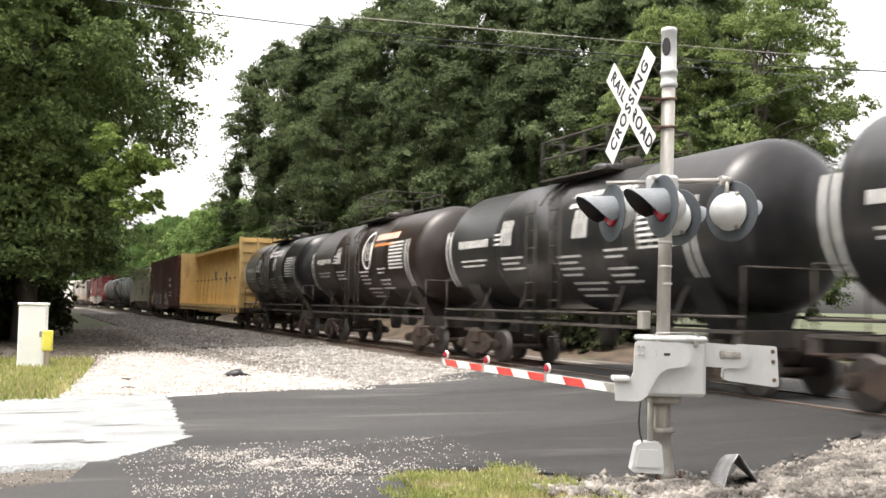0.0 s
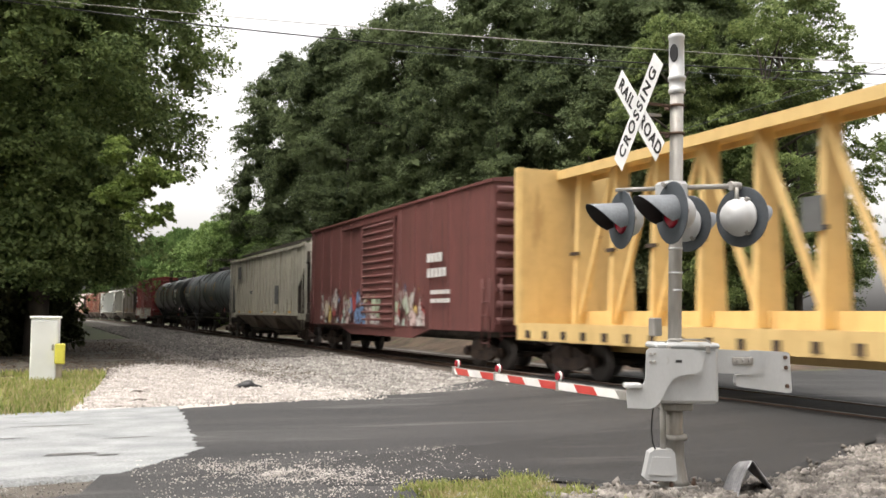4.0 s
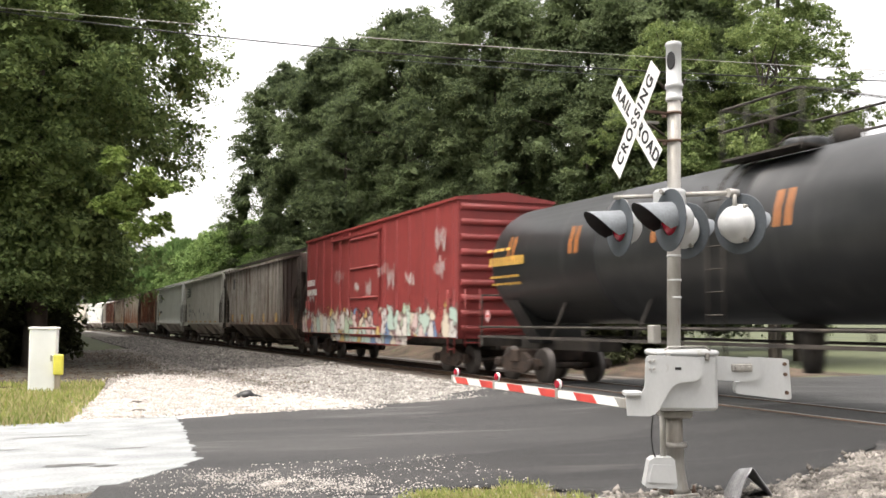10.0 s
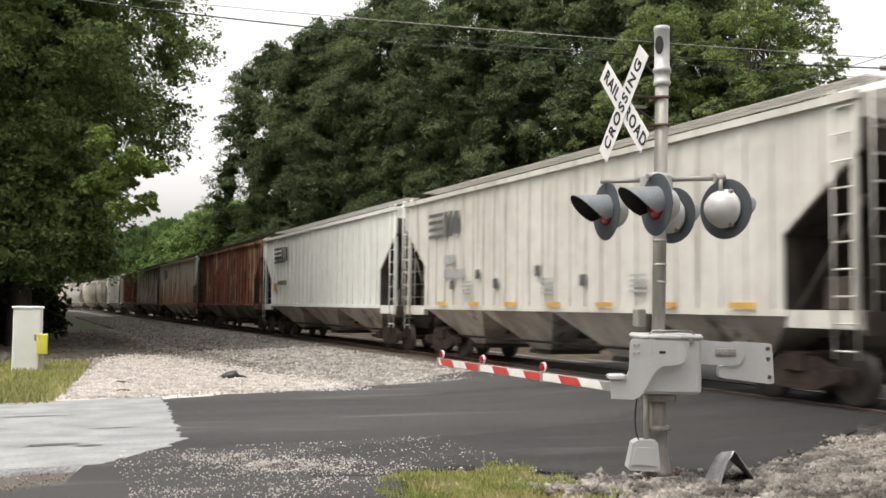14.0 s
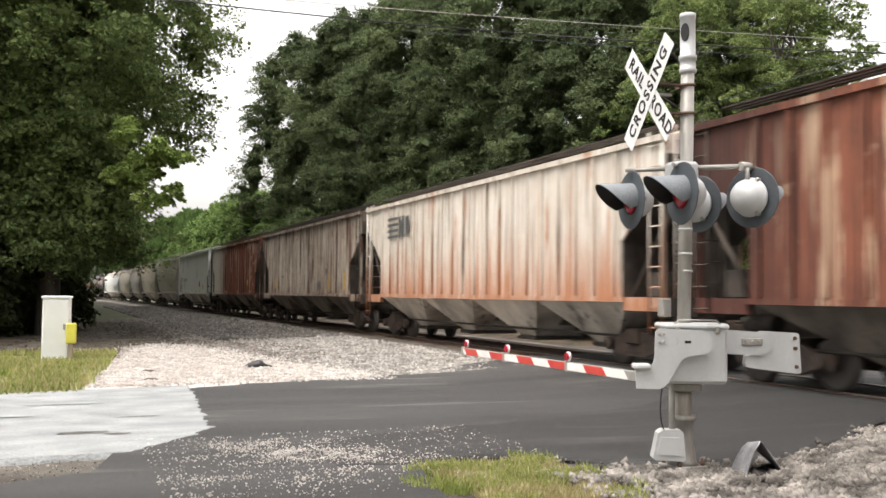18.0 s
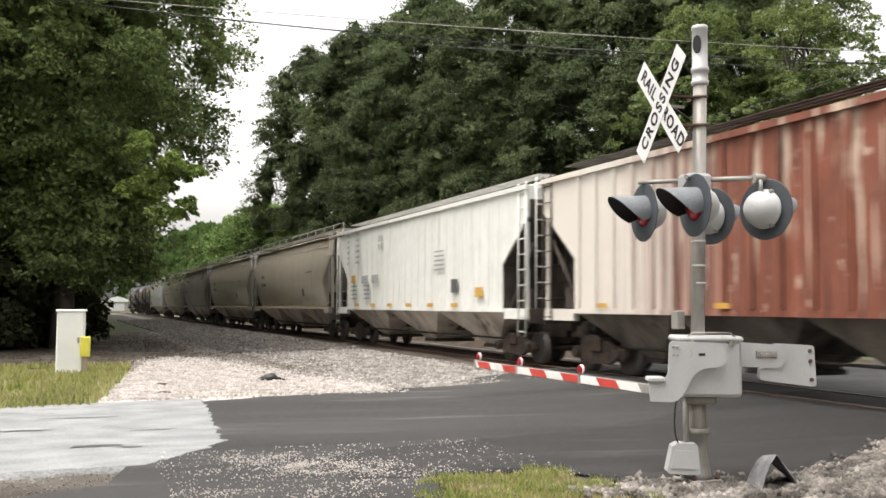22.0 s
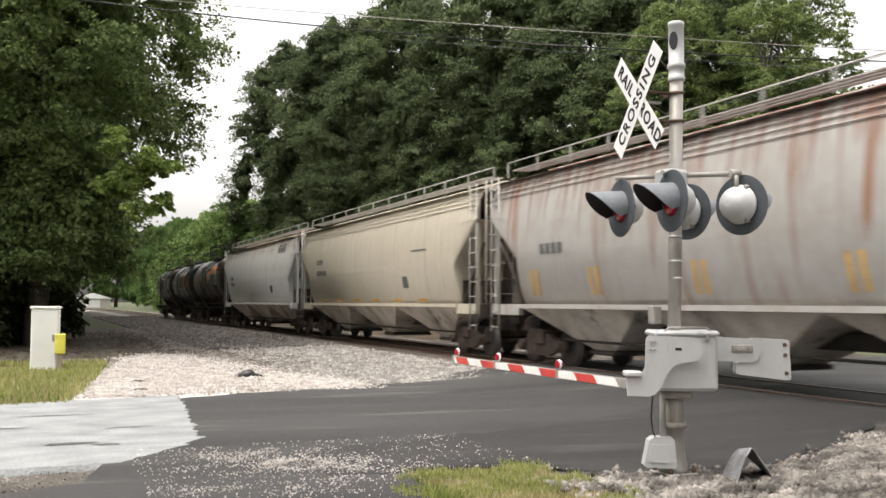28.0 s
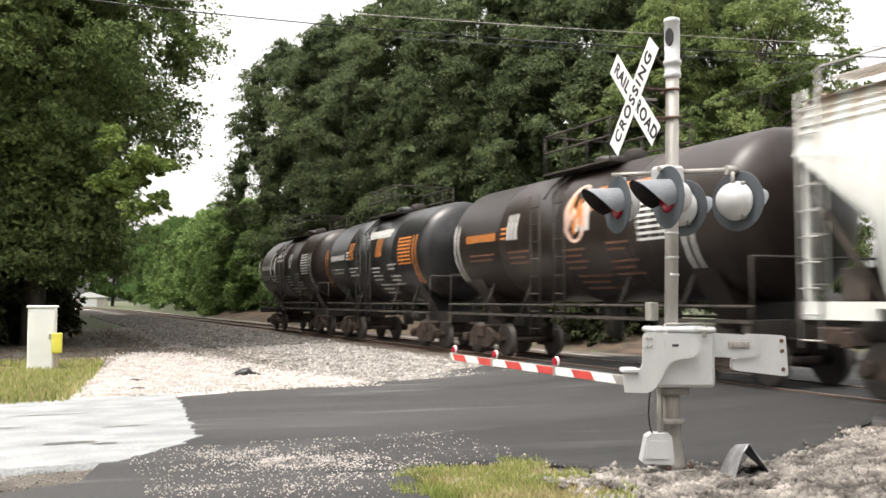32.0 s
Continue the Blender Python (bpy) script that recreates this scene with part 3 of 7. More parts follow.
def build_bed():
    """The ballast bed: a raised strip that follows the track, with sloping shoulders."""
    prof = [(-7.2, -0.03), (-5.6, 0.02), (-3.9, 0.06), (-2.5, 0.10), (-1.7, 0.12), (0, 0.12), (1.7, 0.12), (2.5, 0.10), (4.2, 0.0), (5.0, -0.04)]
    stations = [s for s in range(-120, 420, 4)]
    v, f = [], []
    for s in stations:
        for off, z in prof:
            p, h = along(s, off)
            v.append((p.x, p.y, z + 0.02 * noise.noise((p.x * 0.5, p.y * 0.5, 3))))
    k = len(prof)
    for i in range(len(stations) - 1):
        for j in range(k - 1):
            f.append((i * k + j, i * k + j + 1, (i + 1) * k + j + 1, (i + 1) * k + j))
    me = fast_mesh("ballast_bed", v, f, M["ballast_bed"])
    me.materials.append(M["bed_grime"])
    # far outer strips turn to brown dirt, whose dark tone also paints the wood's shade
    me.materials.append(M["dirt"])
    me.polygons.foreach_set("material_index", [1 if 3 <= j <= 6 else (2 if (j == 0 and stations[i] > 30) or (j == 1 and stations[i] > 56) else 0) for i in range(len(stations) - 1) for j in range(k - 1)])
    bm = bmesh.new()
    bm.from_mesh(me)
    if sum(fc.normal.z for fc in bm.faces) < 0:
        bmesh.ops.reverse_faces(bm, faces=bm.faces)
    for fc in bm.faces:
        fc.smooth = True
    bm.to_mesh(me)
    bm.free()
    tagged(new("ballast_bed", me), "grey crushed stone ballast bed under the track", "ballast", kind="structure")


build_bed()


def build_bank():
    """A low earth bank with brown litter between the far shoulder and the wood."""
    prof = [(3.6, 0.02), (4.4, 0.20), (5.2, 0.55), (6.2, 0.85), (7.5, 0.95), (10.0, 0.80), (14.0, 0.0)]
    v, f = [], []
    stations = [23.5 + 1.2 * i for i in range(70)]
    for i, s in enumerate(stations):
        grow = min(1.0, i / 4) * (1 if i < 62 else (69 - i) / 7)
        for off, z in prof:
            p, h = along(s, off + 0.35 * noise.noise((s * 0.4, off, 1.0)))
            v.append((p.x, p.y, -0.03 + z * grow * (0.85 + 0.35 * noise.noise((s * 0.25, off * 0.4, 2.0)))))
    k = len(prof)
    for i in range(len(stations) - 1):
        for j in range(k - 1):
            f.append((i * k + j, i * k + j + 1, (i + 1) * k + j + 1, (i + 1) * k + j))
    me = fast_mesh("bank", v, f, M["bank_soil"])
    bm = bmesh.new()
    bm.from_mesh(me)
    if sum(fc.normal.z for fc in bm.faces) < 0:
        bmesh.ops.reverse_faces(bm, faces=bm.faces)
    for fc in bm.faces:
        fc.smooth = True
    bm.to_mesh(me)
    bm.free()
    tagged(new("bank", me), "low brown earth bank behind the track", "ground", kind="structure")


build_bank()


def build_track():
    track = thing("railway_track", Matrix.Identity(4), "rusty steel rails on dark wooden ties in grey ballast", "railway track", kind="structure")
    prof = [(-0.07, 0.0), (0.07, 0.0), (0.07, 0.015), (0.012, 0.03), (0.012, 0.12), (0.036, 0.13), (0.036, 0.16), (-0.036, 0.16), (-0.036, 0.13), (-0.012, 0.12), (-0.012, 0.03), (-0.07, 0.015)]
    for side in (-0.7535, 0.7535):
        stations = [-120] + list(range(-20, 105, 25)) + list(range(105, 420, 7))
        v, f = [], []
        for s in stations:
            for off, z in prof:
                p, h = along(s, side + off)
                v.append((p.x, p.y, RAIL_Z - 0.16 + z))
        k = len(prof)
        for i in range(len(stations) - 1):
            for j in range(k):
                f.append((i * k + j, i * k + (j + 1) % k, (i + 1) * k + (j + 1) % k, (i + 1) * k + j))
        me = fast_mesh("rail", v, f, M["rail"])
        me.materials.append(M["rail_top"])
        me.polygons.foreach_set("material_index", [1 if j == 6 else 0 for i in range(len(stations) - 1) for j in range(k)])
        bm = bmesh.new()
        bm.from_mesh(me)
        bmesh.ops.recalc_face_normals(bm, faces=bm.faces)
        bm.to_mesh(me)
        bm.free()
        part("rail", me, None, track)
    tie = Geo().cbox(-0.115, 0.115, -1.3, 1.3, -0.16, 0.0, 0.012).mesh("tie", M["tie"])
    rnd = random.Random(5)
    s = -14.0
    while s < 120:
        if not (9.2 < s < 21.6):
            p, h = along(s)
            part("tie", tie, None, track, at=pose(p.x, p.y, RAIL_Z - 0.155 + rnd.uniform(-0.012, 0.008), 0, 0, math.degrees(math.atan2(UY, UX) - (h - HEAD)) + rnd.uniform(-1.2, 1.2)))
        s += 0.53


build_track()
def build_stones():
    rnd = np.random.RandomState(4)

    def pile(name, count, region, size, zfun, mat, label):
        base = np.array([(1, 0, 0), (0, 1, 0), (-1, 0, 0), (0, -1, 0), (0, 0, 1), (0, 0, -1)], float)
        tri = np.array([(0, 1, 4), (1, 2, 4), (2, 3, 4), (3, 0, 4), (1, 0, 5), (2, 1, 5), (3, 2, 5), (0, 3, 5)])
        vs, fs = [], []
        for i in range(count):
            n, s = region(rnd)
            p = at_ns(n, s)
            sc = rnd.uniform(*size) * rnd.uniform(0.7, 1.25, 3)
            q = base * sc * rnd.uniform(0.75, 1.2, (6, 1))
            e = Euler(rnd.uniform(0, 6.28, 3)).to_matrix()
            q = q @ np.array(e).T + np.array((p.x, p.y, zfun(n, s) + sc[2] * 0.25))
            fs.append(tri + 6 * i)
            vs.append(q)
        tagged(new(name, fast_mesh(name, np.concatenate(vs), np.concatenate(fs), mat)), label, "gravel", kind="stuff")

    def bed_z(n, s):
        off = n - TRACK_N
        return float(np.interp(off, (-7.2, -5.6, -3.9, -2.5, -1.7, 1.7), (-0.03, 0.02, 0.06, 0.10, 0.12, 0.12)))

    def shoulder(r):
        s = 18.5 + 38 * r.rand() ** 1.6
        return 5.8 + 4.5 * r.rand(), s

    def corner(r):
        # wedge between the road's edge and the track, nearest the camera
        while True:
            n, s = r.uniform(4.3, 9.5), r.uniform(3.8, 10.0)
            edge = np.interp(n, (5.0, 6.9, 8.4, 9.6, 11.3), (7.85, 7.45, 8.1, 8.8, 9.3))
            if s < edge + 0.10 + 0.12 * r.randn() and (n > 8 or r.rand() < 0.75) and (n > 4.9 or (s < 8.4 and r.rand() < 0.5)):
                return n, s

    def mound(n, s):
        edge = np.interp(n, (5.0, 6.9, 8.4, 9.6, 11.3), (7.85, 7.45, 8.1, 8.8, 9.3))
        return max(bed_z(n, s), ground_z(n, s)) + 0.16 * min(1, max(0, (edge - s) / 0.9)) * min(1, max(0, (n - 5.6) / 2)) + 0.02 + 0.05 * noise.noise((n * 2.2, s * 2.2, 6))

    pile("ballast_stones", 15000, shoulder, (0.028, 0.055), lambda n, s: max(bed_z(n, s), ground_z(n, s)) + 0.0, M["ballast_stone"], "loose grey ballast stones on the track shoulder")
    pile("corner_stones", 24000, corner, (0.020, 0.050), mound, M["corner_stone"], "grey ballast stones heaped at the road's edge")
    pile("track_stones", 6000, lambda r: (9.5 + 2.2 * r.rand() - 0.25 * abs(r.randn()), 3.8 + 5.0 * r.rand()), (0.020, 0.050), lambda n, s: mound(n, s) * (0.6 if n > 10.5 else 1.0), M["grimy_shaded_stone"], "dirty ballast stones beside the rail, darkened for the train's shadow")

    def far_shoulder(r):
        return 5.3 + 5.0 * r.rand(), 34 + 75 * r.rand() ** 1.3

    pile("far_ballast_stones", 14000, far_shoulder, (0.05, 0.10), lambda n, s: max(bed_z(n, s), ground_z(n, s)), M["far_stone"], "grey ballast stones along the far shoulder")
    pile("dirt_stones", 2200, lambda r: (r.uniform(-1.6, 1.3), 7.0 + 3.3 * r.rand()), (0.004, 0.016), lambda n, s: 0.0, M["ballast_stone"], "small stones and crumbs on the bare dirt")
    pile("edge_stones", 6000, lambda r: (5.3 - abs(r.randn()) * 0.9 + 0.6 * r.rand(), 22 + 40 * r.rand() ** 1.2), (0.02, 0.05), lambda n, s: ground_z(n, s) + 0.005, M["far_stone"], "scattered dull stones at the edge of the lot")

    def lot(r):
        n = r.uniform(0.9, 5.9)
        far = np.interp(n, (0.9, 1.6, 2.2, 3.0, 4.2, 5.0, 5.7), (20, 24, 29, 31, 30, 26, 19.5))
        return n + 0.25 * r.randn(), 17.5 + (far - 17.5) * r.rand() ** 1.2 + abs(r.randn()) * 0.8
    pile("lot_stones", 14000, lot, (0.018, 0.04), lambda n, s: ground_z(n, s) + 0.02, M["lot_stone"], "small pale gravel stones on the lot")

    def spill(r):
        while True:
            n, s = 0.9 + 4.0 * r.rand(), 7.6 + 3.6 * r.rand()
            e, c = (n - 2.55) * 0.72 - (s - 9.75) * 0.69, (n - 2.55) * 0.69 + (s - 9.75) * 0.72
            dens = math.exp(-(e / 0.85) ** 2 - (c / 0.42) ** 2) + 0.055 + 0.10 * math.exp(-((s - 8.6) / 0.7) ** 2) * (n < 3)
            if r.rand() < dens * (0.3 + 2.2 * max(0, noise.noise((n * 2.6, s * 2.6, 5)) + 0.12)):
                return n, s
    pile("spilled_stones", 4200, spill, (0.004, 0.0125), lambda n, s: 0.044, M["lot_stone"], "pale gravel chips spilled over the asphalt edge")


build_stones()


def build_grass():
    rnd = np.random.RandomState(8)

    def blades(name, count, region, height, mat, label):
        vs, fs = [], []
        for i in range(count):
            n, s = region(rnd)
            p = at_ns(n, s)
            a = rnd.uniform(0, 6.28)
            h = rnd.uniform(0.4, 1.0) * height
            w = 0.006 + 0.006 * rnd.rand() + (0.010 if s > 14 else 0)
            lean = rnd.uniform(0.1, 0.7) * h
            c, d = math.cos(a), math.sin(a)
            z0 = 0.0 if s < 14 else ground_z(n, s)
            vs += [(p.x - d * w, p.y + c * w, z0), (p.x + d * w, p.y - c * w, z0), (p.x + c * lean * 0.45 + d * w * 0.7, p.y + d * lean * 0.45 - c * w * 0.7, z0 + h * 0.65), (p.x + c * lean, p.y + d * lean, z0 + h)]
            k = 4 * i
            fs += [(k, k + 1, k + 2), (k, k + 2, k + 3)]
        tagged(new(name, fast_mesh(name, vs, fs, mat)), label, "grass", kind="stuff")

    def island(r):
        while True:
            n, s = r.uniform(2.9, 4.9), r.uniform(6.6, 9.3)
            if s < np.interp(n, (2.9, 3.1, 3.4, 3.9, 4.5, 4.95, 5.3), (8.0, 8.45, 8.8, 9.1, 9.0, 8.6, 7.9)) + 0.1 * r.randn() and noise.noise((n * 1.6, s * 1.6, 2)) > 0.0:
                return n, s

    def lawn(r):
        while True:
            n, s = r.uniform(-6.5, 1.7), 16.6 + 11 * r.rand() ** 1.3
            lim = np.interp(n, (-1, 0.5, 0.9, 1.7), (16.6, 17.5, 19.8, 27)) + 1.2 * max(0, noise.noise((n * 0.9, 3.0, 1.0)))
            if s > lim + 0.35 * r.randn() and noise.noise((n * 0.8, s * 0.5, 9)) > -0.28:
                return n, s
    litter_v, litter_f = [], []
    for i in range(9000):
        while True:
            n, s = rnd.uniform(-4.0, 7.2), 22 + 34 * rnd.rand()
            lim = np.interp(n, (-4, 0.8, 1.6, 2.2, 3.0, 4.2, 5.0, 7.2), (27, 26, 24.5, 28, 29.5, 28.5, 25, 24))
            if s > lim + 1.5 * rnd.randn() and noise.noise((n * 0.7, s * 0.5, 7)) > -0.25:
                break
        p = at_ns(n, s)
        a, q = rnd.uniform(0, 6.28), rnd.uniform(0.03, 0.09)
        c, d = math.cos(a) * q, math.sin(a) * q
        z = max(ground_z(n, s), float(np.interp(n - TRACK_N, (-7.2, -5.6, -3.9), (-0.03, 0.02, 0.06)))) + 0.02
        litter_v += [(p.x - c, p.y - d, z + 0.01), (p.x + d * 0.5, p.y - c * 0.5, z), (p.x + c, p.y + d, z + rnd.uniform(0.01, 0.04)), (p.x - d * 0.5, p.y + c * 0.5, z + 0.01)]
        litter_f.append((4 * i, 4 * i + 1, 4 * i + 2, 4 * i + 3))
    tagged(new("leaf_litter", fast_mesh("leaf_litter", litter_v, litter_f, M["litter"])), "brown dead leaves and twigs under the wood's edge", "leaf litter", kind="stuff")
    blades("grass_island", 3800, island, 0.11, M["grass"], "short green grass tuft at the road's edge")
    blades("dry_grass", 5600, lambda r: (3.35 + 1.35 * r.rand(), r.uniform(6.9, 8.75)), 0.085, M["dry_grass"], "dry straw-coloured grass at the road's edge")
    blades("lawn_grass", 16000, lawn, 0.20, M["grass"], "yellow-green grass verge around a white cabinet")
    blades("dry_lawn_grass", 8000, lawn, 0.22, M["dry_grass"], "dry grass blades in the verge")


build_grass()


# ---- trees ----
def leaf_mesh(name, blobs, count, size, mat, seed, droop=0.0, core=0, core_size=0.3, pads=14):
    """Small folded leaves on flat sprays that hang outwards from the blobs (x, y, z, radius), round a core of larger leaves."""
    r = np.random.RandomState(seed)
    blobs = np.array(blobs, float)
    w = blobs[:, 3] ** 2
    outward = blobs[:, :2] / (np.linalg.norm(blobs[:, :2], axis=1)[:, None] + 0.3)
    # centre and radius of each spray
    pd = r.randn(len(blobs), pads, 3)
    pd /= np.linalg.norm(pd, axis=2)[:, :, None]
    pc = blobs[:, None, :3] + pd * blobs[:, None, 3:4] * np.array([0.80, 0.80, 0.62]) * r.uniform(0.6, 1.1, (len(blobs), pads, 1))
    pr = blobs[:, None, 3] * r.uniform(0.24, 0.48, (len(blobs), pads))
    pick = r.choice(len(blobs), count, p=w / w.sum())
    pad = r.randint(0, pads, count)
    rad, ang = pr[pick, pad] * np.sqrt(r.rand(count)) * r.uniform(0.85, 1.2, count), r.uniform(0, 6.2832, count)
    dx, dy = rad * np.cos(ang), rad * np.sin(ang)
    out = dx * outward[pick, 0] + dy * outward[pick, 1]
    dz = -0.30 * out - 0.30 * rad ** 2 / pr[pick, pad] + 0.17 * pr[pick, pad] * r.randn(count)
    c = pc[pick, pad] + np.stack([dx, dy, dz], 1)
    c += 0.10 * np.stack([np.sin(c[:, 1] * 5.1 + c[:, 2] * 2.3), np.sin(c[:, 2] * 5.3 + c[:, 0] * 2.7), np.sin(c[:, 0] * 5.7 + c[:, 1] * 4.9)], 1)
    nrm = 0.75 * r.randn(count, 3) + np.array([0, 0, 1.0])
    nrm[:, :2] += 0.6 * outward[pick]
    sz = size * r.uniform(0.55, 1.35, count)
    if core:
        p2 = r.choice(len(blobs), core, p=w / w.sum())
        d = r.randn(core, 3)
        d /= np.linalg.norm(d, axis=1)[:, None]
        c = np.concatenate([c, blobs[p2, :3] * np.array([0.93, 0.93, 1.0]) + d * (blobs[p2, 3] * 0.50 * r.rand(core) ** 0.5)[:, None]])
        nrm = np.concatenate([nrm, d + 0.6 * r.randn(core, 3)])
        sz = np.concatenate([sz, core_size * r.uniform(0.6, 1.2, core)])
        count += core
    nrm /= np.linalg.norm(nrm, axis=1)[:, None]
    sz = sz[:, None]
    a = np.cross(nrm, r.randn(count, 3))
    a /= np.linalg.norm(a, axis=1)[:, None]
    if droop:
        a = a * (1 - droop) + np.array([0, 0, -1]) * droop
        a /= np.linalg.norm(a, axis=1)[:, None]
    b = np.cross(nrm, a)
    fold = nrm * sz * 0.25
    v = np.empty((count, 4, 3))
    v[:, 0] = c - a * sz
    v[:, 1] = c + b * sz * 0.6 + fold
    v[:, 2] = c + a * sz
    v[:, 3] = c - b * sz * 0.6 + fold
    k = np.arange(count)[:, None] * 4
    f = np.concatenate([k + np.array([[0, 1, 2]]), k + np.array([[0, 2, 3]])])
    return fast_mesh(name, v.reshape(-1, 3), f, mat)


def build_tree(name, height, spread, mat, seed, leaves, size, label, base=0.12, trunk_r=0.32, droop=0.0, blob_count=90, clump=(0.16, 0.30), outline=None, core=0, core_size=0.3):
    """Tapered trunk, limbs that reach to the clumps, and a crown of leaf clumps on an uneven dome."""
    rnd = random.Random(seed)
    tree = thing(name, Matrix.Identity(4), label, "tree", "trees by the line")
    g = Geo()
    top = height * 0.82
    pts = [Vector((0, 0, -0.1))]
    for i in range(1, 6):
        pts.append(Vector((rnd.uniform(-0.25, 0.25) * i * 0.4, rnd.uniform(-0.25, 0.25) * i * 0.4, top * i / 5)))
    for i in range(5):
        g.tube(pts[i], pts[i + 1], trunk_r * (1 - i * 0.17), trunk_r * (1 - (i + 1) * 0.17), 9, caps=False)
    part("trunk", g, M["bark"], tree)
    z0 = height * base
    blobs = []
    for i in range(blob_count):
        h = ((i + 0.5) / blob_count) ** 0.9
        ang = i * 2.39996 + rnd.uniform(-0.4, 0.4)
        # wide in the middle, drawn in at the top and a little at the foot
        wide = math.sin(math.pi * min(0.97, 0.20 + 0.76 * h)) ** 0.75
        if outline:
            wide = float(np.interp(h, *outline))
        reach = spread * wide * (0.78 + 0.30 * noise.noise((math.cos(ang) * 1.4, math.sin(ang) * 1.4, h * 3 + seed))) * rnd.uniform(0.82, 1.08)
        blobs.append((math.cos(ang) * reach, math.sin(ang) * reach, z0 + (height - z0) * (0.06 + 0.90 * h), spread * rnd.uniform(*clump)))
    for i in range(blob_count // 5):
        h = rnd.random()
        blobs.append((rnd.uniform(-1, 1) * spread * 0.45, rnd.uniform(-1, 1) * spread * 0.45, z0 + (height - z0) * (0.1 + 0.8 * h), spread * rnd.uniform(0.2, 0.3)))
    for i in range(14):
        x, y, z, q = blobs[int((i + 0.5) * blob_count / 14)]
        e = Vector((x, y, z))
        h = max(0.08, min(0.9, (z - 0.25 * (x * x + y * y) ** 0.5) / top))
        p = pts[min(4, int(h * 5))].lerp(pts[min(5, int(h * 5) + 1)], (h * 5) % 1)
        m = p.lerp(e, 0.5) + Vector((0, 0, (e - p).length * 0.08))
        part("limb", Geo().tube(p, m, trunk_r * 0.35, trunk_r * 0.22, 6, caps=False).tube(m, e, trunk_r * 0.22, trunk_r * 0.06, 6, caps=False), M["bark"], tree)
    part("crown", leaf_mesh("crown", blobs, leaves, size, mat, seed, droop, core, core_size), None, tree)
    return tree


def plant(sources, spots):
    """Sets trees at (x, y, scale, turn): the first ones are the sources themselves, the rest are copies."""
    for i, (x, y, k, turn) in enumerate(spots):
        m = pose(x, y, 0, 0, 0, turn)
        ob = sources[i] if i < len(sources) else copy_thing(sources[i % len(sources)], m)
        ob.matrix_basis = m
        ob.scale = k if isinstance(k, tuple) else (k, k, k)


def build_trees():
    rnd = random.Random(21)
    oaks = [build_tree("oak_tree", 30.0, 9.0, M["leaf_far"], 31 + i, 125000, 0.105, "tall dark green broadleaf tree behind the track", base=0.02, blob_count=130, clump=(0.12, 0.26), core=12000, core_size=0.40) for i in range(3)]
    spots = []
    # edge of the wood behind the track, from the far end to the crossing, then the trees behind it
    for x, z, k in ((-16.2, 97.2, 0.97), (-9.0, 77.0, 0.85), (-3.2, 62.7, 0.77), (2.2, 54, 0.73), (7.0, 48.7, 0.68), (11.0, 46.5, 0.66)):
        spots.append((x, z, k, rnd.uniform(0, 360)))
    for x, z, k in ((-11.2, 96, 0.9), (-1.4, 80.6, 0.85), (6.6, 70, 0.78), (13, 60.8, 0.67), (22, 64, 0.6), (4, 96, 0.95)):
        spots.append((x, z, k, rnd.uniform(0, 360)))
    plant(oaks, spots)
    # unseen trees added behind the camera, to darken reflections and the cars' sides
    backs = [build_tree("oak_tree", 30.0, 9.0, M["leaf_far"], 41, 14000, 0.36, "tall broadleaf tree, unseen, added behind the camera", base=0.04)]
    plant(backs, [(at_ns(n, s).x, at_ns(n, s).y, k, 41 * n) for n, s, k in ((-31, -48, 0.9), (-29, -32, 1.0), (-33, -17, 0.95), (-30, -2, 1.0), (-34, 26, 0.95), (-14, -46, 0.9), (4, -52, 0.95), (24, -40, 0.95), (34, -18, 0.9))])
    shape = ((0, 0.16, 0.26, 0.37, 0.49, 0.57, 0.66, 0.8, 0.9, 1.0), (0.24, 0.36, 0.56, 0.74, 0.9, 1.0, 0.96, 0.78, 0.55, 0.2))
    left = [build_tree("large_tree", 19.5, 8.0, M["leaf_left"], 77 + i, 150000, 0.085, "large dark green tree that overhangs the verge", base=0.07, trunk_r=0.45, blob_count=150, clump=(0.12, 0.23), outline=shape, core=26000, core_size=0.17) for i in range(2)]
    # a lighter bough low on the first of them, coloured bright as if sunlit
    r2 = random.Random(3)
    blobs = [(3.1 - 1.2 + 2.4 * r2.random(), -6.1 + r2.uniform(-0.8, 0.8), 4.4 + 2.4 * r2.random(), r2.uniform(0.3, 0.6)) for i in range(13)]
    part("bough", leaf_mesh("bough", blobs, 9000, 0.085, M["leaf_sunlit"], 12), None, left[0], "bright yellow-green leafy bough, sunlight painted into its leaves")
    plant(left, [(-16.15, 36.5, 1.06, 20), (-20.5, 42, 1.1, 140), (-22.5, 33, 1.05, 250), (-27, 44, 1.1, 60), (-24, 38, 1.0, 10)])
    # mostly hidden trees, added and stretched upwards to shade the far cars
    wood = [build_tree("large_tree", 19.5, 8.0, M["leaf_left"], 83, 46000, 0.17, "large dark green tree, mostly hidden, added to shade the far track", base=0.05, trunk_r=0.4, blob_count=110, clump=(0.13, 0.25), outline=shape, core=6000, core_size=0.4)]
    tall = (1.4, 1.4, 2.0)
    plant(wood, [(at_ns(n, s).x, at_ns(n, s).y, tall, 37 * s) for n, s in ((-4.6, 58), (-4.2, 70), (-3.4, 82), (-2.4, 95), (-1.8, 110), (-18, 62), (-17, 80), (-16, 100), (-15, 44))] + [(along(s, -14)[0].x, along(s, -14)[0].y, 1.35, 23 * s) for s in (128, 146, 164)])
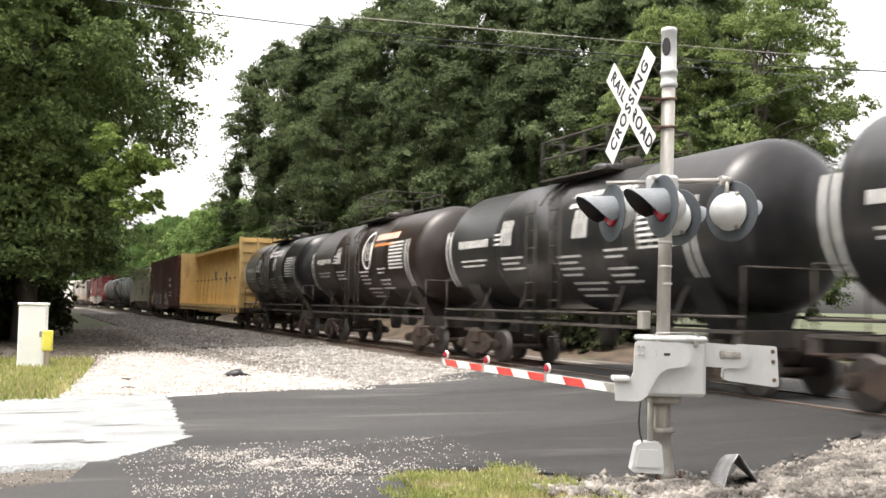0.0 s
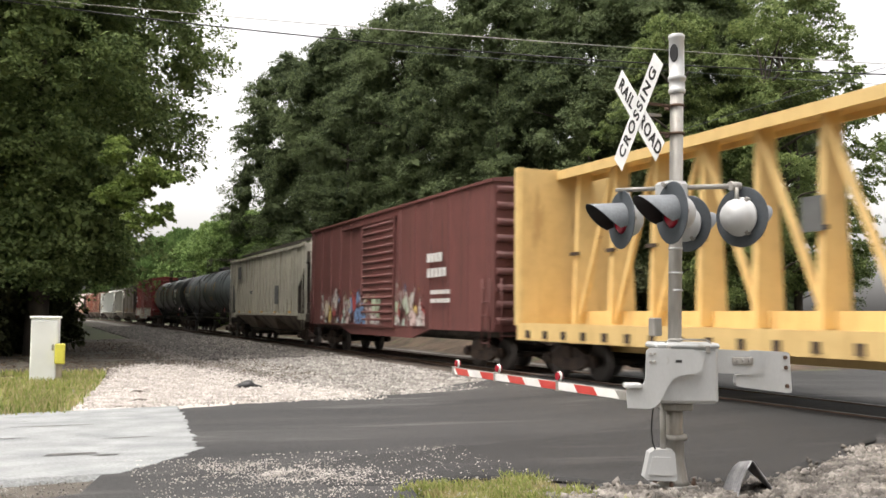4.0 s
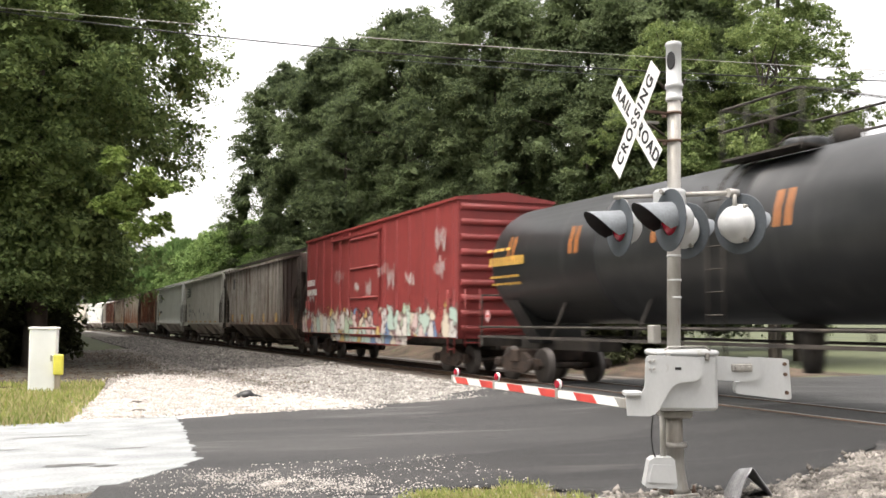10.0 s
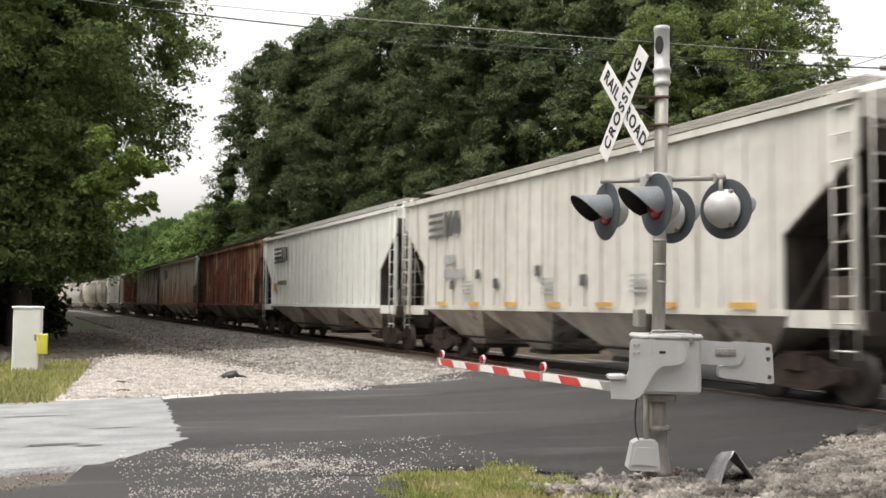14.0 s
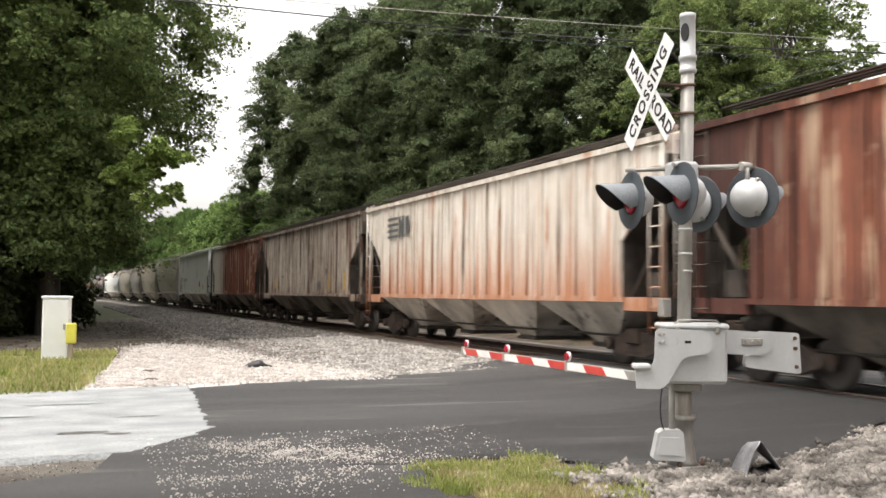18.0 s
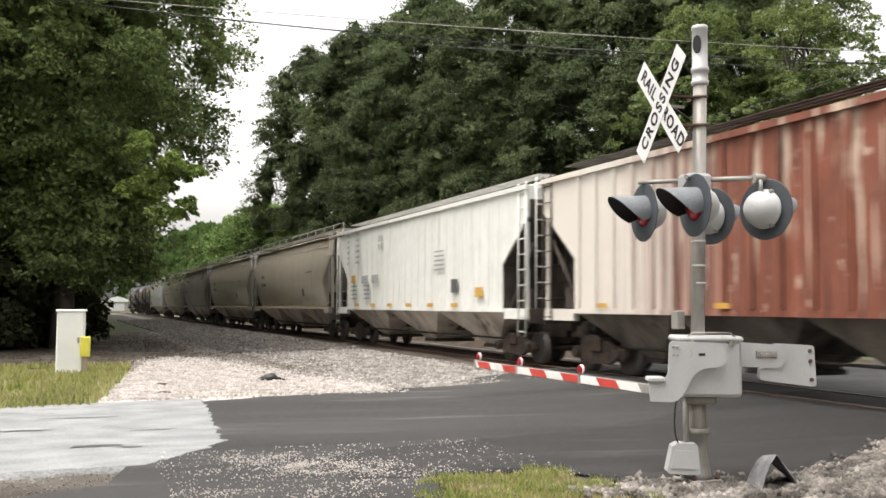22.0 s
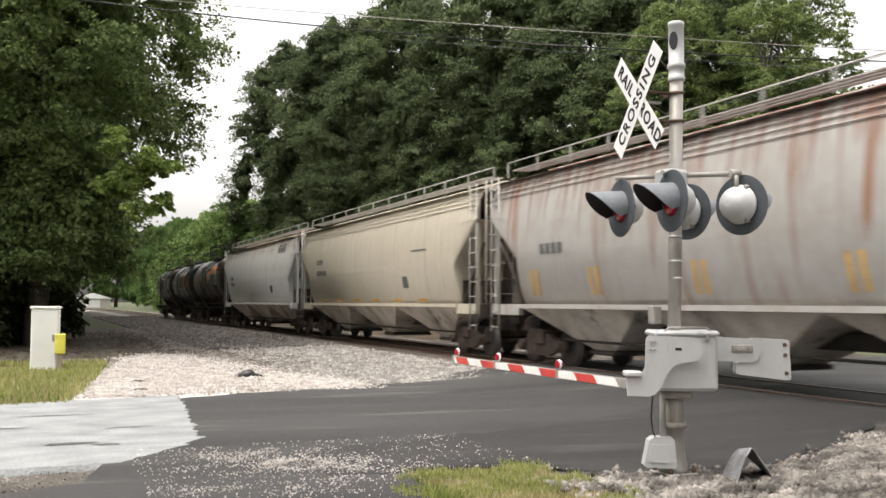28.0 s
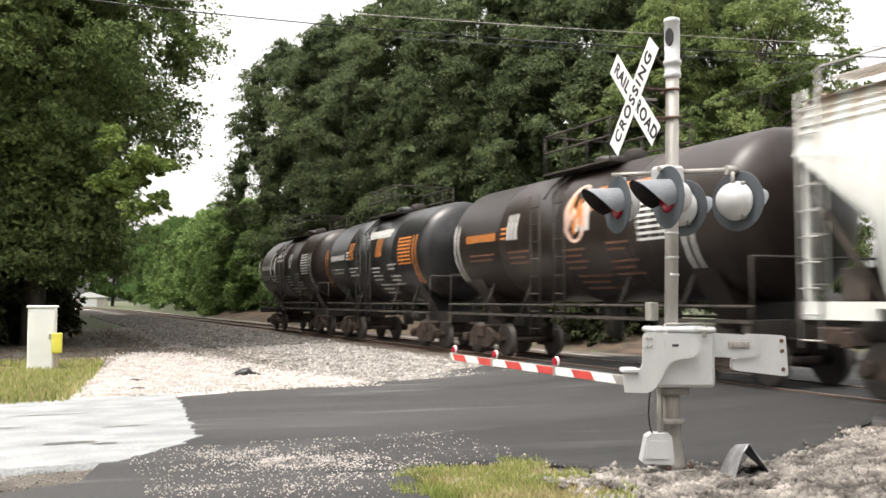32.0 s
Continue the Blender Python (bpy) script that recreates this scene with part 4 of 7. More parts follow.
    ash = [build_tree("ash_tree", 25.0, 6.5, M["leaf_olive"], 51, 40000, 0.105, "thin olive green tree with gaps in its crown", base=0.1, blob_count=60, clump=(0.10, 0.20))]
    plant(ash, [(14.4, 42.8, 0.78, 0), (15.6, 43.5, 0.70, 120), (13.0, 39.1, 0.60, 200), (9.6, 41.5, 0.62, 300)])
    maples = [build_tree("maple_tree", 11.0, 4.8, M["leaf_bright"], 91, 42000, 0.14, "bright green low tree beside the far track", base=0.0, blob_count=80, outline=((0, 0.15, 0.5, 0.8, 1), (0.85, 1.0, 0.95, 0.7, 0.25)))]
    plant(maples, [(along(s, off)[0].x, along(s, off)[0].y, k, turn) for s, off, k, turn in ((101, 8.0, 1.12, 0), (112, 9.5, 1.25, 70), (93, 8.4, 0.85, 130), (84, 8.6, 0.62, 30), (106, 13, 1.2, 0), (119, 12, 1.35, 50), (132, 12.2, 1.42, 100), (146, 12.2, 1.4, 150), (160, 12, 1.3, 250), (175, 12, 1.2, 10), (150, 22, 1.6, 30), (168, 24, 1.6, 80))])
    willow = [build_tree("willow_tree", 15, 6.0, M["leaf_willow"], 95, 16000, 0.34, "pale green weeping willow in the distance", base=0.04, droop=0.8, blob_count=60)]
    plant(willow, [(-55, 200, 1.0, 0), (-64, 210, 1.2, 60), (-72, 228, 1.3, 120), (-84, 266, 1.5, 180), (-60, 240, 1.6, 90), (-102, 285, 1.8, 40), (-120, 276, 1.8, 200), (-88, 305, 1.9, 300), (-134, 268, 1.8, 130), (-72, 290, 1.8, 20)])
    # bushes in darkened leaves paint the deep shade under the trees
    bush = [build_tree("bush", 3.4, 2.6, M["leaf_shaded"], 131, 9000, 0.13, "dense green bush at the wood's edge, shade painted into its leaves", core=1500, base=0.0, trunk_r=0.08, blob_count=34, clump=(0.2, 0.34))]
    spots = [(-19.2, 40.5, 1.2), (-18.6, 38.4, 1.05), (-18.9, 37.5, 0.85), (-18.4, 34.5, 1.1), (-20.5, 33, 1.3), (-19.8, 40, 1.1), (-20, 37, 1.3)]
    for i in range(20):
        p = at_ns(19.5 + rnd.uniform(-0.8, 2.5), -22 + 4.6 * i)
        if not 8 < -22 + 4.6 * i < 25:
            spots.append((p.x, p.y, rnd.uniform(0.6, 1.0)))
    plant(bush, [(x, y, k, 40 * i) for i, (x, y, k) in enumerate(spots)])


build_trees()


# ---- the crossing signal ----
SIG = Matrix(((UX, -NX, 0, 2.13), (UY, -NY, 0, 9.35), (0, 0, 1, 0), (0, 0, 0, 1)))
# its own axes: x along the gate arm, over the road; y towards the approaching traffic; z up


def text_mesh(words, size, mat, spacing=1.0):
    cu = bpy.data.curves.new("letters", "FONT")
    cu.body, cu.size, cu.align_x, cu.align_y, cu.extrude, cu.space_character, cu.offset = words, size, "CENTER", "CENTER", 0.002, spacing, 0.0035
    ob = bpy.data.objects.new("letters", cu)
    scene.collection.objects.link(ob)
    bpy.context.view_layer.update()
    me = bpy.data.meshes.new_from_object(ob.evaluated_get(bpy.context.evaluated_depsgraph_get()))
    bpy.data.objects.remove(ob)
    me.materials.clear()
    me.materials.append(mat)
    return me


def build_signal():
    sig = thing("crossing_signal", SIG, "galvanised rail crossing signal mast with lowered red and white gate", "crossing signal")
    part("mast", Geo().tube((0, 0, 0.55), (-0.025, -0.057, 4.0), 0.066, seg=20), M["galvanised"], sig)
    part("lower_mast", Geo().tube((0, 0, 0.12), (0, 0, 0.95), 0.088, seg=20), M["stained_steel"], sig, "galvanised lower mast with brown stains")
    part("mast_base", Geo().cbox(-0.17, 0.17, -0.17, 0.17, 0.03, 0.08, 0.01).lathe([(0.08, 0.155), (0.12, 0.13), (0.34, 0.095), (0.50, 0.095), (0.505, 0.13), (0.55, 0.125), (0.555, 0.085), (0.60, 0.08)], "z", 20), M["galvanised"], sig)
    for x, y in ((-0.13, -0.13), (0.13, -0.13), (-0.13, 0.13), (0.13, 0.13)):
        part("anchor_bolt", Geo().lathe([(0.08, 0.022), (0.115, 0.022), (0.12, 0.012), (0.15, 0.012)], "z", 6, (x, y, 0)), M["rail"], sig)
    part("footing", Geo().lathe([(-0.12, 0.31), (0.015, 0.31), (0.03, 0.295)], "z", 28), M["concrete"], sig, "round weathered concrete footing")
    bell = part("bell", Geo().lathe([(3.90, 0.07), (3.91, 0.084), (3.945, 0.084), (3.95, 0.077), (4.03, 0.077), (4.035, 0.088), (4.075, 0.088), (4.085, 0.075), (4.45, 0.075), (4.455, 0.080), (4.49, 0.080), (4.50, 0.070)], "z", 20), M["silver_paint"], sig, "silver bell housing at the mast top", at=pose(-0.025, -0.057, 0))
    part("bell_opening", Geo().lathe([(0.0, 0.038), (0.012, 0.034)], "y", 14).mesh("bell_opening", M["black"]), None, bell, at=pose(-0.040, 0.062, 4.30, 0, 0, 32) @ Matrix.Diagonal((1.2, 1, 2.5, 1)))
    for z in (1.95, 2.12, 2.36):
        part("band", Geo().lathe([(z - 0.01, 0.070), (z + 0.01, 0.070)], "z", 20, (-0.012, -0.03, 0)), M["silver_paint"], sig)
    # crossed blades
    xb = part("crossbuck", Geo().box(-0.02, 0.02, 0.06, 0.30, -0.012, 0.012), M["galvanised"], sig, "white crossed boards with black letters", at=pose(0.02, 0.046, 3.68, 0, 0, -6))
    for sgn, words, y in ((-1, (("CROSSING", 0.0),), 0.312), (1, (("RAIL", -0.345), ("ROAD", 0.345)), 0.304)):
        b = part("blade", Geo().cbox(-0.61, 0.61, 0, 0.004, -0.1143, 0.1143, 0.001), M["sign_white"], xb, at=pose(0, y, 0) @ Matrix.Rotation(radians(-47 * sgn), 4, "Y"))
        for word, shift in words:
            part("lettering", text_mesh(word, 0.175, M["black"], 1.28 if sgn < 0 else 1.15), None, xb, "black block letters", at=b.matrix_basis @ Matrix(((-1, 0, 0, -shift), (0, 0, 1, 0.006), (0, 1, 0, 0), (0, 0, 0, 1))))
    for z in (3.50, 3.78):
        part("clamp", Geo().lathe([(z - 0.012, 0.082), (z + 0.012, 0.082)], "z", 16, (-0.02, -0.05, 0)).box(0.05, 0.12, -0.09, -0.01, z - 0.018, z + 0.018).box(-0.03, 0.03, 0.02, 0.30, z - 0.008, z + 0.008), M["rail"], sig, "rusty pipe clamp with flat arm")
    # flashing light units
    part("light_bracket", Geo().cbox(-0.12, 0.12, -0.13, 0.13, 2.84, 3.02, 0.03).tube((-0.16, 0, 2.93), (0.16, 0, 2.93), 0.045, seg=10), M["silver_paint"], sig)
    part("crossarm", Geo().tube((0.38, 0.40, 2.96), (0.05, 0.05, 2.96), 0.022, seg=8).tube((-0.05, -0.05, 2.96), (-0.38, -0.45, 2.96), 0.026, seg=8).lathe([(-0.52, 0.04), (-0.40, 0.045)], "y", 10, (-0.38, 0, 2.96)), M["galvanised"], sig)
    part("conduit_arm", Geo().tube((-0.38, 0.38, 2.93), (-0.05, 0.05, 2.93), 0.02, seg=8).tube((0.38, -0.45, 2.93), (0.05, -0.05, 2.93), 0.02, seg=8), M["galvanised"], sig)
    for x, y, d in ((0.36, 0.33, 1), (-0.41, 0.285, 1), (0.38, -0.47, -1), (-0.40, -0.51, -1)):
        unit = part("light_unit", Geo().lathe([(-0.02, 0.12), (0.0, 0.185), (0.02, 0.192), (0.035, 0.185), (0.04, 0.172), (0.10, 0.165), (0.15, 0.135), (0.19, 0.085), (0.205, 0.03)], "y", 28), M["silver_paint"], sig, "flashing light with round dark backboard", at=pose(x, y, 2.66, 0, 0, 173 if d > 0 else 15))
        part("backboard", Geo().lathe([(-0.022, 0.29), (-0.017, 0.295), (-0.012, 0.29)], "y", 36), M["dark_grey"], unit)
        part("lens", Geo().lathe([(-0.06, 0.05), (-0.045, 0.11), (-0.02, 0.15)], "y", 24), M["red_lens"], unit, "red glass lens")
        # visor: a half tube, long on top and cut back towards the sides; its inside is black
        outer, inner = Geo(), Geo()
        for g, r, flip in ((outer, 0.172, 1), (inner, 0.166, -1)):
            v, f = [], []
            for i in range(21):
                a = radians(-22 + 224 * i / 20)
                tip = -0.10 - 0.29 * max(0.0, (math.sin(a) + 0.37) / 1.37) ** 0.75
                v += [(r * math.cos(a), -0.02, r * math.sin(a)), (r * 1.03 * math.cos(a), tip, r * 1.03 * math.sin(a) - 0.03)]
            for i in range(20):
                q = (2 * i, 2 * i + 1, 2 * i + 3, 2 * i + 2)
                f.append(q if flip > 0 else q[::-1])
            g.add(v, f, True)
        part("hood", outer, M["hood_grey"], unit, "grey visor hood")
        part("hood_lining", inner, M["hood_black"], unit, "black inside of the visor")
        for a in (0, 120, 240):
            part("clip", Geo().cbox(-0.018, 0.018, 0.0, 0.05, 0.165, 0.205, 0.004), M["galvanised"], unit, at=Matrix.Rotation(radians(a + 90), 4, "Y"))
        part("hanger", Geo().tube((0, 0.06, 0.14), (0, 0.06, 0.28), 0.022, seg=8), M["galvanised"], unit)
    # gate mechanism, turned to face the approach; x to its own right, y to the back
    turned = SIG.to_3x3().inverted().to_4x4()
    box = part("gate_mechanism", Geo().cbox(-0.20, 0.375, -0.25, 0.24, 0.87, 1.40, 0.03), M["silver_paint"], sig, "light grey gate mechanism box", at=turned)
    part("lid", Geo().cbox(-0.225, 0.39, -0.265, 0.255, 1.385, 1.445, 0.022), M["silver_paint"], box)
    part("handle", Geo().line([(-0.13, -0.24, 1.44), (-0.09, -0.24, 1.475), (0.26, -0.24, 1.475), (0.31, -0.24, 1.44)], 0.009), M["galvanised"], box)
    for x in (-0.10, 0.27):
        part("latch", Geo().cbox(x - 0.02, x + 0.02, -0.285, -0.25, 1.35, 1.42, 0.006), M["galvanised"], box)
    part("saddle", Geo().cbox(-0.14, 0.16, -0.14, 0.16, 0.79, 0.87, 0.02), M["galvanised"], sig, at=turned)
    prof = [(-0.505, 0.835), (-0.30, 0.829), (-0.255, 0.845), (-0.205, 0.89), (-0.115, 1.06), (-0.07, 1.115), (-0.01, 1.144), (0.13, 1.158), (0.175, 1.19), (0.20, 1.245), (0.20, 1.30), (0.18, 1.35), (0.12, 1.383), (-0.285, 1.399), (-0.315, 1.385), (-0.328, 1.36), (-0.338, 1.11), (-0.355, 1.065), (-0.39, 1.035), (-0.52, 1.012)]
    arm = part("arm_bracket", Geo().prism(prof, -0.345, -0.32, "y"), M["silver_paint"], sig, "cranked grey plate that holds the arm", at=turned)
    part("shaft", Geo().lathe([(-0.335, 0.05), (-0.24, 0.05)], "y", 16, (0.08, 0, 1.27)), M["galvanised"], arm)
    part("bracket_slot", Geo().cbox(-0.055, 0.005, -0.348, -0.344, 1.262, 1.287, 0.001), M["black"], arm)
    part("bracket_flange", Geo().cbox(-0.53, -0.375, -0.38, -0.20, 1.015, 1.065, 0.012), M["silver_paint"], arm)
    for bx, bz in ((-0.29, 1.345), (-0.25, 1.345), (-0.29, 1.27), (-0.25, 1.27)):
        part("bolt", Geo().lathe([(-0.36, 0.012), (-0.345, 0.014)], "y", 6, (bx, 0, bz)), M["galvanised"], arm)
    part("counter_arm", Geo().prism([(0.25, 1.15), (0.80, 1.128), (0.845, 1.15), (0.875, 1.20), (0.88, 1.26), (0.87, 1.32), (0.84, 1.355), (0.25, 1.39)], 0.075, 0.10, "y"), M["silver_paint"], sig, at=turned)
    part("slotted_plate", Geo().cbox(0.59, 0.80, 0.055, 0.075, 1.225, 1.305, 0.012), M["galvanised"], sig, at=turned)
    for bx in (0.64, 0.70, 0.76):
        part("bolt", Geo().lathe([(0.035, 0.014), (0.055, 0.016)], "y", 6, (bx, 0, 1.265)), M["galvanised"], sig, at=turned)
    part("counterweight", Geo().prism([(0.69, 1.005), (1.14, 0.952), (1.18, 0.958), (1.187, 0.975), (1.168, 1.335), (1.15, 1.35), (0.80, 1.367), (0.74, 1.14), (0.645, 1.12), (0.638, 1.04), (0.65, 1.015)], 0.105, 0.20, "y"), M["silver_paint"], sig, "grey steel counterweight plates", at=turned)
    for bx, bz in ((1.125, 1.30), (1.13, 1.20), (1.14, 1.02)):
        part("bolt", Geo().lathe([(0.085, 0.018), (0.105, 0.022)], "y", 6, (bx, 0, bz)), M["rail"], sig, at=turned)
    # arm with diagonal stripes
    boom = part("gate_arm", Geo().cbox(0.30, 4.80, 0.222, 0.252, 0.845, 0.945, 0.006), M["galvanised"], sig, "lowered gate arm with red and white stripes")
    x, i = 0.60, 0
    while x < 4.72:
        w = min(0.406, 4.74 - x)
        lean = 0.085
        q = [(x - lean / 2, 0.852), (x + w - lean / 2, 0.852), (x + w + lean / 2, 0.938), (x + lean / 2, 0.938)]
        part("stripe", Geo().prism(q, 0.2522, 0.255, "y"), M["white_stripe"] if i % 2 == 0 else M["red_stripe"], boom)
        part("stripe", Geo().prism(q, 0.219, 0.2218, "y"), M["white_stripe"] if i % 2 == 0 else M["red_stripe"], boom)
        x += w
        i += 1
    for x in (1.82, 3.44, 4.78):
        part("joint_plate", Geo().cbox(x - 0.03, x + 0.03, 0.215, 0.259, 0.835, 0.955, 0.004), M["galvanised"], boom)
    for x in (1.80, 3.36, 4.66):
        lamp = part("arm_light", Geo().lathe([(-0.03, 0.045), (0.03, 0.045)], "y", 16, (x, 0.237, 1.005)), M["red_lens"], boom, "small red arm light")
        part("bezel", Geo().lathe([(-0.012, 0.056), (0.012, 0.056)], "y", 16, (x, 0.237, 1.005)), M["sign_white"], lamp)
        part("stem", Geo().box(x - 0.012, x + 0.012, 0.227, 0.247, 0.945, 0.97), M["galvanised"], lamp)
    # junction boxes and cable
    part("junction_box", Geo().prism([(-0.325, 0.165), (-0.30, 0.145), (-0.03, 0.135), (-0.015, 0.16), (-0.035, 0.40), (-0.06, 0.43), (-0.23, 0.43), (-0.275, 0.40)], -0.20, -0.04, "y"), M["silver_paint"], sig, "cast grey junction box at the foot", at=turned)
    part("junction_lid", Geo().prism([(-0.29, 0.20), (-0.06, 0.19), (-0.075, 0.36), (-0.25, 0.365)], -0.215, -0.20, "y"), M["silver_paint"], sig, at=turned)
    part("upper_junction_box", Geo().cbox(0.10, 0.20, 0.05, 0.15, 1.50, 1.68, 0.01), M["galvanised"], sig)
    part("conduit", Geo().tube((-0.125, -0.10, 0.42), (-0.125, -0.10, 0.88), 0.030, seg=10), M["galvanised"], sig, at=turned)
    pts = [(-0.21, -0.16, 0.42), (-0.245, -0.20, 0.50), (-0.265, -0.24, 0.62), (-0.265, -0.27, 0.74), (-0.255, -0.30, 0.86)]
    part("cable", Geo().line(pts, 0.007), M["black"], sig, at=turned)


build_signal()


def build_small_things():
    # white equipment cabinet with a yellow marker
    p = Vector((-9.75, 22.6, 0))
    cab = thing("equipment_cabinet", pose(p.x, p.y, 0, 0, 0, 18), "white steel equipment cabinet standing in dry grass", "cabinet")
    part("body", Geo().cbox(-0.30, 0.30, -0.30, 0.30, 0.0, 1.52, 0.02), M["cabinet_white"], cab)
    part("roof", Geo().cbox(-0.33, 0.33, -0.33, 0.33, 1.52, 1.58, 0.015), M["cabinet_white"], cab)
    part("door", Geo().cbox(-0.26, 0.26, -0.318, -0.302, 0.10, 1.46, 0.006), M["cabinet_white"], cab)
    part("hasp", Geo().cbox(0.17, 0.22, -0.345, -0.318, 0.78, 0.92, 0.005), M["galvanised"], cab)
    mark = thing("marker_post", pose(-9.30, 22.35, 0, 0, 0, 12), "yellow warning box on a wooden post", "marker post")
    part("post", Geo().cbox(-0.06, 0.06, -0.04, 0.04, -0.2, 0.62, 0.008), M["wood_post"], mark)
    part("marker", Geo().cbox(-0.10, 0.12, -0.06, 0.06, 0.46, 0.94, 0.02), M["yellow"], mark)
    # open end of a corrugated drain pipe in the stones
    pipe = thing("drain_pipe", pose(2.69, 8.72, 0.05, 0, 0, -6), "crushed corrugated metal drain pipe end", "drain pipe")
    sec = [(-0.15, -0.08), (-0.115, 0.06), (-0.085, 0.17), (-0.045, 0.28), (0.0, 0.345), (0.035, 0.30), (0.10, 0.21), (0.17, 0.11), (0.235, 0.02), (0.28, -0.08)]
    v, f = [], []
    rows_n, per = 45, 4
    line = []
    for i in range(len(sec) - 1):
        for j in range(per):
            line.append((sec[i][0] + (sec[i + 1][0] - sec[i][0]) * j / per, sec[i][1] + (sec[i + 1][1] - sec[i][1]) * j / per))
    line.append(sec[-1])
    for j in range(rows_n):
        t = j / (rows_n - 1)
        for i, (x, z) in enumerate(line):
            wave = 0.008 * math.sin(j * 1.15)
            cut = 0.10 * noise.noise((i * 0.12, 3.0, 1.0)) + (0.0 if x < 0 else 0.45 * x)
            v.append((x * (1 + 0.15 * t) + (wave if x > 0 else -wave), cut * (1 - t) + 0.62 * t, z * (1 - 0.30 * t) + wave * 0.6))
    k = len(line)
    for j in range(rows_n - 1):
        for i in range(k - 1):
            f.append((j * k + i, j * k + i + 1, (j + 1) * k + i + 1, (j + 1) * k + i))
    ob = part("shell", Geo().add(v, f, True), M["pipe_metal"], pipe)
    so = ob.modifiers.new("thick", "SOLIDIFY")
    so.thickness = 0.006
    # dark rubber scrap on the gravel
    scrap = Geo().lathe([(-0.30, 0.02), (-0.22, 0.07), (-0.10, 0.13), (0.02, 0.17), (0.10, 0.16), (0.17, 0.08), (0.28, 0.05), (0.34, 0.015)], "x", 10)
    scrap.v = [(x, y, abs(z) * 1.0 if z > 0 else 0.0) for x, y, z in scrap.v]
    solid("tyre_scrap", scrap, M["black"], "black scrap of tyre tread on pale gravel", "rubber scrap", at=pose(-4.65, 21.4, 0.03, 0, 0, 8))
    for i, (x, y) in enumerate([(-5.9, 17.9), (-6.6, 19.8)]):
        s2 = Geo().lathe([(-0.16, 0.01), (-0.05, 0.05), (0.1, 0.04), (0.18, 0.01)], "x", 8)
        solid("dead_branch", s2, M["bark"], "dark bit of dead wood on the gravel", "branch", "litter on the gravel", at=pose(x, y, 0.03, 0, 0, 40 * i))
    # overhead wires on a utility pole
    def sagging(x0, z0, slope, curve, y, lo, hi):
        return [(x, y, z0 + slope * (x - x0) + curve * (x - x0) ** 2) for x in [lo + (hi - lo) * i / 30 for i in range(31)]]
    solid("overhead_wire", Geo().line(sagging(-1.73, 10.32, -0.0863, 0.00182, 30, -40, 16), 0.022, 5), M["black"], "thin black overhead utility wire", "wire", "overhead wires")
    solid("overhead_wire", Geo().line(sagging(7.32, 10.15, -0.0643, 0.00062, 30, -40, 16), 0.013, 5), M["galvanised"], "thin pale overhead utility wire", "wire", "overhead wires")
    solid("overhead_wire", Geo().line(sagging(7.32, 9.75, -0.0643, 0.00062, 31, -2, 16), 0.010, 5), M["dark_grey"], "thin dark overhead utility wire", "wire", "overhead wires")
    solid("guy_wire", Geo().line([(8.0, 36, 8.6), (15.6, 31.1, 10.4)], 0.012, 5), M["dark_grey"], "thin slanting guy wire", "wire", "overhead wires")
    pole = thing("utility_pole", pose(15.6, 31, 0), "weathered wooden utility pole behind the track", "utility pole")
    part("post", Geo().tube((0, 0, -0.3), (0, 0, 12.5), 0.17, 0.12, 12), M["wood_post"], pole)
    part("crossbar", Geo().cbox(-1.1, 1.1, -0.06, 0.06, 9.6, 9.75, 0.01), M["wood_post"], pole)
    # far house beyond the bend
    h = thing("house", pose(-93, 243, 0, 0, 0, 22) @ Matrix.Diagonal((1.25, 1.25, 1.25, 1)), "small low house with a pale roof in the distance", "house")
    part("wall", Geo().box(-3.4, 3.4, -3, 3, 0, 1.95), M["concrete"], h)
    part("roof", Geo().prism([(-3.8, 1.95), (3.8, 1.95), (0, 3.1)], -3.4, 3.4, "y"), M["cabinet_white"], h, "pale sheet roof")
    part("garage_door", Geo().box(-1.4, 1.4, -3.06, -3.0, 0.1, 1.7), M["sign_white"], h)


build_small_things()

# ---- the train; each car's own axes: x the way it runs, y to its far side, z up from the rail ----
GAPS = [11.66, 25.35, 39.12, 52.5, 75.98, 94.87, 113.46, 134.85, 156.97, 174.21, 193.68, 211.81, 230.46, 249.0, 268.12, 286.73, 304.76, 323.45, 342.53, 361.82, 380.09, 399.41, 418.47, 432.4, 444.71, 457.08]
SHARED = {}


def run(t):
    """How far the train has run after t seconds."""
    q = t / 10
    return 138.539 * q - 5.973 * q * q + 0.753 * q ** 3


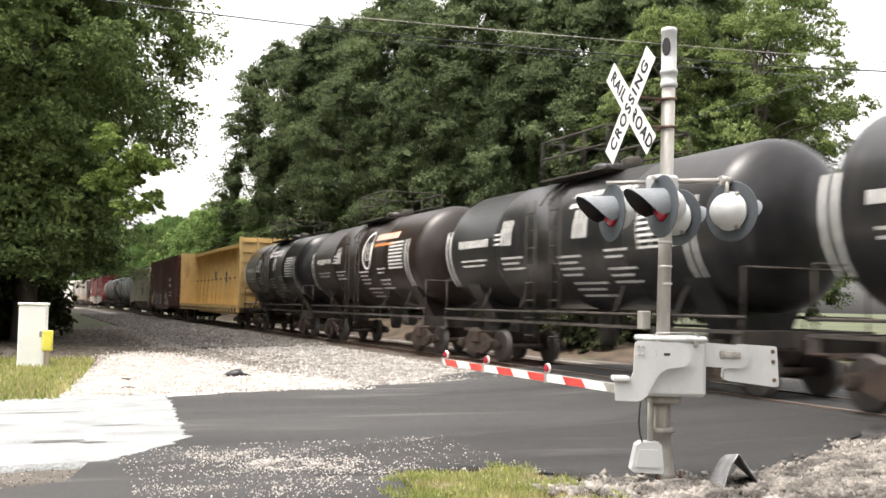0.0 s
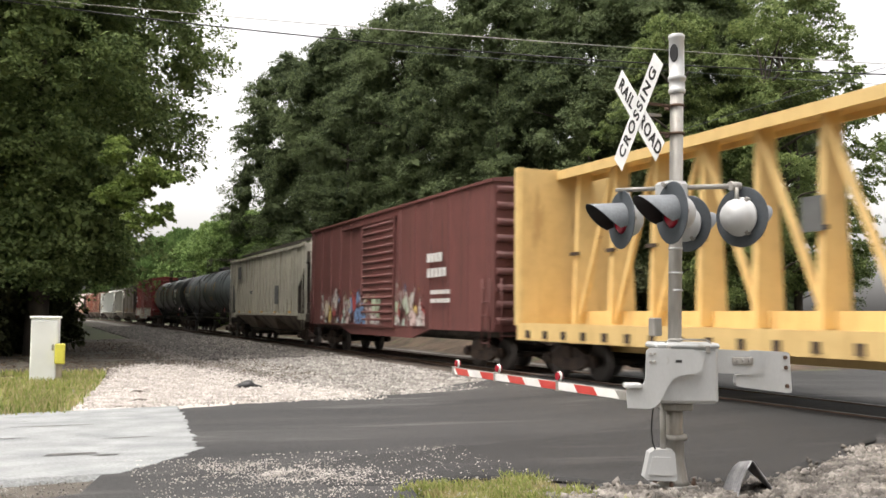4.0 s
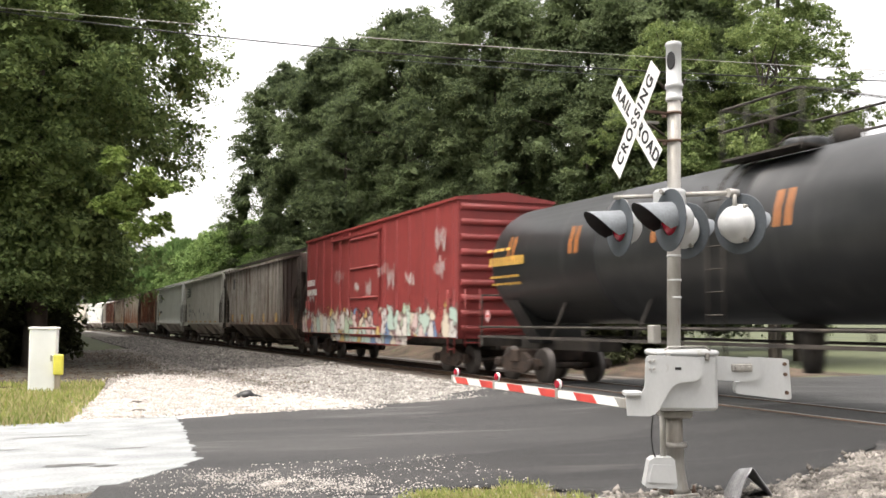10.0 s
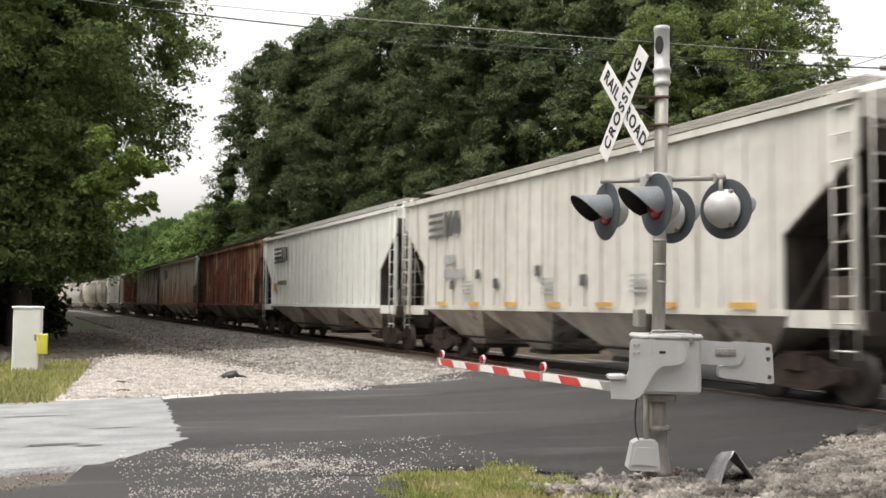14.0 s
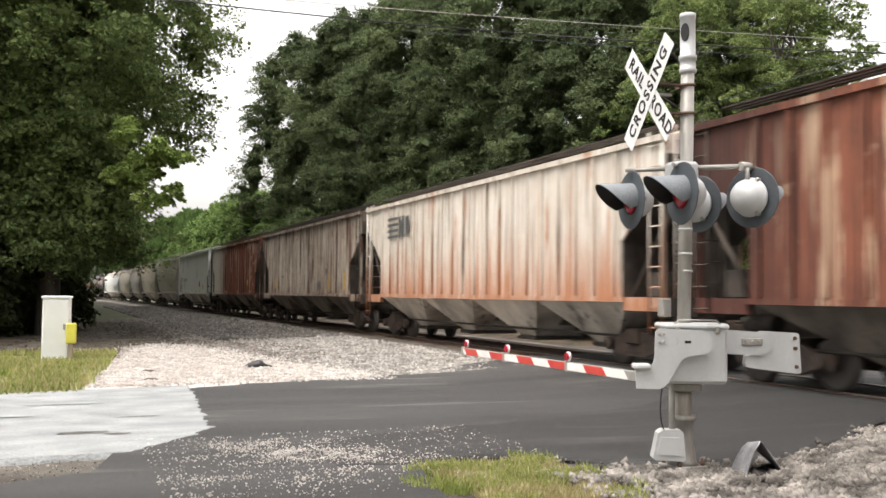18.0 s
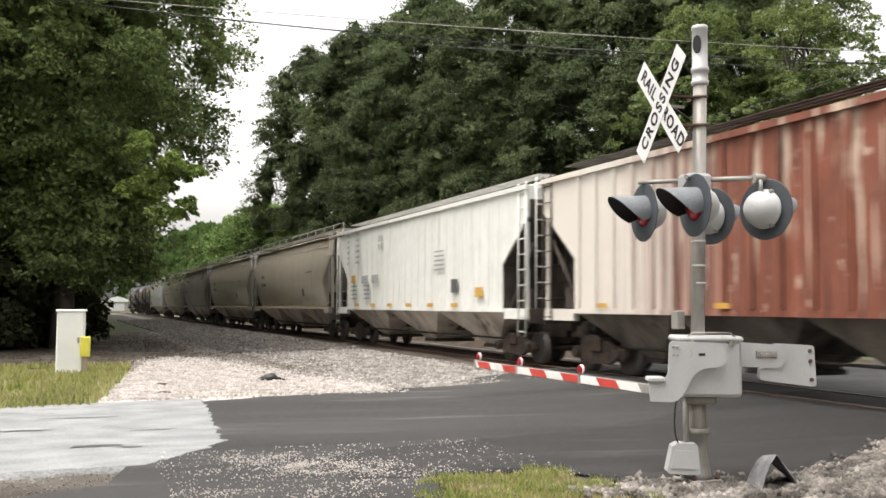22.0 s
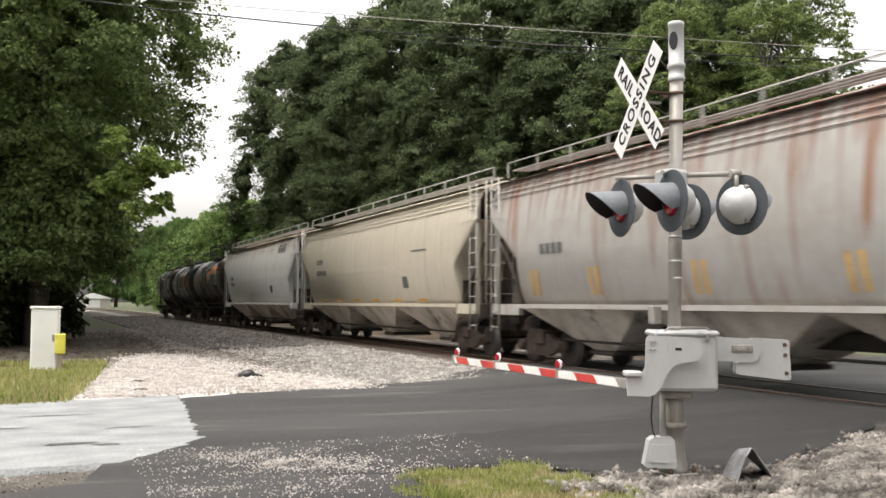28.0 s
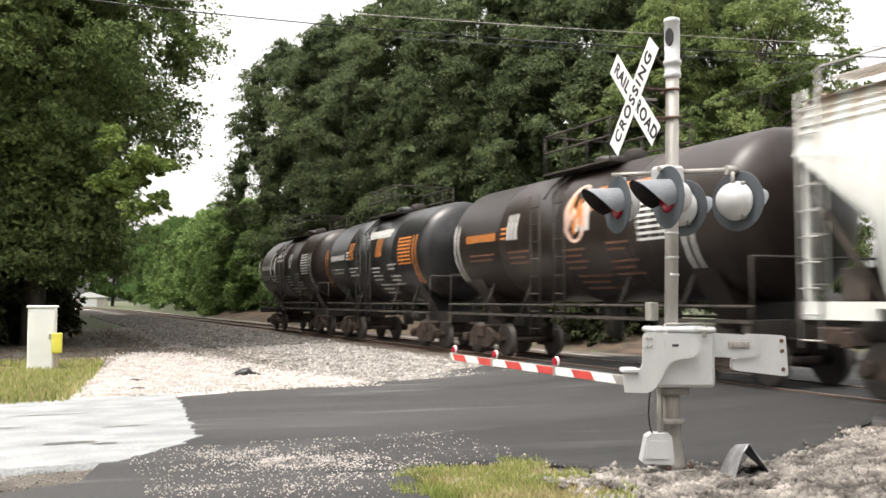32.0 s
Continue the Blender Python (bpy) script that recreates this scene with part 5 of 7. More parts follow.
def truck_meshes():
    if SHARED:
        return SHARED
    g = Geo()
    outline = [(-1.12, 0.42), (-1.08, 0.32), (-0.72, 0.34), (-0.40, 0.22), (0.40, 0.22), (0.72, 0.34), (1.08, 0.32), (1.12, 0.42), (1.08, 0.58), (0.70, 0.60), (0.35, 0.74), (-0.35, 0.74), (-0.70, 0.60), (-1.08, 0.58)]
    g.prism(outline, -0.06, 0.06, "y")
    g.box(-1.0, -0.74, -0.09, 0.09, 0.34, 0.56).box(0.74, 1.0, -0.09, 0.09, 0.34, 0.56)
    SHARED["side_frame"] = g.mesh("side_frame", M["truck_iron"])
    g = Geo()
    for x in (-0.20, 0.0, 0.20):
        g.lathe([(0.28, 0.07), (0.33, 0.085), (0.37, 0.07), (0.41, 0.085), (0.45, 0.07), (0.49, 0.085), (0.53, 0.07)], "z", 10, (x, 0, 0))
    SHARED["spring_pack"] = g.mesh("spring_pack", M["truck_iron"])
    SHARED["bolster"] = Geo().cbox(-0.22, 0.22, -1.12, 1.12, 0.48, 0.80, 0.03).mesh("bolster", M["truck_iron"])
    SHARED["axle"] = Geo().tube((0, -1.1, 0), (0, 1.1, 0), 0.075, seg=10).mesh("axle", M["wheel_steel"])
    SHARED["bearing_cap"] = Geo().lathe([(-0.12, 0.13), (0.06, 0.13), (0.10, 0.09)], "y", 12).mesh("bearing_cap", M["truck_iron"])
    g = Geo().lathe([(-0.065, 0.10), (-0.055, 0.16), (-0.02, 0.20), (-0.03, 0.35), (-0.065, 0.37), (-0.065, 0.415)], "y", 28)
    g.slot = 1
    g.lathe([(-0.066, 0.37), (-0.068, 0.418), (0.055, 0.425), (0.06, 0.45), (0.085, 0.445), (0.086, 0.37)], "y", 28)
    g.slot = 0
    SHARED["wheel"] = g.mesh("wheel", M["wheel_steel"], M["tread_steel"])
    g = Geo().cbox(-0.34, 0.30, -0.14, 0.14, -0.14, 0.16, 0.03).prism([(0.28, -0.18), (0.52, -0.12), (0.56, 0.0), (0.44, 0.06), (0.28, 0.10)], -0.14, 0.14, "y")
    SHARED["coupler"] = g.mesh("coupler", M["truck_iron"])
    return SHARED


AXLES = []


def add_trucks(car, k, half, axle_gap=1.75):
    s = truck_meshes()
    for tx in (half, -half):
        truck = part("truck", s["bolster"], None, car, "rusty cast iron truck with two wheelsets", at=pose(tx, 0, 0.0))
        for y in (-0.99, 0.99):
            part("side_frame", s["side_frame"], None, truck, at=pose(0, y, 0))
            part("spring_pack", s["spring_pack"], None, truck, at=pose(0, y, 0))
        for ax in (-axle_gap / 2, axle_gap / 2):
            for y in (-1.08, 1.08):
                part("bearing_cap", s["bearing_cap"], None, truck, at=pose(ax, y, 0.45, 0, 0, 0 if y > 0 else 180))
            axle = part("wheelset", s["axle"], None, car, "steel axle with two wheels", at=pose(tx + ax, 0, 0.42))
            for y in (-0.7175, 0.7175):
                part("wheel", s["wheel"], None, axle, at=pose(0, y, 0, 0, 0, 0 if y < 0 else 180))
            AXLES.append((axle, tx + ax, k))


def add_couplers(car, length):
    s = truck_meshes()
    part("coupler", s["coupler"], None, car, at=pose(length / 2 - 0.42, 0, 0.86))
    part("coupler", s["coupler"], None, car, at=pose(-length / 2 + 0.42, 0, 0.86, 0, 0, 180))


def ladder(x, y, z0, z1, w=0.42, along_x=True, rungs=None):
    g = Geo()
    k = rungs or max(2, int((z1 - z0) / 0.42) + 1)
    for d in (-w / 2, w / 2):
        a = (x + d, y, z0) if along_x else (x, y + d, z0)
        b = (x + d, y, z1) if along_x else (x, y + d, z1)
        g.tube(a, b, 0.021, seg=5)
    for i in range(k):
        z = z0 + (z1 - z0) * (i + 0.3) / k
        a = (x - w / 2, y, z) if along_x else (x, y - w / 2, z)
        b = (x + w / 2, y, z) if along_x else (x, y + w / 2, z)
        g.tube(a, b, 0.015, seg=5)
    return g


def bars(entries, side_y=None):
    """Plain bars for lettering on the near side: (x, z, width, height) and the depth of the side there."""
    g = Geo()
    for x, z, w, h in entries:
        g.box(x, x + w, side_y - 0.006, side_y + 0.004, z, z + h)
    return g


def words_as_bars(x, z, count, w, h, gap=0.35):
    """A row of count short bars, like a line of letters too blurred to read."""
    return [(x + i * w * (1 + gap), z, w, h) for i in range(count)]


def car_base(name, k, label):
    car = thing(name, Matrix.Identity(4), label, "freight car", "cars of the freight train")
    CARS[k] = car
    return car


CARS = {}


def hopper(k, paint, style, label, trim=None, marks=(), roof=None):
    """A covered hopper car. style: 'ribbed' with outside posts, or 'smooth' with bulging sides."""
    L = GAPS[k] - GAPS[k - 1]
    car = car_base("hopper_car", k, label)
    top = L / 2 - 0.42
    low = top - 1.5
    sill, eave, ridge = 1.45, 4.55, 4.78
    yh = 1.52
    if style == "ribbed":
        g = Geo().prism([(-low, sill), (low, sill), (low, 2.6), (top, 3.75), (top, eave), (-top, eave), (-top, 3.75), (-low, 2.6)], -yh, yh, "y")
        side = part("body", g, paint, car)
        posts = {11: 24, 12: 24, 17: 24}.get(k, 20)
        out = {17: 0.014, 12: 0.035, 11: 0.03}.get(k, 0.055)
        for y, d in ((-yh, -1), (yh, 1)):
            for i in range(posts):
                x = -low + 0.25 + (2 * low - 0.5) * i / (posts - 1)
                part("side_post", Geo().prism([(x - 0.055, y + d * out), (x + 0.055, y + d * out), (x + 0.04, y), (x - 0.04, y)], sill + 0.02, eave - 0.06, "z"), paint, side)
        for y in (-yh - 0.03, yh + 0.03):
            part("eave_rail", Geo().box(-top - 0.02, top + 0.02, y - 0.05, y + 0.05, eave - 0.10, eave + 0.02), paint, car)
    else:
        sec = []
        for i in range(17):
            t = -1 + 2 * i / 16
            a = t * radians(66)
            sec.append((-(1.30 + 0.32 * math.cos(a * 1.3)) , 3.0 - 1.55 * math.sin(a) / math.sin(radians(66))))
        sec = [(-p[0], p[1]) for p in sec[::-1]] + [(p[0], p[1]) for p in sec]
        sec = [(y, z) for y, z in sec]
        g = Geo()
        # sloping ends: a few cross-sections, lower edge drawn in towards the ends
        rings = [(-top, 3.7), (-low - 0.02, 2.55), (-low, sill), (low, sill), (low + 0.02, 2.55), (top, 3.7)]
        v, f = [], []
        kk = len(sec)
        for x, zmin in rings:
            for y, z in sec:
                v.append((x, y, max(z, zmin) if z < zmin else z))
        for i in range(len(rings) - 1):
            for j in range(kk):
                f.append((i * kk + j, i * kk + (j + 1) % kk, (i + 1) * kk + (j + 1) % kk, (i + 1) * kk + j))
        g.add(v, f, True)
        g.add(v, [tuple(range(kk - 1, -1, -1)), tuple(range((len(rings) - 1) * kk, len(rings) * kk))])
        side = part("body", g, paint, car)
        for z in (4.12, 4.25, 4.38):
            part("side_bead", Geo().tube((-top, -1.43 - (4.42 - z) * 0.28, z), (top, -1.43 - (4.42 - z) * 0.28, z), 0.013, seg=6), paint, side)
    # roof, running board, hatches
    rf = roof or paint
    part("roof", Geo().prism([(-yh + 0.04, eave - 0.02), (yh - 0.04, eave - 0.02), (0.75, ridge - 0.06), (0.3, ridge), (-0.3, ridge), (-0.75, ridge - 0.06)], -top + 0.01, top - 0.01, "x"), rf, car)
    part("hatch_trough", Geo().cbox(-top + 0.8, top - 0.8, -0.32, 0.32, ridge - 0.02, ridge + 0.12, 0.03), rf, car)
    for y in (-0.85, 0.85):
        rb = Geo()
        for q in (-0.17, 0.0, 0.17):
            rb.box(-L / 2 + 0.7, L / 2 - 0.7, y + q - 0.06, y + q + 0.06, ridge + 0.10, ridge + 0.125)
        part("running_board", rb, M["grab_steel"] if style == "smooth" or k in (11, 12, 17) else M["underframe"], car)
    if style == "smooth":
        g = Geo()
        for y in (-1.06,):
            g.tube((-top, y, ridge + 0.34), (top, y, ridge + 0.34), 0.016, seg=5)
            for i in range(12):
                x = -top + 2 * top * i / 11
                g.box(x - 0.02, x + 0.02, y - 0.02, y + 0.02, ridge - 0.05, ridge + 0.34)
        part("roof_rail", g, M["grab_steel"], car)
    # side sill, end platforms, corner posts, ladders
    tr = trim or paint
    for y in (-yh + 0.01, yh - 0.01):
        part("side_sill", Geo().box(-low - 0.1, low + 0.1, y - 0.04, y + 0.04, sill - 0.10, sill), tr, car)
    for d in (1, -1):
        x1 = d * (L / 2 - 0.40)
        x0 = d * (low + 0.05)
        a, b = min(x0, x1), max(x0, x1)
        for y in (-1.44, 1.44):
            part("platform_sill", Geo().box(a, b, y - 0.06, y + 0.06, 1.18, sill - 0.002), tr, car)
        part("end_sill", Geo().box(x1 - 0.06, x1 + 0.06, -1.5, 1.5, 1.10, sill - 0.01), M["end_shade_grime"], car)
        part("draft_sill", Geo().box(a, b, -0.3, 0.3, 0.9, 1.3), M["end_shade_grime"], car)
        part("corner_post", Geo().box(x1 - 0.16 * d - 0.04, x1 - 0.16 * d + 0.04, -1.50, -1.42, sill, eave - 0.3), tr, car)
        part("corner_post", Geo().box(x1 - 0.16 * d - 0.04, x1 - 0.16 * d + 0.04, 1.42, 1.50, sill, eave - 0.3), tr, car)
        for y in (-1.30, 1.30):
            part("end_brace", Geo().tube((d * (low + 0.1), y, sill), (x1 - 0.1 * d, y, 3.1), 0.045, seg=6), M["end_shade_grime"], car)
        part("brake_box", Geo().cbox(min(d * (low + 0.5), d * (low + 1.0)), max(d * (low + 0.5), d * (low + 1.0)), -1.2, -0.7, sill, sill + 0.5, 0.02), M["end_shade_grime"], car)
        part("side_ladder", ladder(d * (top - 0.25), -1.56, 0.75, eave + 0.1), (M["end_shade_grime"] if k in (10, 13, 15, 16) else tr) if style == "ribbed" else M["grab_steel"], car)
        part("end_ladder", ladder(x1 + 0.02 * d, -1.1, 1.2, eave + 0.2, along_x=False), M["end_shade_grime"] if k in (10, 13, 15, 16) else tr, car)
    for d in (1, -1):
        yw = yh - 0.04 if style == "ribbed" else 1.3
        # slope sheet and an added plate, both coloured dark for the shade between cars
        v = [(d * (low + 0.012), y, sill) for y in (-yw, yw)] + [(d * (low + 0.012), y, 2.58) for y in (yw, -yw)] + [(d * (top + 0.012), y, 3.72) for y in (yw, -yw)] + [(d * (top + 0.012), y, eave - 0.35) for y in (yw, -yw)]
        web = [(d * low, 1.0), (d * (top - 0.1), 1.0), (d * (top - 0.1), 3.6), (d * low, 2.55)]
        part("end_shade_fill", Geo().prism(web if d > 0 else web[::-1], -0.04, 0.04, "y"), M["end_shade_grime"], car, "added dark plate that fills the shaded space under the slope")
        part("slope_sheet", Geo().add(v, [(0, 1, 2, 3), (3, 2, 4, 5), (5, 4, 6, 7)]), M["end_shade_grime"], car, "grimy end sheet, darkened for shade")
    # discharge bays
    bays = 4 if style == "ribbed" and k not in (6, 12, 13, 17) else 3
    span = 2 * low / bays
    for i in range(bays):
        c = -low + span * (i + 0.5)
        v = [(c - span * 0.5, -1.42, sill - 0.1), (c + span * 0.5, -1.42, sill - 0.1), (c + span * 0.5, 1.42, sill - 0.1), (c - span * 0.5, 1.42, sill - 0.1),
             (c - 0.42, -0.62, 0.42), (c + 0.42, -0.62, 0.42), (c + 0.42, 0.62, 0.42), (c - 0.42, 0.62, 0.42)]
        bay = part("discharge_hopper", Geo().add(v, [(0, 1, 5, 4), (1, 2, 6, 5), (2, 3, 7, 6), (3, 0, 4, 7), (4, 5, 6, 7), (3, 2, 1, 0)]), M["hopper_pale"] if k in (11, 12, 14, 17, 18, 19, 20, 21, 22) else M["hopper_grime"], car)
        part("outlet_gate", Geo().cbox(c - 0.5, c + 0.5, -0.72, 0.72, 0.32, 0.42, 0.02), M["underframe"], bay)
    part("centre_sill", Geo().box(-L / 2 + 0.7, L / 2 - 0.7, -0.25, 0.25, 0.72, 1.0), M["underframe"], car)
    part("brake_rigging", Geo().tube((-low, -0.9, 0.62), (low, -0.9, 0.62), 0.03, seg=5).lathe([(-0.35, 0.16), (0.35, 0.16)], "x", 12, (-low - 0.7, -0.6, 1.0)), M["underframe"], car)
    add_trucks(car, k, L / 2 - 2.15)
    add_couplers(car, L)
    near = -yh - 0.07 if style == "ribbed" else None
    for mat, rows in marks:
        if style == "ribbed":
            for row in rows:
                part("lettering", bars([row], near), mat, car)
        else:
            for x, z, w, h in rows:
                g = Geo()
                k2 = max(1, int(h / 0.15))
                v = []
                for i in range(k2 + 1):
                    zz = z + h * i / k2
                    a = math.asin(max(-1, min(1, (3.0 - zz) / 1.55 * math.sin(radians(66)))))
                    y = -(1.30 + 0.32 * math.cos(a * 1.3)) - 0.014
                    v += [(x, y, zz), (x + w, y, zz)]
                g.add(v, [(2 * i, 2 * i + 1, 2 * i + 3, 2 * i + 2) for i in range(k2)])
                part("lettering", g, mat, car)
    return car


def tank(k, paint, label, r=1.56, zc=3.0, marks=(), bands=(), long_car=False):
    L = GAPS[k] - GAPS[k - 1] if k else 13.7
    car = car_base("tank_car", k, label)
    half = L / 2 - (0.70 if not long_car else 0.95)
    head = 0.75
    prof = [(-half + head * (1 - math.cos(a)), max(0.02, r * math.sin(a))) for a in [math.pi / 2 * i / 9 for i in range(10)]]
    cuts = [x for x in (-half * 0.45, 0.0, half * 0.45)]
    mid = []
    for x in cuts:
        mid += [(x - 0.03, r), (x - 0.02, r + 0.006), (x + 0.02, r + 0.006), (x + 0.03, r)]
    prof = prof + mid + [(-x, q) for x, q in prof[::-1]]
    shell = part("shell", Geo().lathe(prof, "x", 48, (0, 0, zc)), paint, car)
    top = zc + r
    dome = part("manway", Geo().lathe([(top - 0.1, 0.42), (top + 0.16, 0.42), (top + 0.22, 0.36), (top + 0.25, 0.1)], "z", 20), paint, car)
    part("valve_housing", Geo().lathe([(top - 0.1, 0.25), (top + 0.22, 0.25), (top + 0.28, 0.15)], "z", 14, (0.9, 0, 0)), M["underframe"], car)
    x0, x1 = (-0.95, 1.0) if long_car else (-1.3, 1.5)
    for y in (-0.85, 0.85):
        part("platform", Geo().box(x0, x1, y - 0.25, y + 0.25, top - 0.12, top - 0.08), M["underframe"], car)
    for y in (-1.06, 1.06):
        for z in (top + 0.42, top + 0.82):
            part("handrail", Geo().tube((x0, y, z), (x1, y, z), 0.025, seg=6), M["underframe"], car)
        for i in range(4):
            x = x0 + (x1 - x0) * i / 3
            part("rail_post", Geo().tube((x, y, top - 0.2), (x, y, top + 0.82), 0.025, seg=6), M["underframe"], car)
    for x in (x0, x1):
        part("handrail", Geo().tube((x, -1.06, top + 0.82), (x, 1.06, top + 0.82), 0.025, seg=6), M["underframe"], car)
    for x in ((-0.75, 0.35) if not long_car else (-0.55,)):
        part("side_ladder", ladder(x, -r - 0.10, 0.7, zc + 0.9, 0.42), M["underframe"], car)
    for x in (-0.75, -0.35):
        pts = [(x, -(r + 0.07) * math.cos(a), zc + (r + 0.07) * math.sin(a)) for a in [radians(d) for d in range(30, 75, 11)]]
        part("grab_rail", Geo().line(pts, 0.022, 5), M["underframe"], car)
    # running boards, end sills, saddles
    for y in (-1.42, 1.42):
        part("running_board", Geo().box(-L / 2 + 0.7, L / 2 - 0.7, y - 0.05, y + 0.05, 1.08, 1.14), M["underframe"], car)
        g = Geo().tube((-L / 2 + 0.7, y, 1.36), (L / 2 - 0.7, y, 1.36), 0.03, seg=6)
        for i in range(9):
            x = -L / 2 + 0.8 + (L - 1.6) * i / 8
            g.tube((x, y, 1.1), (x, y, 1.36), 0.018, seg=5)
        part("side_rail", g, M["underframe"], car)
    for d in (1, -1):
        part("end_sill", Geo().box(d * (L / 2 - 0.85) - 0.1, d * (L / 2 - 0.85) + 0.1, -1.45, 1.45, 0.86, 1.14).box(min(d * half * 0.62, d * (L / 2 - 0.7)), max(d * half * 0.62, d * (L / 2 - 0.7)), -0.3, 0.3, 0.80, 1.12), M["underframe"], car)
        part("saddle", Geo().prism([(-1.25, 2.05), (-0.55, 0.95), (0.55, 0.95), (1.25, 2.05), (0.7, 1.62), (-0.7, 1.62)], d * (L / 2 - 2.2) - 0.35, d * (L / 2 - 2.2) + 0.35, "x"), paint, car)
        g = Geo()
        for y in (-1.4, 1.4):
            for dx in (0.0, 0.35):
                g.tube((d * (L / 2 - 0.78), y - 0.0, 1.1), (d * (L / 2 - 0.78), y, 2.2), 0.02, seg=5)
        g.tube((d * (L / 2 - 0.78), -1.4, 2.2), (d * (L / 2 - 0.78), 1.4, 2.2), 0.025, seg=5)
        part("end_handrail", g, M["underframe"], car)
        for x in (d * half * 0.33, d * half * 0.66):
            part("strut", Geo().tube((x, -1.36, 1.1), (x + 0.25, -r * 0.72, zc - r * 0.66), 0.035, seg=6), M["underframe"], car)
    part("bottom_outlet", Geo().lathe([(0.62, 0.16), (0.78, 0.2), (1.5, 0.26)], "z", 12), M["underframe"], car)
    part("brake_cylinder", Geo().lathe([(-0.3, 0.16), (0.3, 0.16)], "x", 12, (half * 0.5, -0.7, 0.95)), M["underframe"], car)
    if long_car:
        for x in (-half + 0.5, half - 0.5):
            board = part("placard", Geo().prism([(x, 1.46), (x + 0.16, 1.64), (x, 1.82), (x - 0.16, 1.64)], -1.56, -1.55, "y"), M["placard_pink"], car, "pale pink diamond warning placard with red band")
            part("placard_band", Geo().box(x - 0.12, x + 0.12, -1.566, -1.561, 1.61, 1.67), M["mark_red"], board)
    # painted bands and lettering lie on the curved shell
    for mat, rows in list(marks) + list(bands):
        for x, z, w, h in rows:
            g = Geo()
            n = max(1, int(h / 0.25))
            v = []
            for i in range(n + 1):
                zz = z + h * i / n
                sn = max(-0.99, min(0.99, (zz - zc) / r))
                y = -(r + 0.008) * math.sqrt(1 - sn * sn)
                v += [(x, y, zc + (r + 0.008) * sn), (x + w, y, zc + (r + 0.008) * sn)]
            g.add(v, [(2 * i, 2 * i + 1, 2 * i + 3, 2 * i + 2) for i in range(n)])
            part("lettering", g, mat, shell)
    add_trucks(car, k, L / 2 - 2.05)
    add_couplers(car, L)
    return car


def emblem(car, x, z, w, h, mat, r=1.56, zc=3.0, label="", lift=0.012):
    """A round painted emblem that follows the curved shell."""
    pts = []
    for j in range(22):
        a = 2 * math.pi * j / 22
        sn = max(-0.99, min(0.99, (z + h * math.sin(a) - zc) / r))
        pts.append((x + w * math.cos(a), -(r + lift) * math.sqrt(1 - sn * sn), zc + (r + lift) * sn))
    sn = (z - zc) / r
    pts.append((x, -(r + lift) * math.sqrt(1 - sn * sn), zc + (r + lift) * sn))
    part("emblem", Geo().add(pts, [(22, j, (j + 1) % 22) for j in range(22)]), mat, car, label)


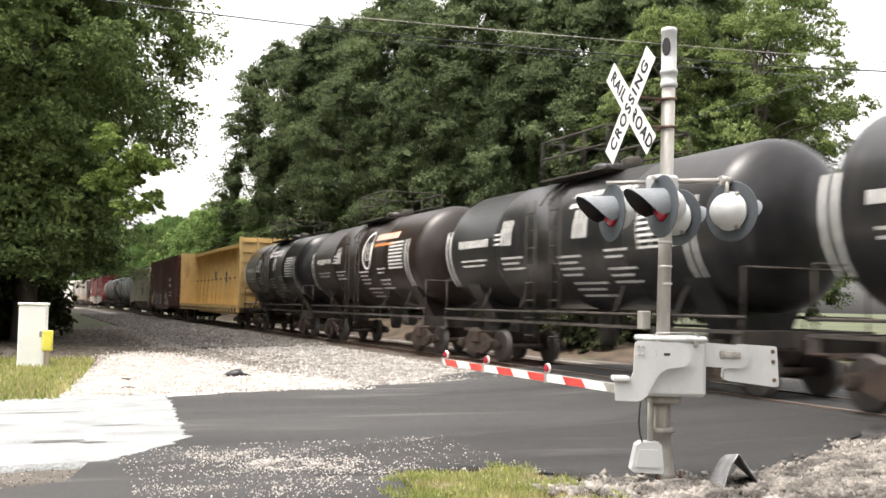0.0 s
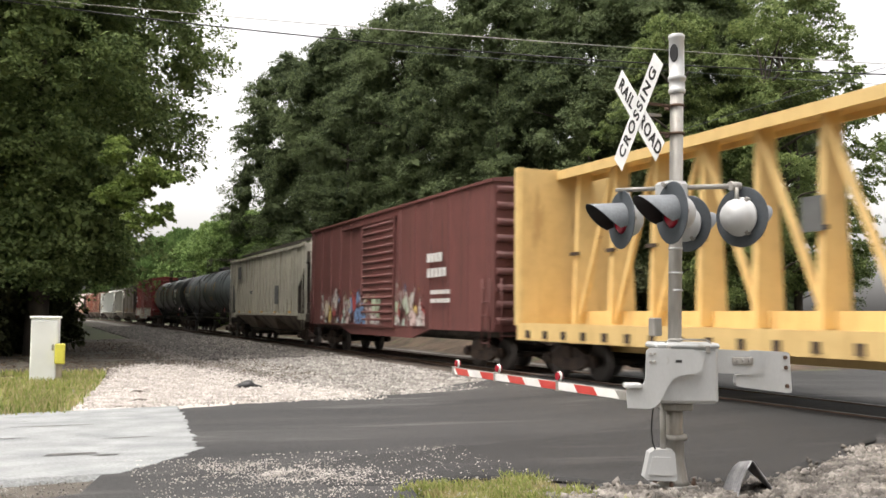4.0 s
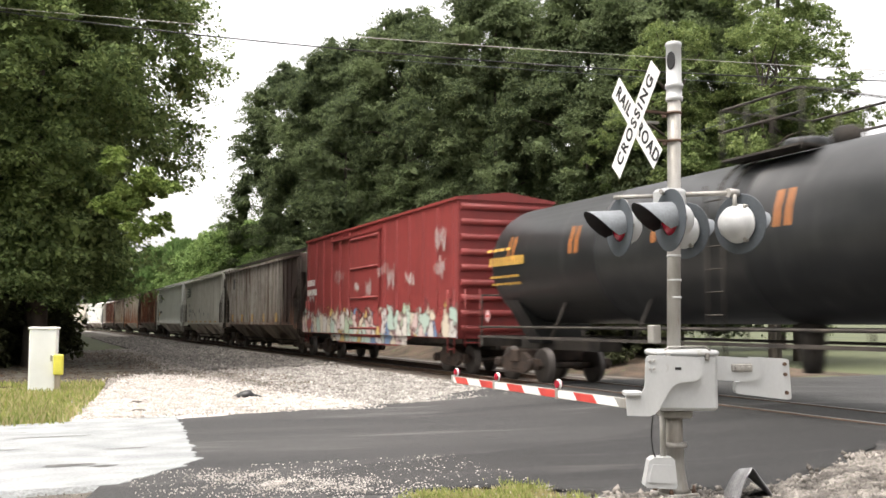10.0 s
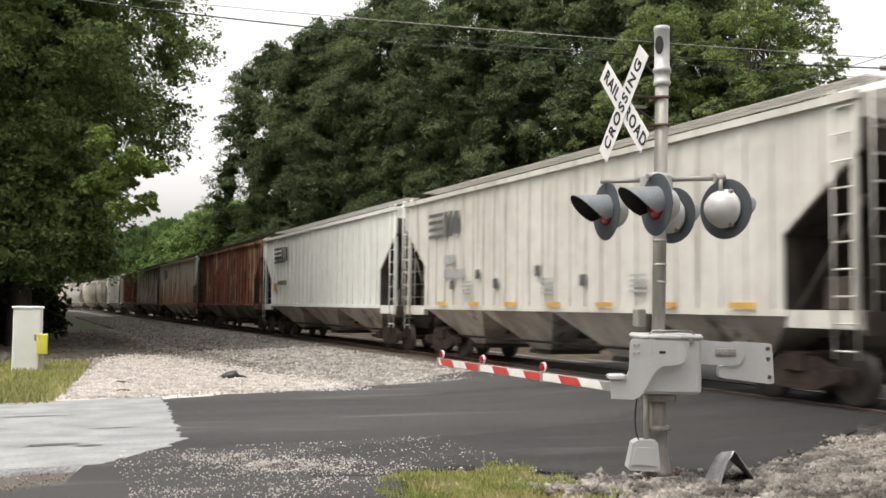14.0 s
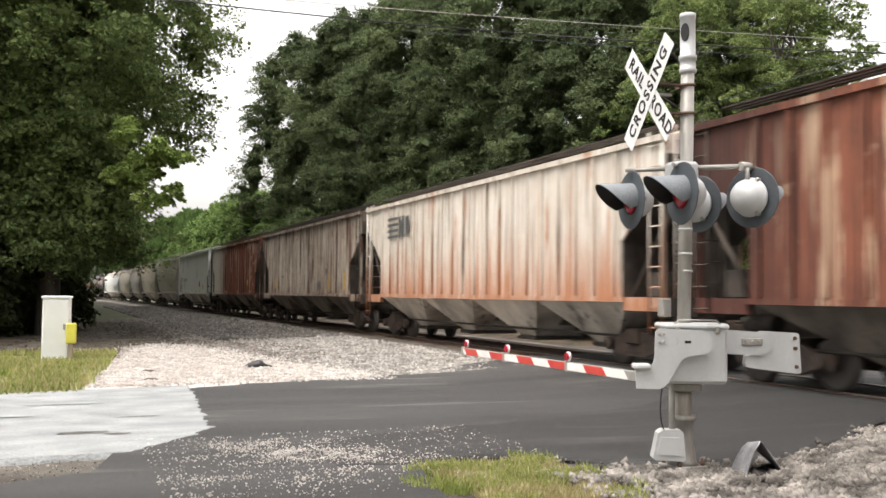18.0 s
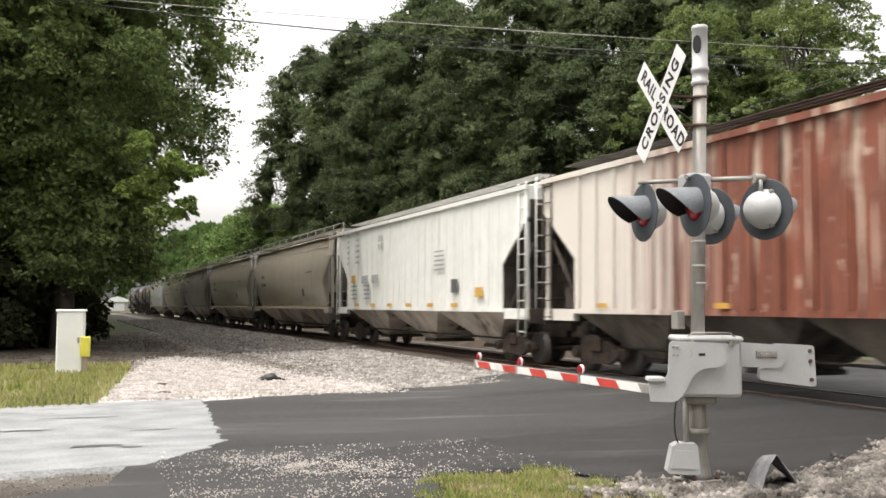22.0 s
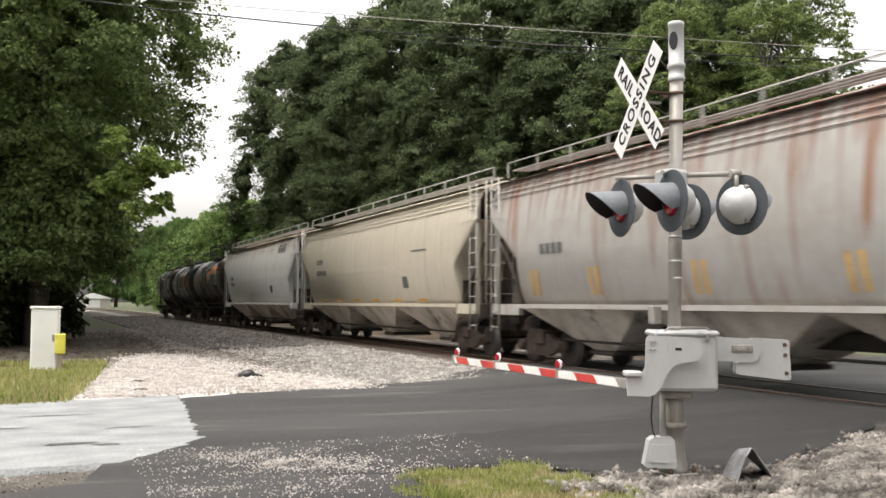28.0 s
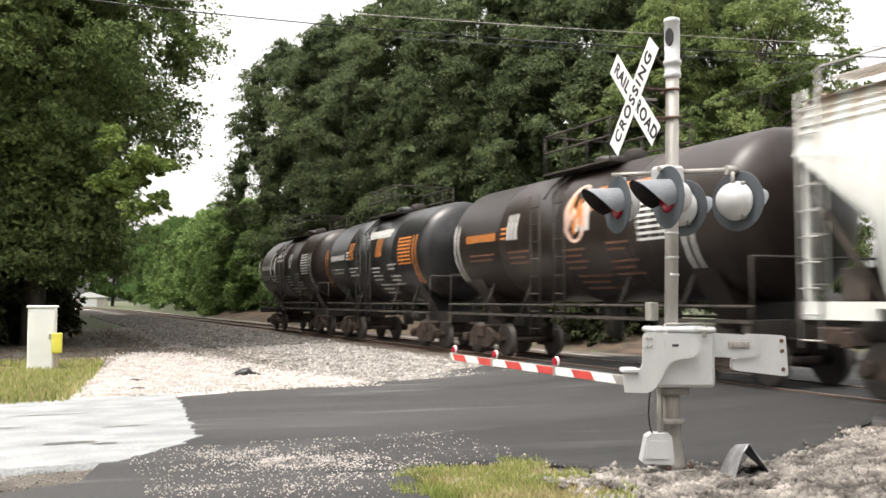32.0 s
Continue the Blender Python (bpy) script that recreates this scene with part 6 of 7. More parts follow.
def boxcar(k, paint, label, door_ribs, end_ribs=True, marks=(), roof=None, eave=4.95):
    L = GAPS[k] - GAPS[k - 1]
    car = car_base("box_car", k, label)
    half, yh, floor = L / 2 - 0.52, 1.52, 1.02
    body = part("body", Geo().cbox(-half, half, -yh, yh, floor, eave, 0.02), paint, car)
    part("roof", Geo().prism([(-yh - 0.06, eave - 0.03), (yh + 0.06, eave - 0.03), (yh + 0.06, eave + 0.05), (0, eave + 0.24), (-yh - 0.06, eave + 0.05)], -half - 0.05, half + 0.05, "x"), roof or paint, car)
    seam = Geo().prism([(-yh - 0.04, eave + 0.055), (yh + 0.04, eave + 0.055), (0, eave + 0.27)], -0.03, 0.03, "x").mesh("roof_seam", roof or paint)
    for i in range(10):
        part("roof_seam", seam, None, car, at=pose(-half + 0.5 + (2 * half - 1) * i / 9, 0, 0))
    post = Geo().prism([(-0.07, -0.045), (0.07, -0.045), (0.10, 0), (-0.10, 0)], floor + 0.02, eave - 0.12, "z").mesh("side_rib", paint)
    d0, d1 = (-1.6, 1.6)
    for y, rz in ((-yh, 0), (yh, 180)):
        n = 6
        for i in range(n):
            for a, b in ((-half + 0.35, d0 - 0.4), (d1 + 0.4, half - 0.35)):
                part("side_rib", post, None, body, at=pose(a + (b - a) * i / (n - 1), y, 0, 0, 0, rz))
    door = part("door", Geo().cbox(d0, d1, -yh - 0.09, -yh - 0.01, floor - 0.05, eave - 0.25, 0.015), paint, car)
    if door_ribs:
        for i in range(door_ribs):
            z = floor + 0.25 + (eave - floor - 0.7) * i / (door_ribs - 1)
            part("door_rib", Geo().tube((d0 + 0.06, -yh - 0.095, z), (d1 - 0.06, -yh - 0.095, z), 0.05, seg=6), paint, door)
    for z in (floor + 0.05, eave - 0.28):
        part("door_track", Geo().box(d0 - 2.6, d1 + 0.1, -yh - 0.11, -yh - 0.005, z - 0.04, z + 0.04), paint, car)
    part("side_sill", Geo().prism([(-half, floor), (-4.6, floor), (-3.2, 0.72), (3.2, 0.72), (4.6, floor), (half, floor), (half, floor + 0.06), (-half, floor + 0.06)], -yh - 0.02, -yh + 0.06, "y"), paint, car)
    for d in (1, -1):
        for i in range(9):
            z = floor + 0.28 + (eave - floor - 0.5) * i / 8
            part("end_corrugation", Geo().tube((d * half, -yh + 0.08, z), (d * half, yh - 0.08, z), 0.10, seg=8), paint, body)
        part("side_ladder", ladder(d * (half - 0.35), -yh - 0.06, 0.62, 2.4, 0.45), paint, car)
        part("end_ladder", ladder(d * (half + 0.16), -1.15, 0.8, 2.4, 0.45, along_x=False), paint, car)
    part("underframe", Geo().box(-half + 0.1, half - 0.1, -0.3, 0.3, 0.70, floor - 0.01).box(-half + 0.2, half - 0.2, -1.3, 1.3, floor - 0.14, floor - 0.01), M["underframe"], car)
    for mat, rows in marks:
        for row in rows:
            part("lettering", bars([row], -yh - 0.10), mat, car)
    add_trucks(car, k, L / 2 - 2.2)
    add_couplers(car, L)
    return car


def mural_paint(name, seed, top, cover):
    """Layers of sprayed colour: patches with dark outlines, thinning out towards an uneven upper edge."""
    m, n, l, p = nodes_of(name)
    co = n.new("ShaderNodeTexCoord")
    mp = n.new("ShaderNodeMapping")
    mp.inputs["Location"].default_value, mp.inputs["Scale"].default_value = (seed, seed * 0.7, 0.0), (1.45, 1.0, 0.95)
    l.new(co.outputs["Object"], mp.inputs[0])
    wob = n.new("ShaderNodeTexNoise")
    wob.inputs["Scale"].default_value, wob.inputs["Detail"].default_value = 2.2, 4
    l.new(mp.outputs[0], wob.inputs[0])
    wmix = n.new("ShaderNodeMix")
    wmix.data_type, wmix.blend_type = "RGBA", "ADD"
    wmix.inputs[0].default_value = 0.8
    l.new(mp.outputs[0], wmix.inputs[6])
    l.new(wob.outputs["Color"], wmix.inputs[7])
    cells = []
    for feature in ("F1", "DISTANCE_TO_EDGE"):
        vo = n.new("ShaderNodeTexVoronoi")
        vo.feature = feature
        vo.inputs["Scale"].default_value = 1.35
        l.new(wmix.outputs[2], vo.inputs["Vector"])
        cells.append(vo)
    sep = n.new("ShaderNodeSeparateColor")
    l.new(cells[0].outputs["Color"], sep.inputs[0])
    ramp = n.new("ShaderNodeValToRGB")
    ramp.color_ramp.interpolation = "CONSTANT"
    shades = ((0.50, 0.47, 0.45), (0.36, 0.46, 0.40), (0.52, 0.46, 0.36), (0.26, 0.045, 0.04), (0.50, 0.36, 0.12), (0.12, 0.20, 0.34), (0.50, 0.38, 0.36), (0.34, 0.42, 0.30), (0.55, 0.52, 0.48))
    while len(ramp.color_ramp.elements) < len(shades):
        ramp.color_ramp.elements.new(0.5)
    for i, shade in enumerate(shades):
        ramp.color_ramp.elements[i].position = i / len(shades)
        ramp.color_ramp.elements[i].color = (*shade, 1)
    l.new(sep.outputs[0], ramp.inputs[0])
    edge = n.new("ShaderNodeMapRange")
    edge.inputs[1].default_value, edge.inputs[2].default_value = 0.02, 0.06
    l.new(cells[1].outputs["Distance"], edge.inputs[0])
    line = n.new("ShaderNodeMix")
    line.data_type = "RGBA"
    line.inputs[6].default_value = (0.10, 0.045, 0.045, 1)
    l.new(edge.outputs[0], line.inputs[0])
    l.new(ramp.outputs[0], line.inputs[7])
    l.new(line.outputs[2], p.inputs["Base Color"])
    p.inputs["Roughness"].default_value = 0.6
    spread = n.new("ShaderNodeTexNoise")
    spread.inputs["Scale"].default_value, spread.inputs["Detail"].default_value, spread.inputs["Roughness"].default_value = 1.9, 7, 0.65
    l.new(mp.outputs[0], spread.inputs[0])
    xyz = n.new("ShaderNodeSeparateXYZ")
    l.new(co.outputs["Object"], xyz.inputs[0])
    fall = n.new("ShaderNodeMapRange")
    fall.inputs[1].default_value, fall.inputs[2].default_value = top - 0.9, top
    fall.inputs[3].default_value, fall.inputs[4].default_value = cover, -0.25
    l.new(xyz.outputs[2], fall.inputs[0])
    both = n.new("ShaderNodeMath")
    l.new(spread.outputs[0], both.inputs[0])
    l.new(fall.outputs[0], both.inputs[1])
    cut = n.new("ShaderNodeMapRange")
    cut.inputs[1].default_value, cut.inputs[2].default_value = 0.50, 0.56
    l.new(both.outputs[0], cut.inputs[0])
    bare = n.new("ShaderNodeBsdfTransparent")
    ms = n.new("ShaderNodeMixShader")
    l.new(cut.outputs[0], ms.inputs[0])
    l.new(bare.outputs[0], ms.inputs[1])
    l.new(p.outputs[0], ms.inputs[2])
    l.new(ms.outputs[0], n["Material Output"].inputs[0])
    return m


def mural(car, x0, x1, z0, z1, mat, y):
    """A thin coat of sprayed paint over part of a car's side."""
    part("sprayed_mural", Geo().box(x0, x1, y - 0.002, y, z0, z1), mat, car, "faded colourful sprayed lettering")


def scribble(car, x0, z0, w, h, turns, seed, mat, y=-1.63, thick=0.035):
    """A thin sprayed tag: one looping line."""
    r = random.Random(seed)
    pts = [(x0 + w * i / turns + r.uniform(-0.4, 0.4) * w / turns, z0 + h * (r.uniform(0.6, 1) if i % 2 else r.uniform(0, 0.4))) for i in range(turns + 1)]
    v, f = [], []
    for i, (px, pz) in enumerate(pts):
        v += [(px - thick * 0.6, y, pz - thick), (px + thick * 0.6, y, pz + thick)]
    for i in range(len(pts) - 1):
        f.append((2 * i, 2 * i + 1, 2 * i + 3, 2 * i + 2))
    part("sprayed_tag", Geo().add(v, f), mat, car)


def centerbeam(k, paint, label):
    L = GAPS[k] - GAPS[k - 1]
    car = car_base("centerbeam_flat_car", k, label)
    half, yh = L / 2 - 0.75, 1.45
    deck = 1.22
    part("deck", Geo().box(-half, half, -yh, yh, deck - 0.10, deck).box(-half, half, -0.35, 0.35, 0.66, deck - 0.1), paint, car)
    for y in (-yh, yh):
        part("side_sill", Geo().box(-half, half, y - 0.05, y + 0.05, deck - 0.36, deck + 0.05), paint, car)
    top = 5.05
    part("top_chord", Geo().box(-half, half, -0.40, 0.40, top - 0.10, top), paint, car)
    for y in (-0.43, 0.43):
        part("chord_flange", Geo().box(-half, half, y - 0.03, y + 0.03, top - 0.22, top + 0.003), paint, car)
    beam = part("centre_beam", Geo().box(-half, half, -0.05, 0.05, deck, deck + 0.35), paint, car)
    count = 13
    foot, head = deck + 0.05, top - 0.1
    post = Geo().prism([(-0.34, foot), (0.34, foot), (0.17, head), (-0.17, head)], -0.075, 0.075, "x").mesh("post", paint)
    clip = Geo().box(-0.17, 0.17, -0.33, -0.255, 2.92, 3.0).mesh("bracket", M["truck_iron"])
    step = (2 * half - 1.4) / count
    for i in range(count + 1):
        x = -half + 0.7 + step * i
        p1 = part("post", post, None, beam, at=pose(x, 0, 0))
        part("bracket", clip, None, p1)
        if i < count:
            up = (head - 0.1, foot + 0.2) if x > -half * 0.55 else (foot + 0.2, head - 0.1)
            part("diagonal", Geo().prism([(x + 0.05, up[0] - 0.18), (x + 0.05, up[0] + 0.12), (x + step - 0.05, up[1] + 0.18), (x + step - 0.05, up[1] - 0.12)], -0.20, -0.10, "y"), paint, beam)
    for x, z, w, h in ((-half * 0.25, 2.9, 0.5, 0.6), (half * 0.1, 2.7, 0.45, 0.7)):
        part("placard", Geo().box(x, x + w, -0.34, -0.325, z, z + h), M["mark_grey"], beam)
    for d in (1, -1):
        x = d * (half - 0.08)
        bulk = part("bulkhead", Geo().box(x - 0.06, x + 0.06, -yh, yh, deck, top + 0.02), paint, car)
        for i in range(7):
            z = deck + 0.25 + (top - deck - 0.45) * i / 6
            part("bulkhead_rib", Geo().box(min(x, x + d * 0.18), max(x, x + d * 0.18), -yh + 0.03, yh - 0.03, z - 0.05, z + 0.05), paint, bulk)
        for y in (-yh + 0.03, -0.45, 0.45, yh - 0.03):
            part("bulkhead_post", Geo().box(min(x, x + d * 0.24), max(x, x + d * 0.24), y - 0.07, y + 0.07, deck, top + 0.05), paint, bulk)
    for i in range(26):
        x = -half + 0.6 + (2 * half - 1.2) * i / 25
        part("winch", Geo().box(x - 0.07, x + 0.07, -yh - 0.10, -yh - 0.05, deck - 0.30, deck - 0.12), M["truck_iron"], car)
    add_trucks(car, k, L / 2 - 2.4)
    add_couplers(car, L)
    return car


def build_train():
    white = (0.58, 0.58, 0.55)
    P = {
        "black": car_paint("black_paint", (0.012, 0.012, 0.013), (0.035, 0.033, 0.032), (0.06, 0.045, 0.035), 0.2, 0.0, 0.30, gloss=0.06),
        "brownblack": car_paint("brown_black_paint", (0.016, 0.011, 0.009), (0.030, 0.021, 0.018), (0.05, 0.033, 0.026), 0.25, 0.02, 0.36, gloss=0.05),
        "greytank": car_paint("grey_tank_paint", (0.155, 0.178, 0.186), (0.130, 0.150, 0.157), (0.09, 0.098, 0.102), 0.12, -0.08, 0.5, 0.95, gloss=0.02, high=(4.3, 3.5, (0.005, 0.005, 0.006)), low=(1.2, 2.5, (0.04, 0.042, 0.044)), ends=(-8.6, -6.4, (0.030, 0.033, 0.036))),
        "darktank": car_paint("dark_tank_paint", (0.013, 0.014, 0.015), (0.035, 0.035, 0.035), (0.05, 0.048, 0.045), 0.2, -0.02, 0.38, gloss=0.06),
        "yellow": car_paint("yellow_paint", (0.66, 0.47, 0.20), (0.46, 0.30, 0.12), (0.17, 0.09, 0.04), 0.2, -0.02, 0.6),
        "maroon": car_paint("maroon_paint", (0.15, 0.050, 0.045), (0.085, 0.034, 0.030), (0.22, 0.10, 0.075), 0.25, 0.0, 0.6, panels=0.4),
        "red": car_paint("red_paint", (0.225, 0.030, 0.028), (0.155, 0.026, 0.025), (0.26, 0.075, 0.06), 0.22, -0.03, 0.6),
        "oldwhite": car_paint("old_white_paint", (0.54, 0.525, 0.44), (0.31, 0.285, 0.23), (0.20, 0.16, 0.11), 0.32, 0.0, 0.65, panels=0.3),
        "streakgrey": car_paint("streaked_grey_paint", (0.52, 0.50, 0.46), (0.15, 0.115, 0.09), (0.24, 0.15, 0.09), 0.36, 0.0, 0.65, 3.0, panels=0.3, zone=0.25, ends=(6.4, 4.6, (0.030, 0.016, 0.013)), low=(0.7, 1.9, (0.18, 0.09, 0.055)), high=(5.6, 4.0, (0.15, 0.11, 0.09))),
        "white": car_paint("dull_white_paint", (0.67, 0.66, 0.615), (0.42, 0.40, 0.355), (0.22, 0.20, 0.17), 0.25, -0.02, 0.6, panels=0.35),
        "brightwhite": car_paint("bright_white_paint", (0.78, 0.795, 0.76), (0.60, 0.61, 0.57), (0.32, 0.28, 0.23), 0.2, -0.05, 0.55, panels=0.2),
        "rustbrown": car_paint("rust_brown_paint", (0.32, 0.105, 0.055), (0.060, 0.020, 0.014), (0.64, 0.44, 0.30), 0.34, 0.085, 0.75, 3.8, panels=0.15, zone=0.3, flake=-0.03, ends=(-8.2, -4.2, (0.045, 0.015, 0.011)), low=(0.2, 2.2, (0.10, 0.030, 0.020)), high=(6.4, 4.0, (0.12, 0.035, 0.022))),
        "rustorange": car_paint("rust_orange_paint", (0.70, 0.66, 0.60), (0.50, 0.41, 0.32), (0.40, 0.17, 0.075), 0.22, 0.03, 0.7, 3.8, panels=0.1, zone=0.1, flake=-0.05, low=(1.0, 3.2, (0.40, 0.17, 0.085)), high=(6.4, 4.2, (0.20, 0.08, 0.05))),
        "rustwhite": car_paint("rust_white_paint", (0.58, 0.53, 0.455), (0.27, 0.20, 0.15), (0.13, 0.060, 0.044), 0.34, 0.075, 0.7, 3.4, panels=0.1, zone=0.2, flake=-0.02, high=(5.6, 3.2, (0.060, 0.036, 0.028)), low=(0.2, 2.0, (0.15, 0.065, 0.040))),
        "rustred": car_paint("rust_red_paint", (0.26, 0.085, 0.050), (0.10, 0.034, 0.023), (0.60, 0.47, 0.37), 0.30, 0.07, 0.7, 3.8, panels=0.15, zone=0.2, flake=-0.02, ends=(-6.0, -1.6, (0.66, 0.62, 0.56))),
        "tan": car_paint("tan_paint", (0.48, 0.44, 0.36), (0.385, 0.345, 0.28), (0.27, 0.19, 0.12), 0.22, -0.03, 0.5, zone=0.35),
        "greyrust": car_paint("grey_rust_paint", (0.37, 0.365, 0.345), (0.28, 0.23, 0.20), (0.25, 0.125, 0.07), 0.3, 0.0, 0.55, 1.8, high=(5.2, 3.6, (0.17, 0.085, 0.065)), ends=(9.5, 5.0, (0.20, 0.12, 0.10))),
        "tankwhite": car_paint("clean_white_paint", (0.66, 0.68, 0.655), (0.54, 0.53, 0.48), (0.40, 0.29, 0.18), 0.2, -0.03, 0.5, 1.6, high=(5.2, 4.0, (0.42, 0.27, 0.16))),
    }
    W, Y, G, O, R = M["mark_white"], M["mark_yellow"], M["mark_grey"], M["mark_orange"], M["mark_red"]

    def tank_marks(L, mat=W, first=None):
        """Lettering as on most of the tank cars: stripes over both ends, number, test tables, notices."""
        h = L / 2 - 1.0
        rows = []
        for x in (-h * 0.99, h * 0.80):
            rows += [(x, 2.0, 0.075, 1.5), (x + 0.24, 2.0, 0.075, 1.5)]
        for x in (-h * 0.42, h * 0.16):
            rows += [(x + q, 2.95, 0.095, 0.62) for q in (0.0, 0.20, 0.40)]
        number = words_as_bars(-h * 0.84, 2.98, 9, 0.12, 0.20, 0.65) + [(-h * 0.48, 2.98, 0.28, 0.05), (-h * 0.48, 3.10, 0.28, 0.05), (-h * 0.48, 3.22, 0.28, 0.05)]
        txt = []
        for x, z, lines, words, w in ((-0.82, 2.62, 2, 9, 0.13), (-0.42, 2.62, 3, 5, 0.17), (0.04, 2.55, 4, 5, 0.15), (0.08, 1.98, 3, 6, 0.17), (0.36, 2.62, 2, 4, 0.16), (0.36, 2.25, 3, 5, 0.15)):
            for i in range(lines):
                txt += words_as_bars(h * x, z - 0.13 * i, words - (i % 2), w, 0.05, 0.3)
        table = [(h * 0.56, 2.62 + 0.115 * i, h * 0.20, 0.05) for i in range(8)] + [(h * 0.56 + q * h * 0.066, 2.62, 0.03, 0.85) for q in (0, 1, 2, 3)]
        return [(first or mat, number), (M["mark_brown"] if first is O else first or mat, txt), (mat, rows + table)]

    tank(0, P["black"], "glossy black tank car with white lettering", marks=tank_marks(13.7))
    tank(1, P["black"], "glossy black tank car with white lettering", marks=tank_marks(13.7) + [(W, words_as_bars(0.6, 3.62, 9, 0.17, 0.34, 0.55))])
    tank(2, P["brownblack"], "brown-black tank car with white and orange logo", marks=tank_marks(13.7) + [(O, words_as_bars(1.75, 3.40, 8, 0.22, 0.42, 0.2)), (M["mark_pale"], words_as_bars(1.75, 3.60, 8, 0.22, 0.20, 0.2))])
    emblem(CARS[2], 1.1, 3.3, 0.52, 0.66, W, label="white round emblem")
    for dx in (-0.24, 0.0, 0.24):
        emblem(CARS[2], 1.1 + dx, 3.3, 0.07, 0.42, P["brownblack"], lift=0.016)
    tank(3, P["black"], "black tank car with white lettering", marks=tank_marks(13.5) + [(W, words_as_bars(-0.2, 3.62, 10, 0.14, 0.30, 0.6))])
    centerbeam(4, P["yellow"], "empty yellow centerbeam lumber flat car")
    boxcar(5, P["maroon"], "dark maroon box car with corrugated door and graffiti", 14,
           marks=[(W, words_as_bars(4.6, 3.0, 4, 0.22, 0.26) + words_as_bars(4.6, 2.55, 5, 0.22, 0.26) + words_as_bars(4.9, 2.05, 6, 0.18, 0.12) + words_as_bars(4.9, 1.8, 6, 0.18, 0.12))])
    paints = mural_paint("maroon_car_mural", 8.0, 2.9, 0.02)
    mural(CARS[5], -7.0, 0.4, 1.1, 2.9, paints, -1.640)
    mural(CARS[5], 1.8, 4.4, 1.1, 2.9, paints, -1.600)
    for i, (x, z, w, h) in enumerate(((-6.0, 1.5, 1.6, 0.7), (2.2, 1.5, 1.4, 0.9), (-3.8, 1.5, 1.0, 0.6))):
        scribble(CARS[5], x, z, w, h, 9, 20 + i, M["spray_white"], -1.645)
    hopper(6, P["oldwhite"], "ribbed", "grimy off-white ribbed covered hopper car", marks=[(G, [(-6.3, 3.4, 0.9, 0.7), (3.2, 1.9, 0.8, 0.9)] + words_as_bars(-2.8, 2.5, 4, 0.09, 0.16, 0.9)), (Y, [(x, 1.46, 0.5, 0.10) for x in (-6, -3, 0, 3, 6)])])
    tank(7, P["greytank"], "grey tank car with black spilled streaks", r=1.5, zc=2.95, long_car=True, marks=[(Y, [(x, 2.9, 0.11, 0.6) for a in (-9.4, -6.6, -3.6, 0.9, 4.6) for x in (a, a + 0.27)]), (W, words_as_bars(-8.7, 2.7, 10, 0.13, 0.26, 0.75) + words_as_bars(-8.2, 2.45, 9, 0.10, 0.06, 0.8)), (Y, words_as_bars(3.0, 2.45, 5, 0.12, 0.06) + words_as_bars(3.0, 2.33, 5, 0.12, 0.05))])
    tank(8, P["darktank"], "long dark grey tank car with orange stripes", r=1.5, zc=2.95, long_car=True, marks=[(O, [(x, 3.0, 0.075, 0.6) for a in (-8.6, -5.6, -2.5, 0.8, 4.6, 7.6) for x in (a, a + 0.25)]), (Y, words_as_bars(-9.6, 2.9, 10, 0.12, 0.22, 0.6) + words_as_bars(-9.6, 2.6, 7, 0.17, 0.06) + words_as_bars(-9.6, 2.42, 7, 0.17, 0.06) + words_as_bars(-9.8, 3.28, 4, 0.26, 0.07)), (W, [(6.0, 2.75 + 0.12 * i, 1.1, 0.07) for i in range(6)] + [(5.6, 2.2, 0.7, 0.3)])])
    red = boxcar(9, P["red"], "bright red box car with colourful graffiti along its base", 4, marks=[(W, words_as_bars(-7.6, 3.0, 4, 0.22, 0.25) + words_as_bars(-7.6, 2.6, 5, 0.22, 0.25))])
    paints = mural_paint("red_car_mural", 3.0, 2.45, 0.16)
    mural(red, -8.3, 8.3, 1.06, 2.5, paints, -1.637)
    mural(red, -4.2, 4.2, 0.76, 1.056, paints, -1.548)
    for i, (x, z, w, h) in enumerate(((1.5, 2.9, 1.7, 0.5), (-3.6, 2.95, 1.9, 0.5), (6.6, 2.7, 1.2, 0.6), (6.7, 3.5, 1.1, 0.7), (-7.4, 2.3, 1.3, 0.4), (4.2, 2.6, 1.2, 0.4), (-1.0, 2.5, 0.8, 0.4), (2.6, 2.5, 0.9, 0.8), (0.3, 2.3, 0.9, 0.6))):
        scribble(red, x, z, w * 0.7, h * 1.2, 13, i, M["spray_white"], -1.632, 0.022)
    ns_y = [(x, 1.50, 0.12, 0.42) for a in (-6.6, -3.8, -1.0, 1.8, 4.6) for x in (a, a + 0.24)]
    hopper(10, P["streakgrey"], "ribbed", "streaked grey ribbed covered hopper car", marks=[(G, [(-6.4, 3.4, 0.6, 0.6)]), (Y, ns_y)])

    def stripes_logo(x, z, w=1.0):
        return [(x, z + 0.20 * i, w, 0.10) for i in range(4)] + [(x + w + 0.08, z, 0.22, 0.7), (x + w + 0.42, z, 0.2, 0.7), (x + w + 0.74, z + 0.05, 0.3, 0.62)]
    spots = [(x, 1.9 + 0.25 * (i % 2), 0.24, 0.24) for i, x in enumerate((-5.2, -3.6, -2.6, -0.5, 1.4))]
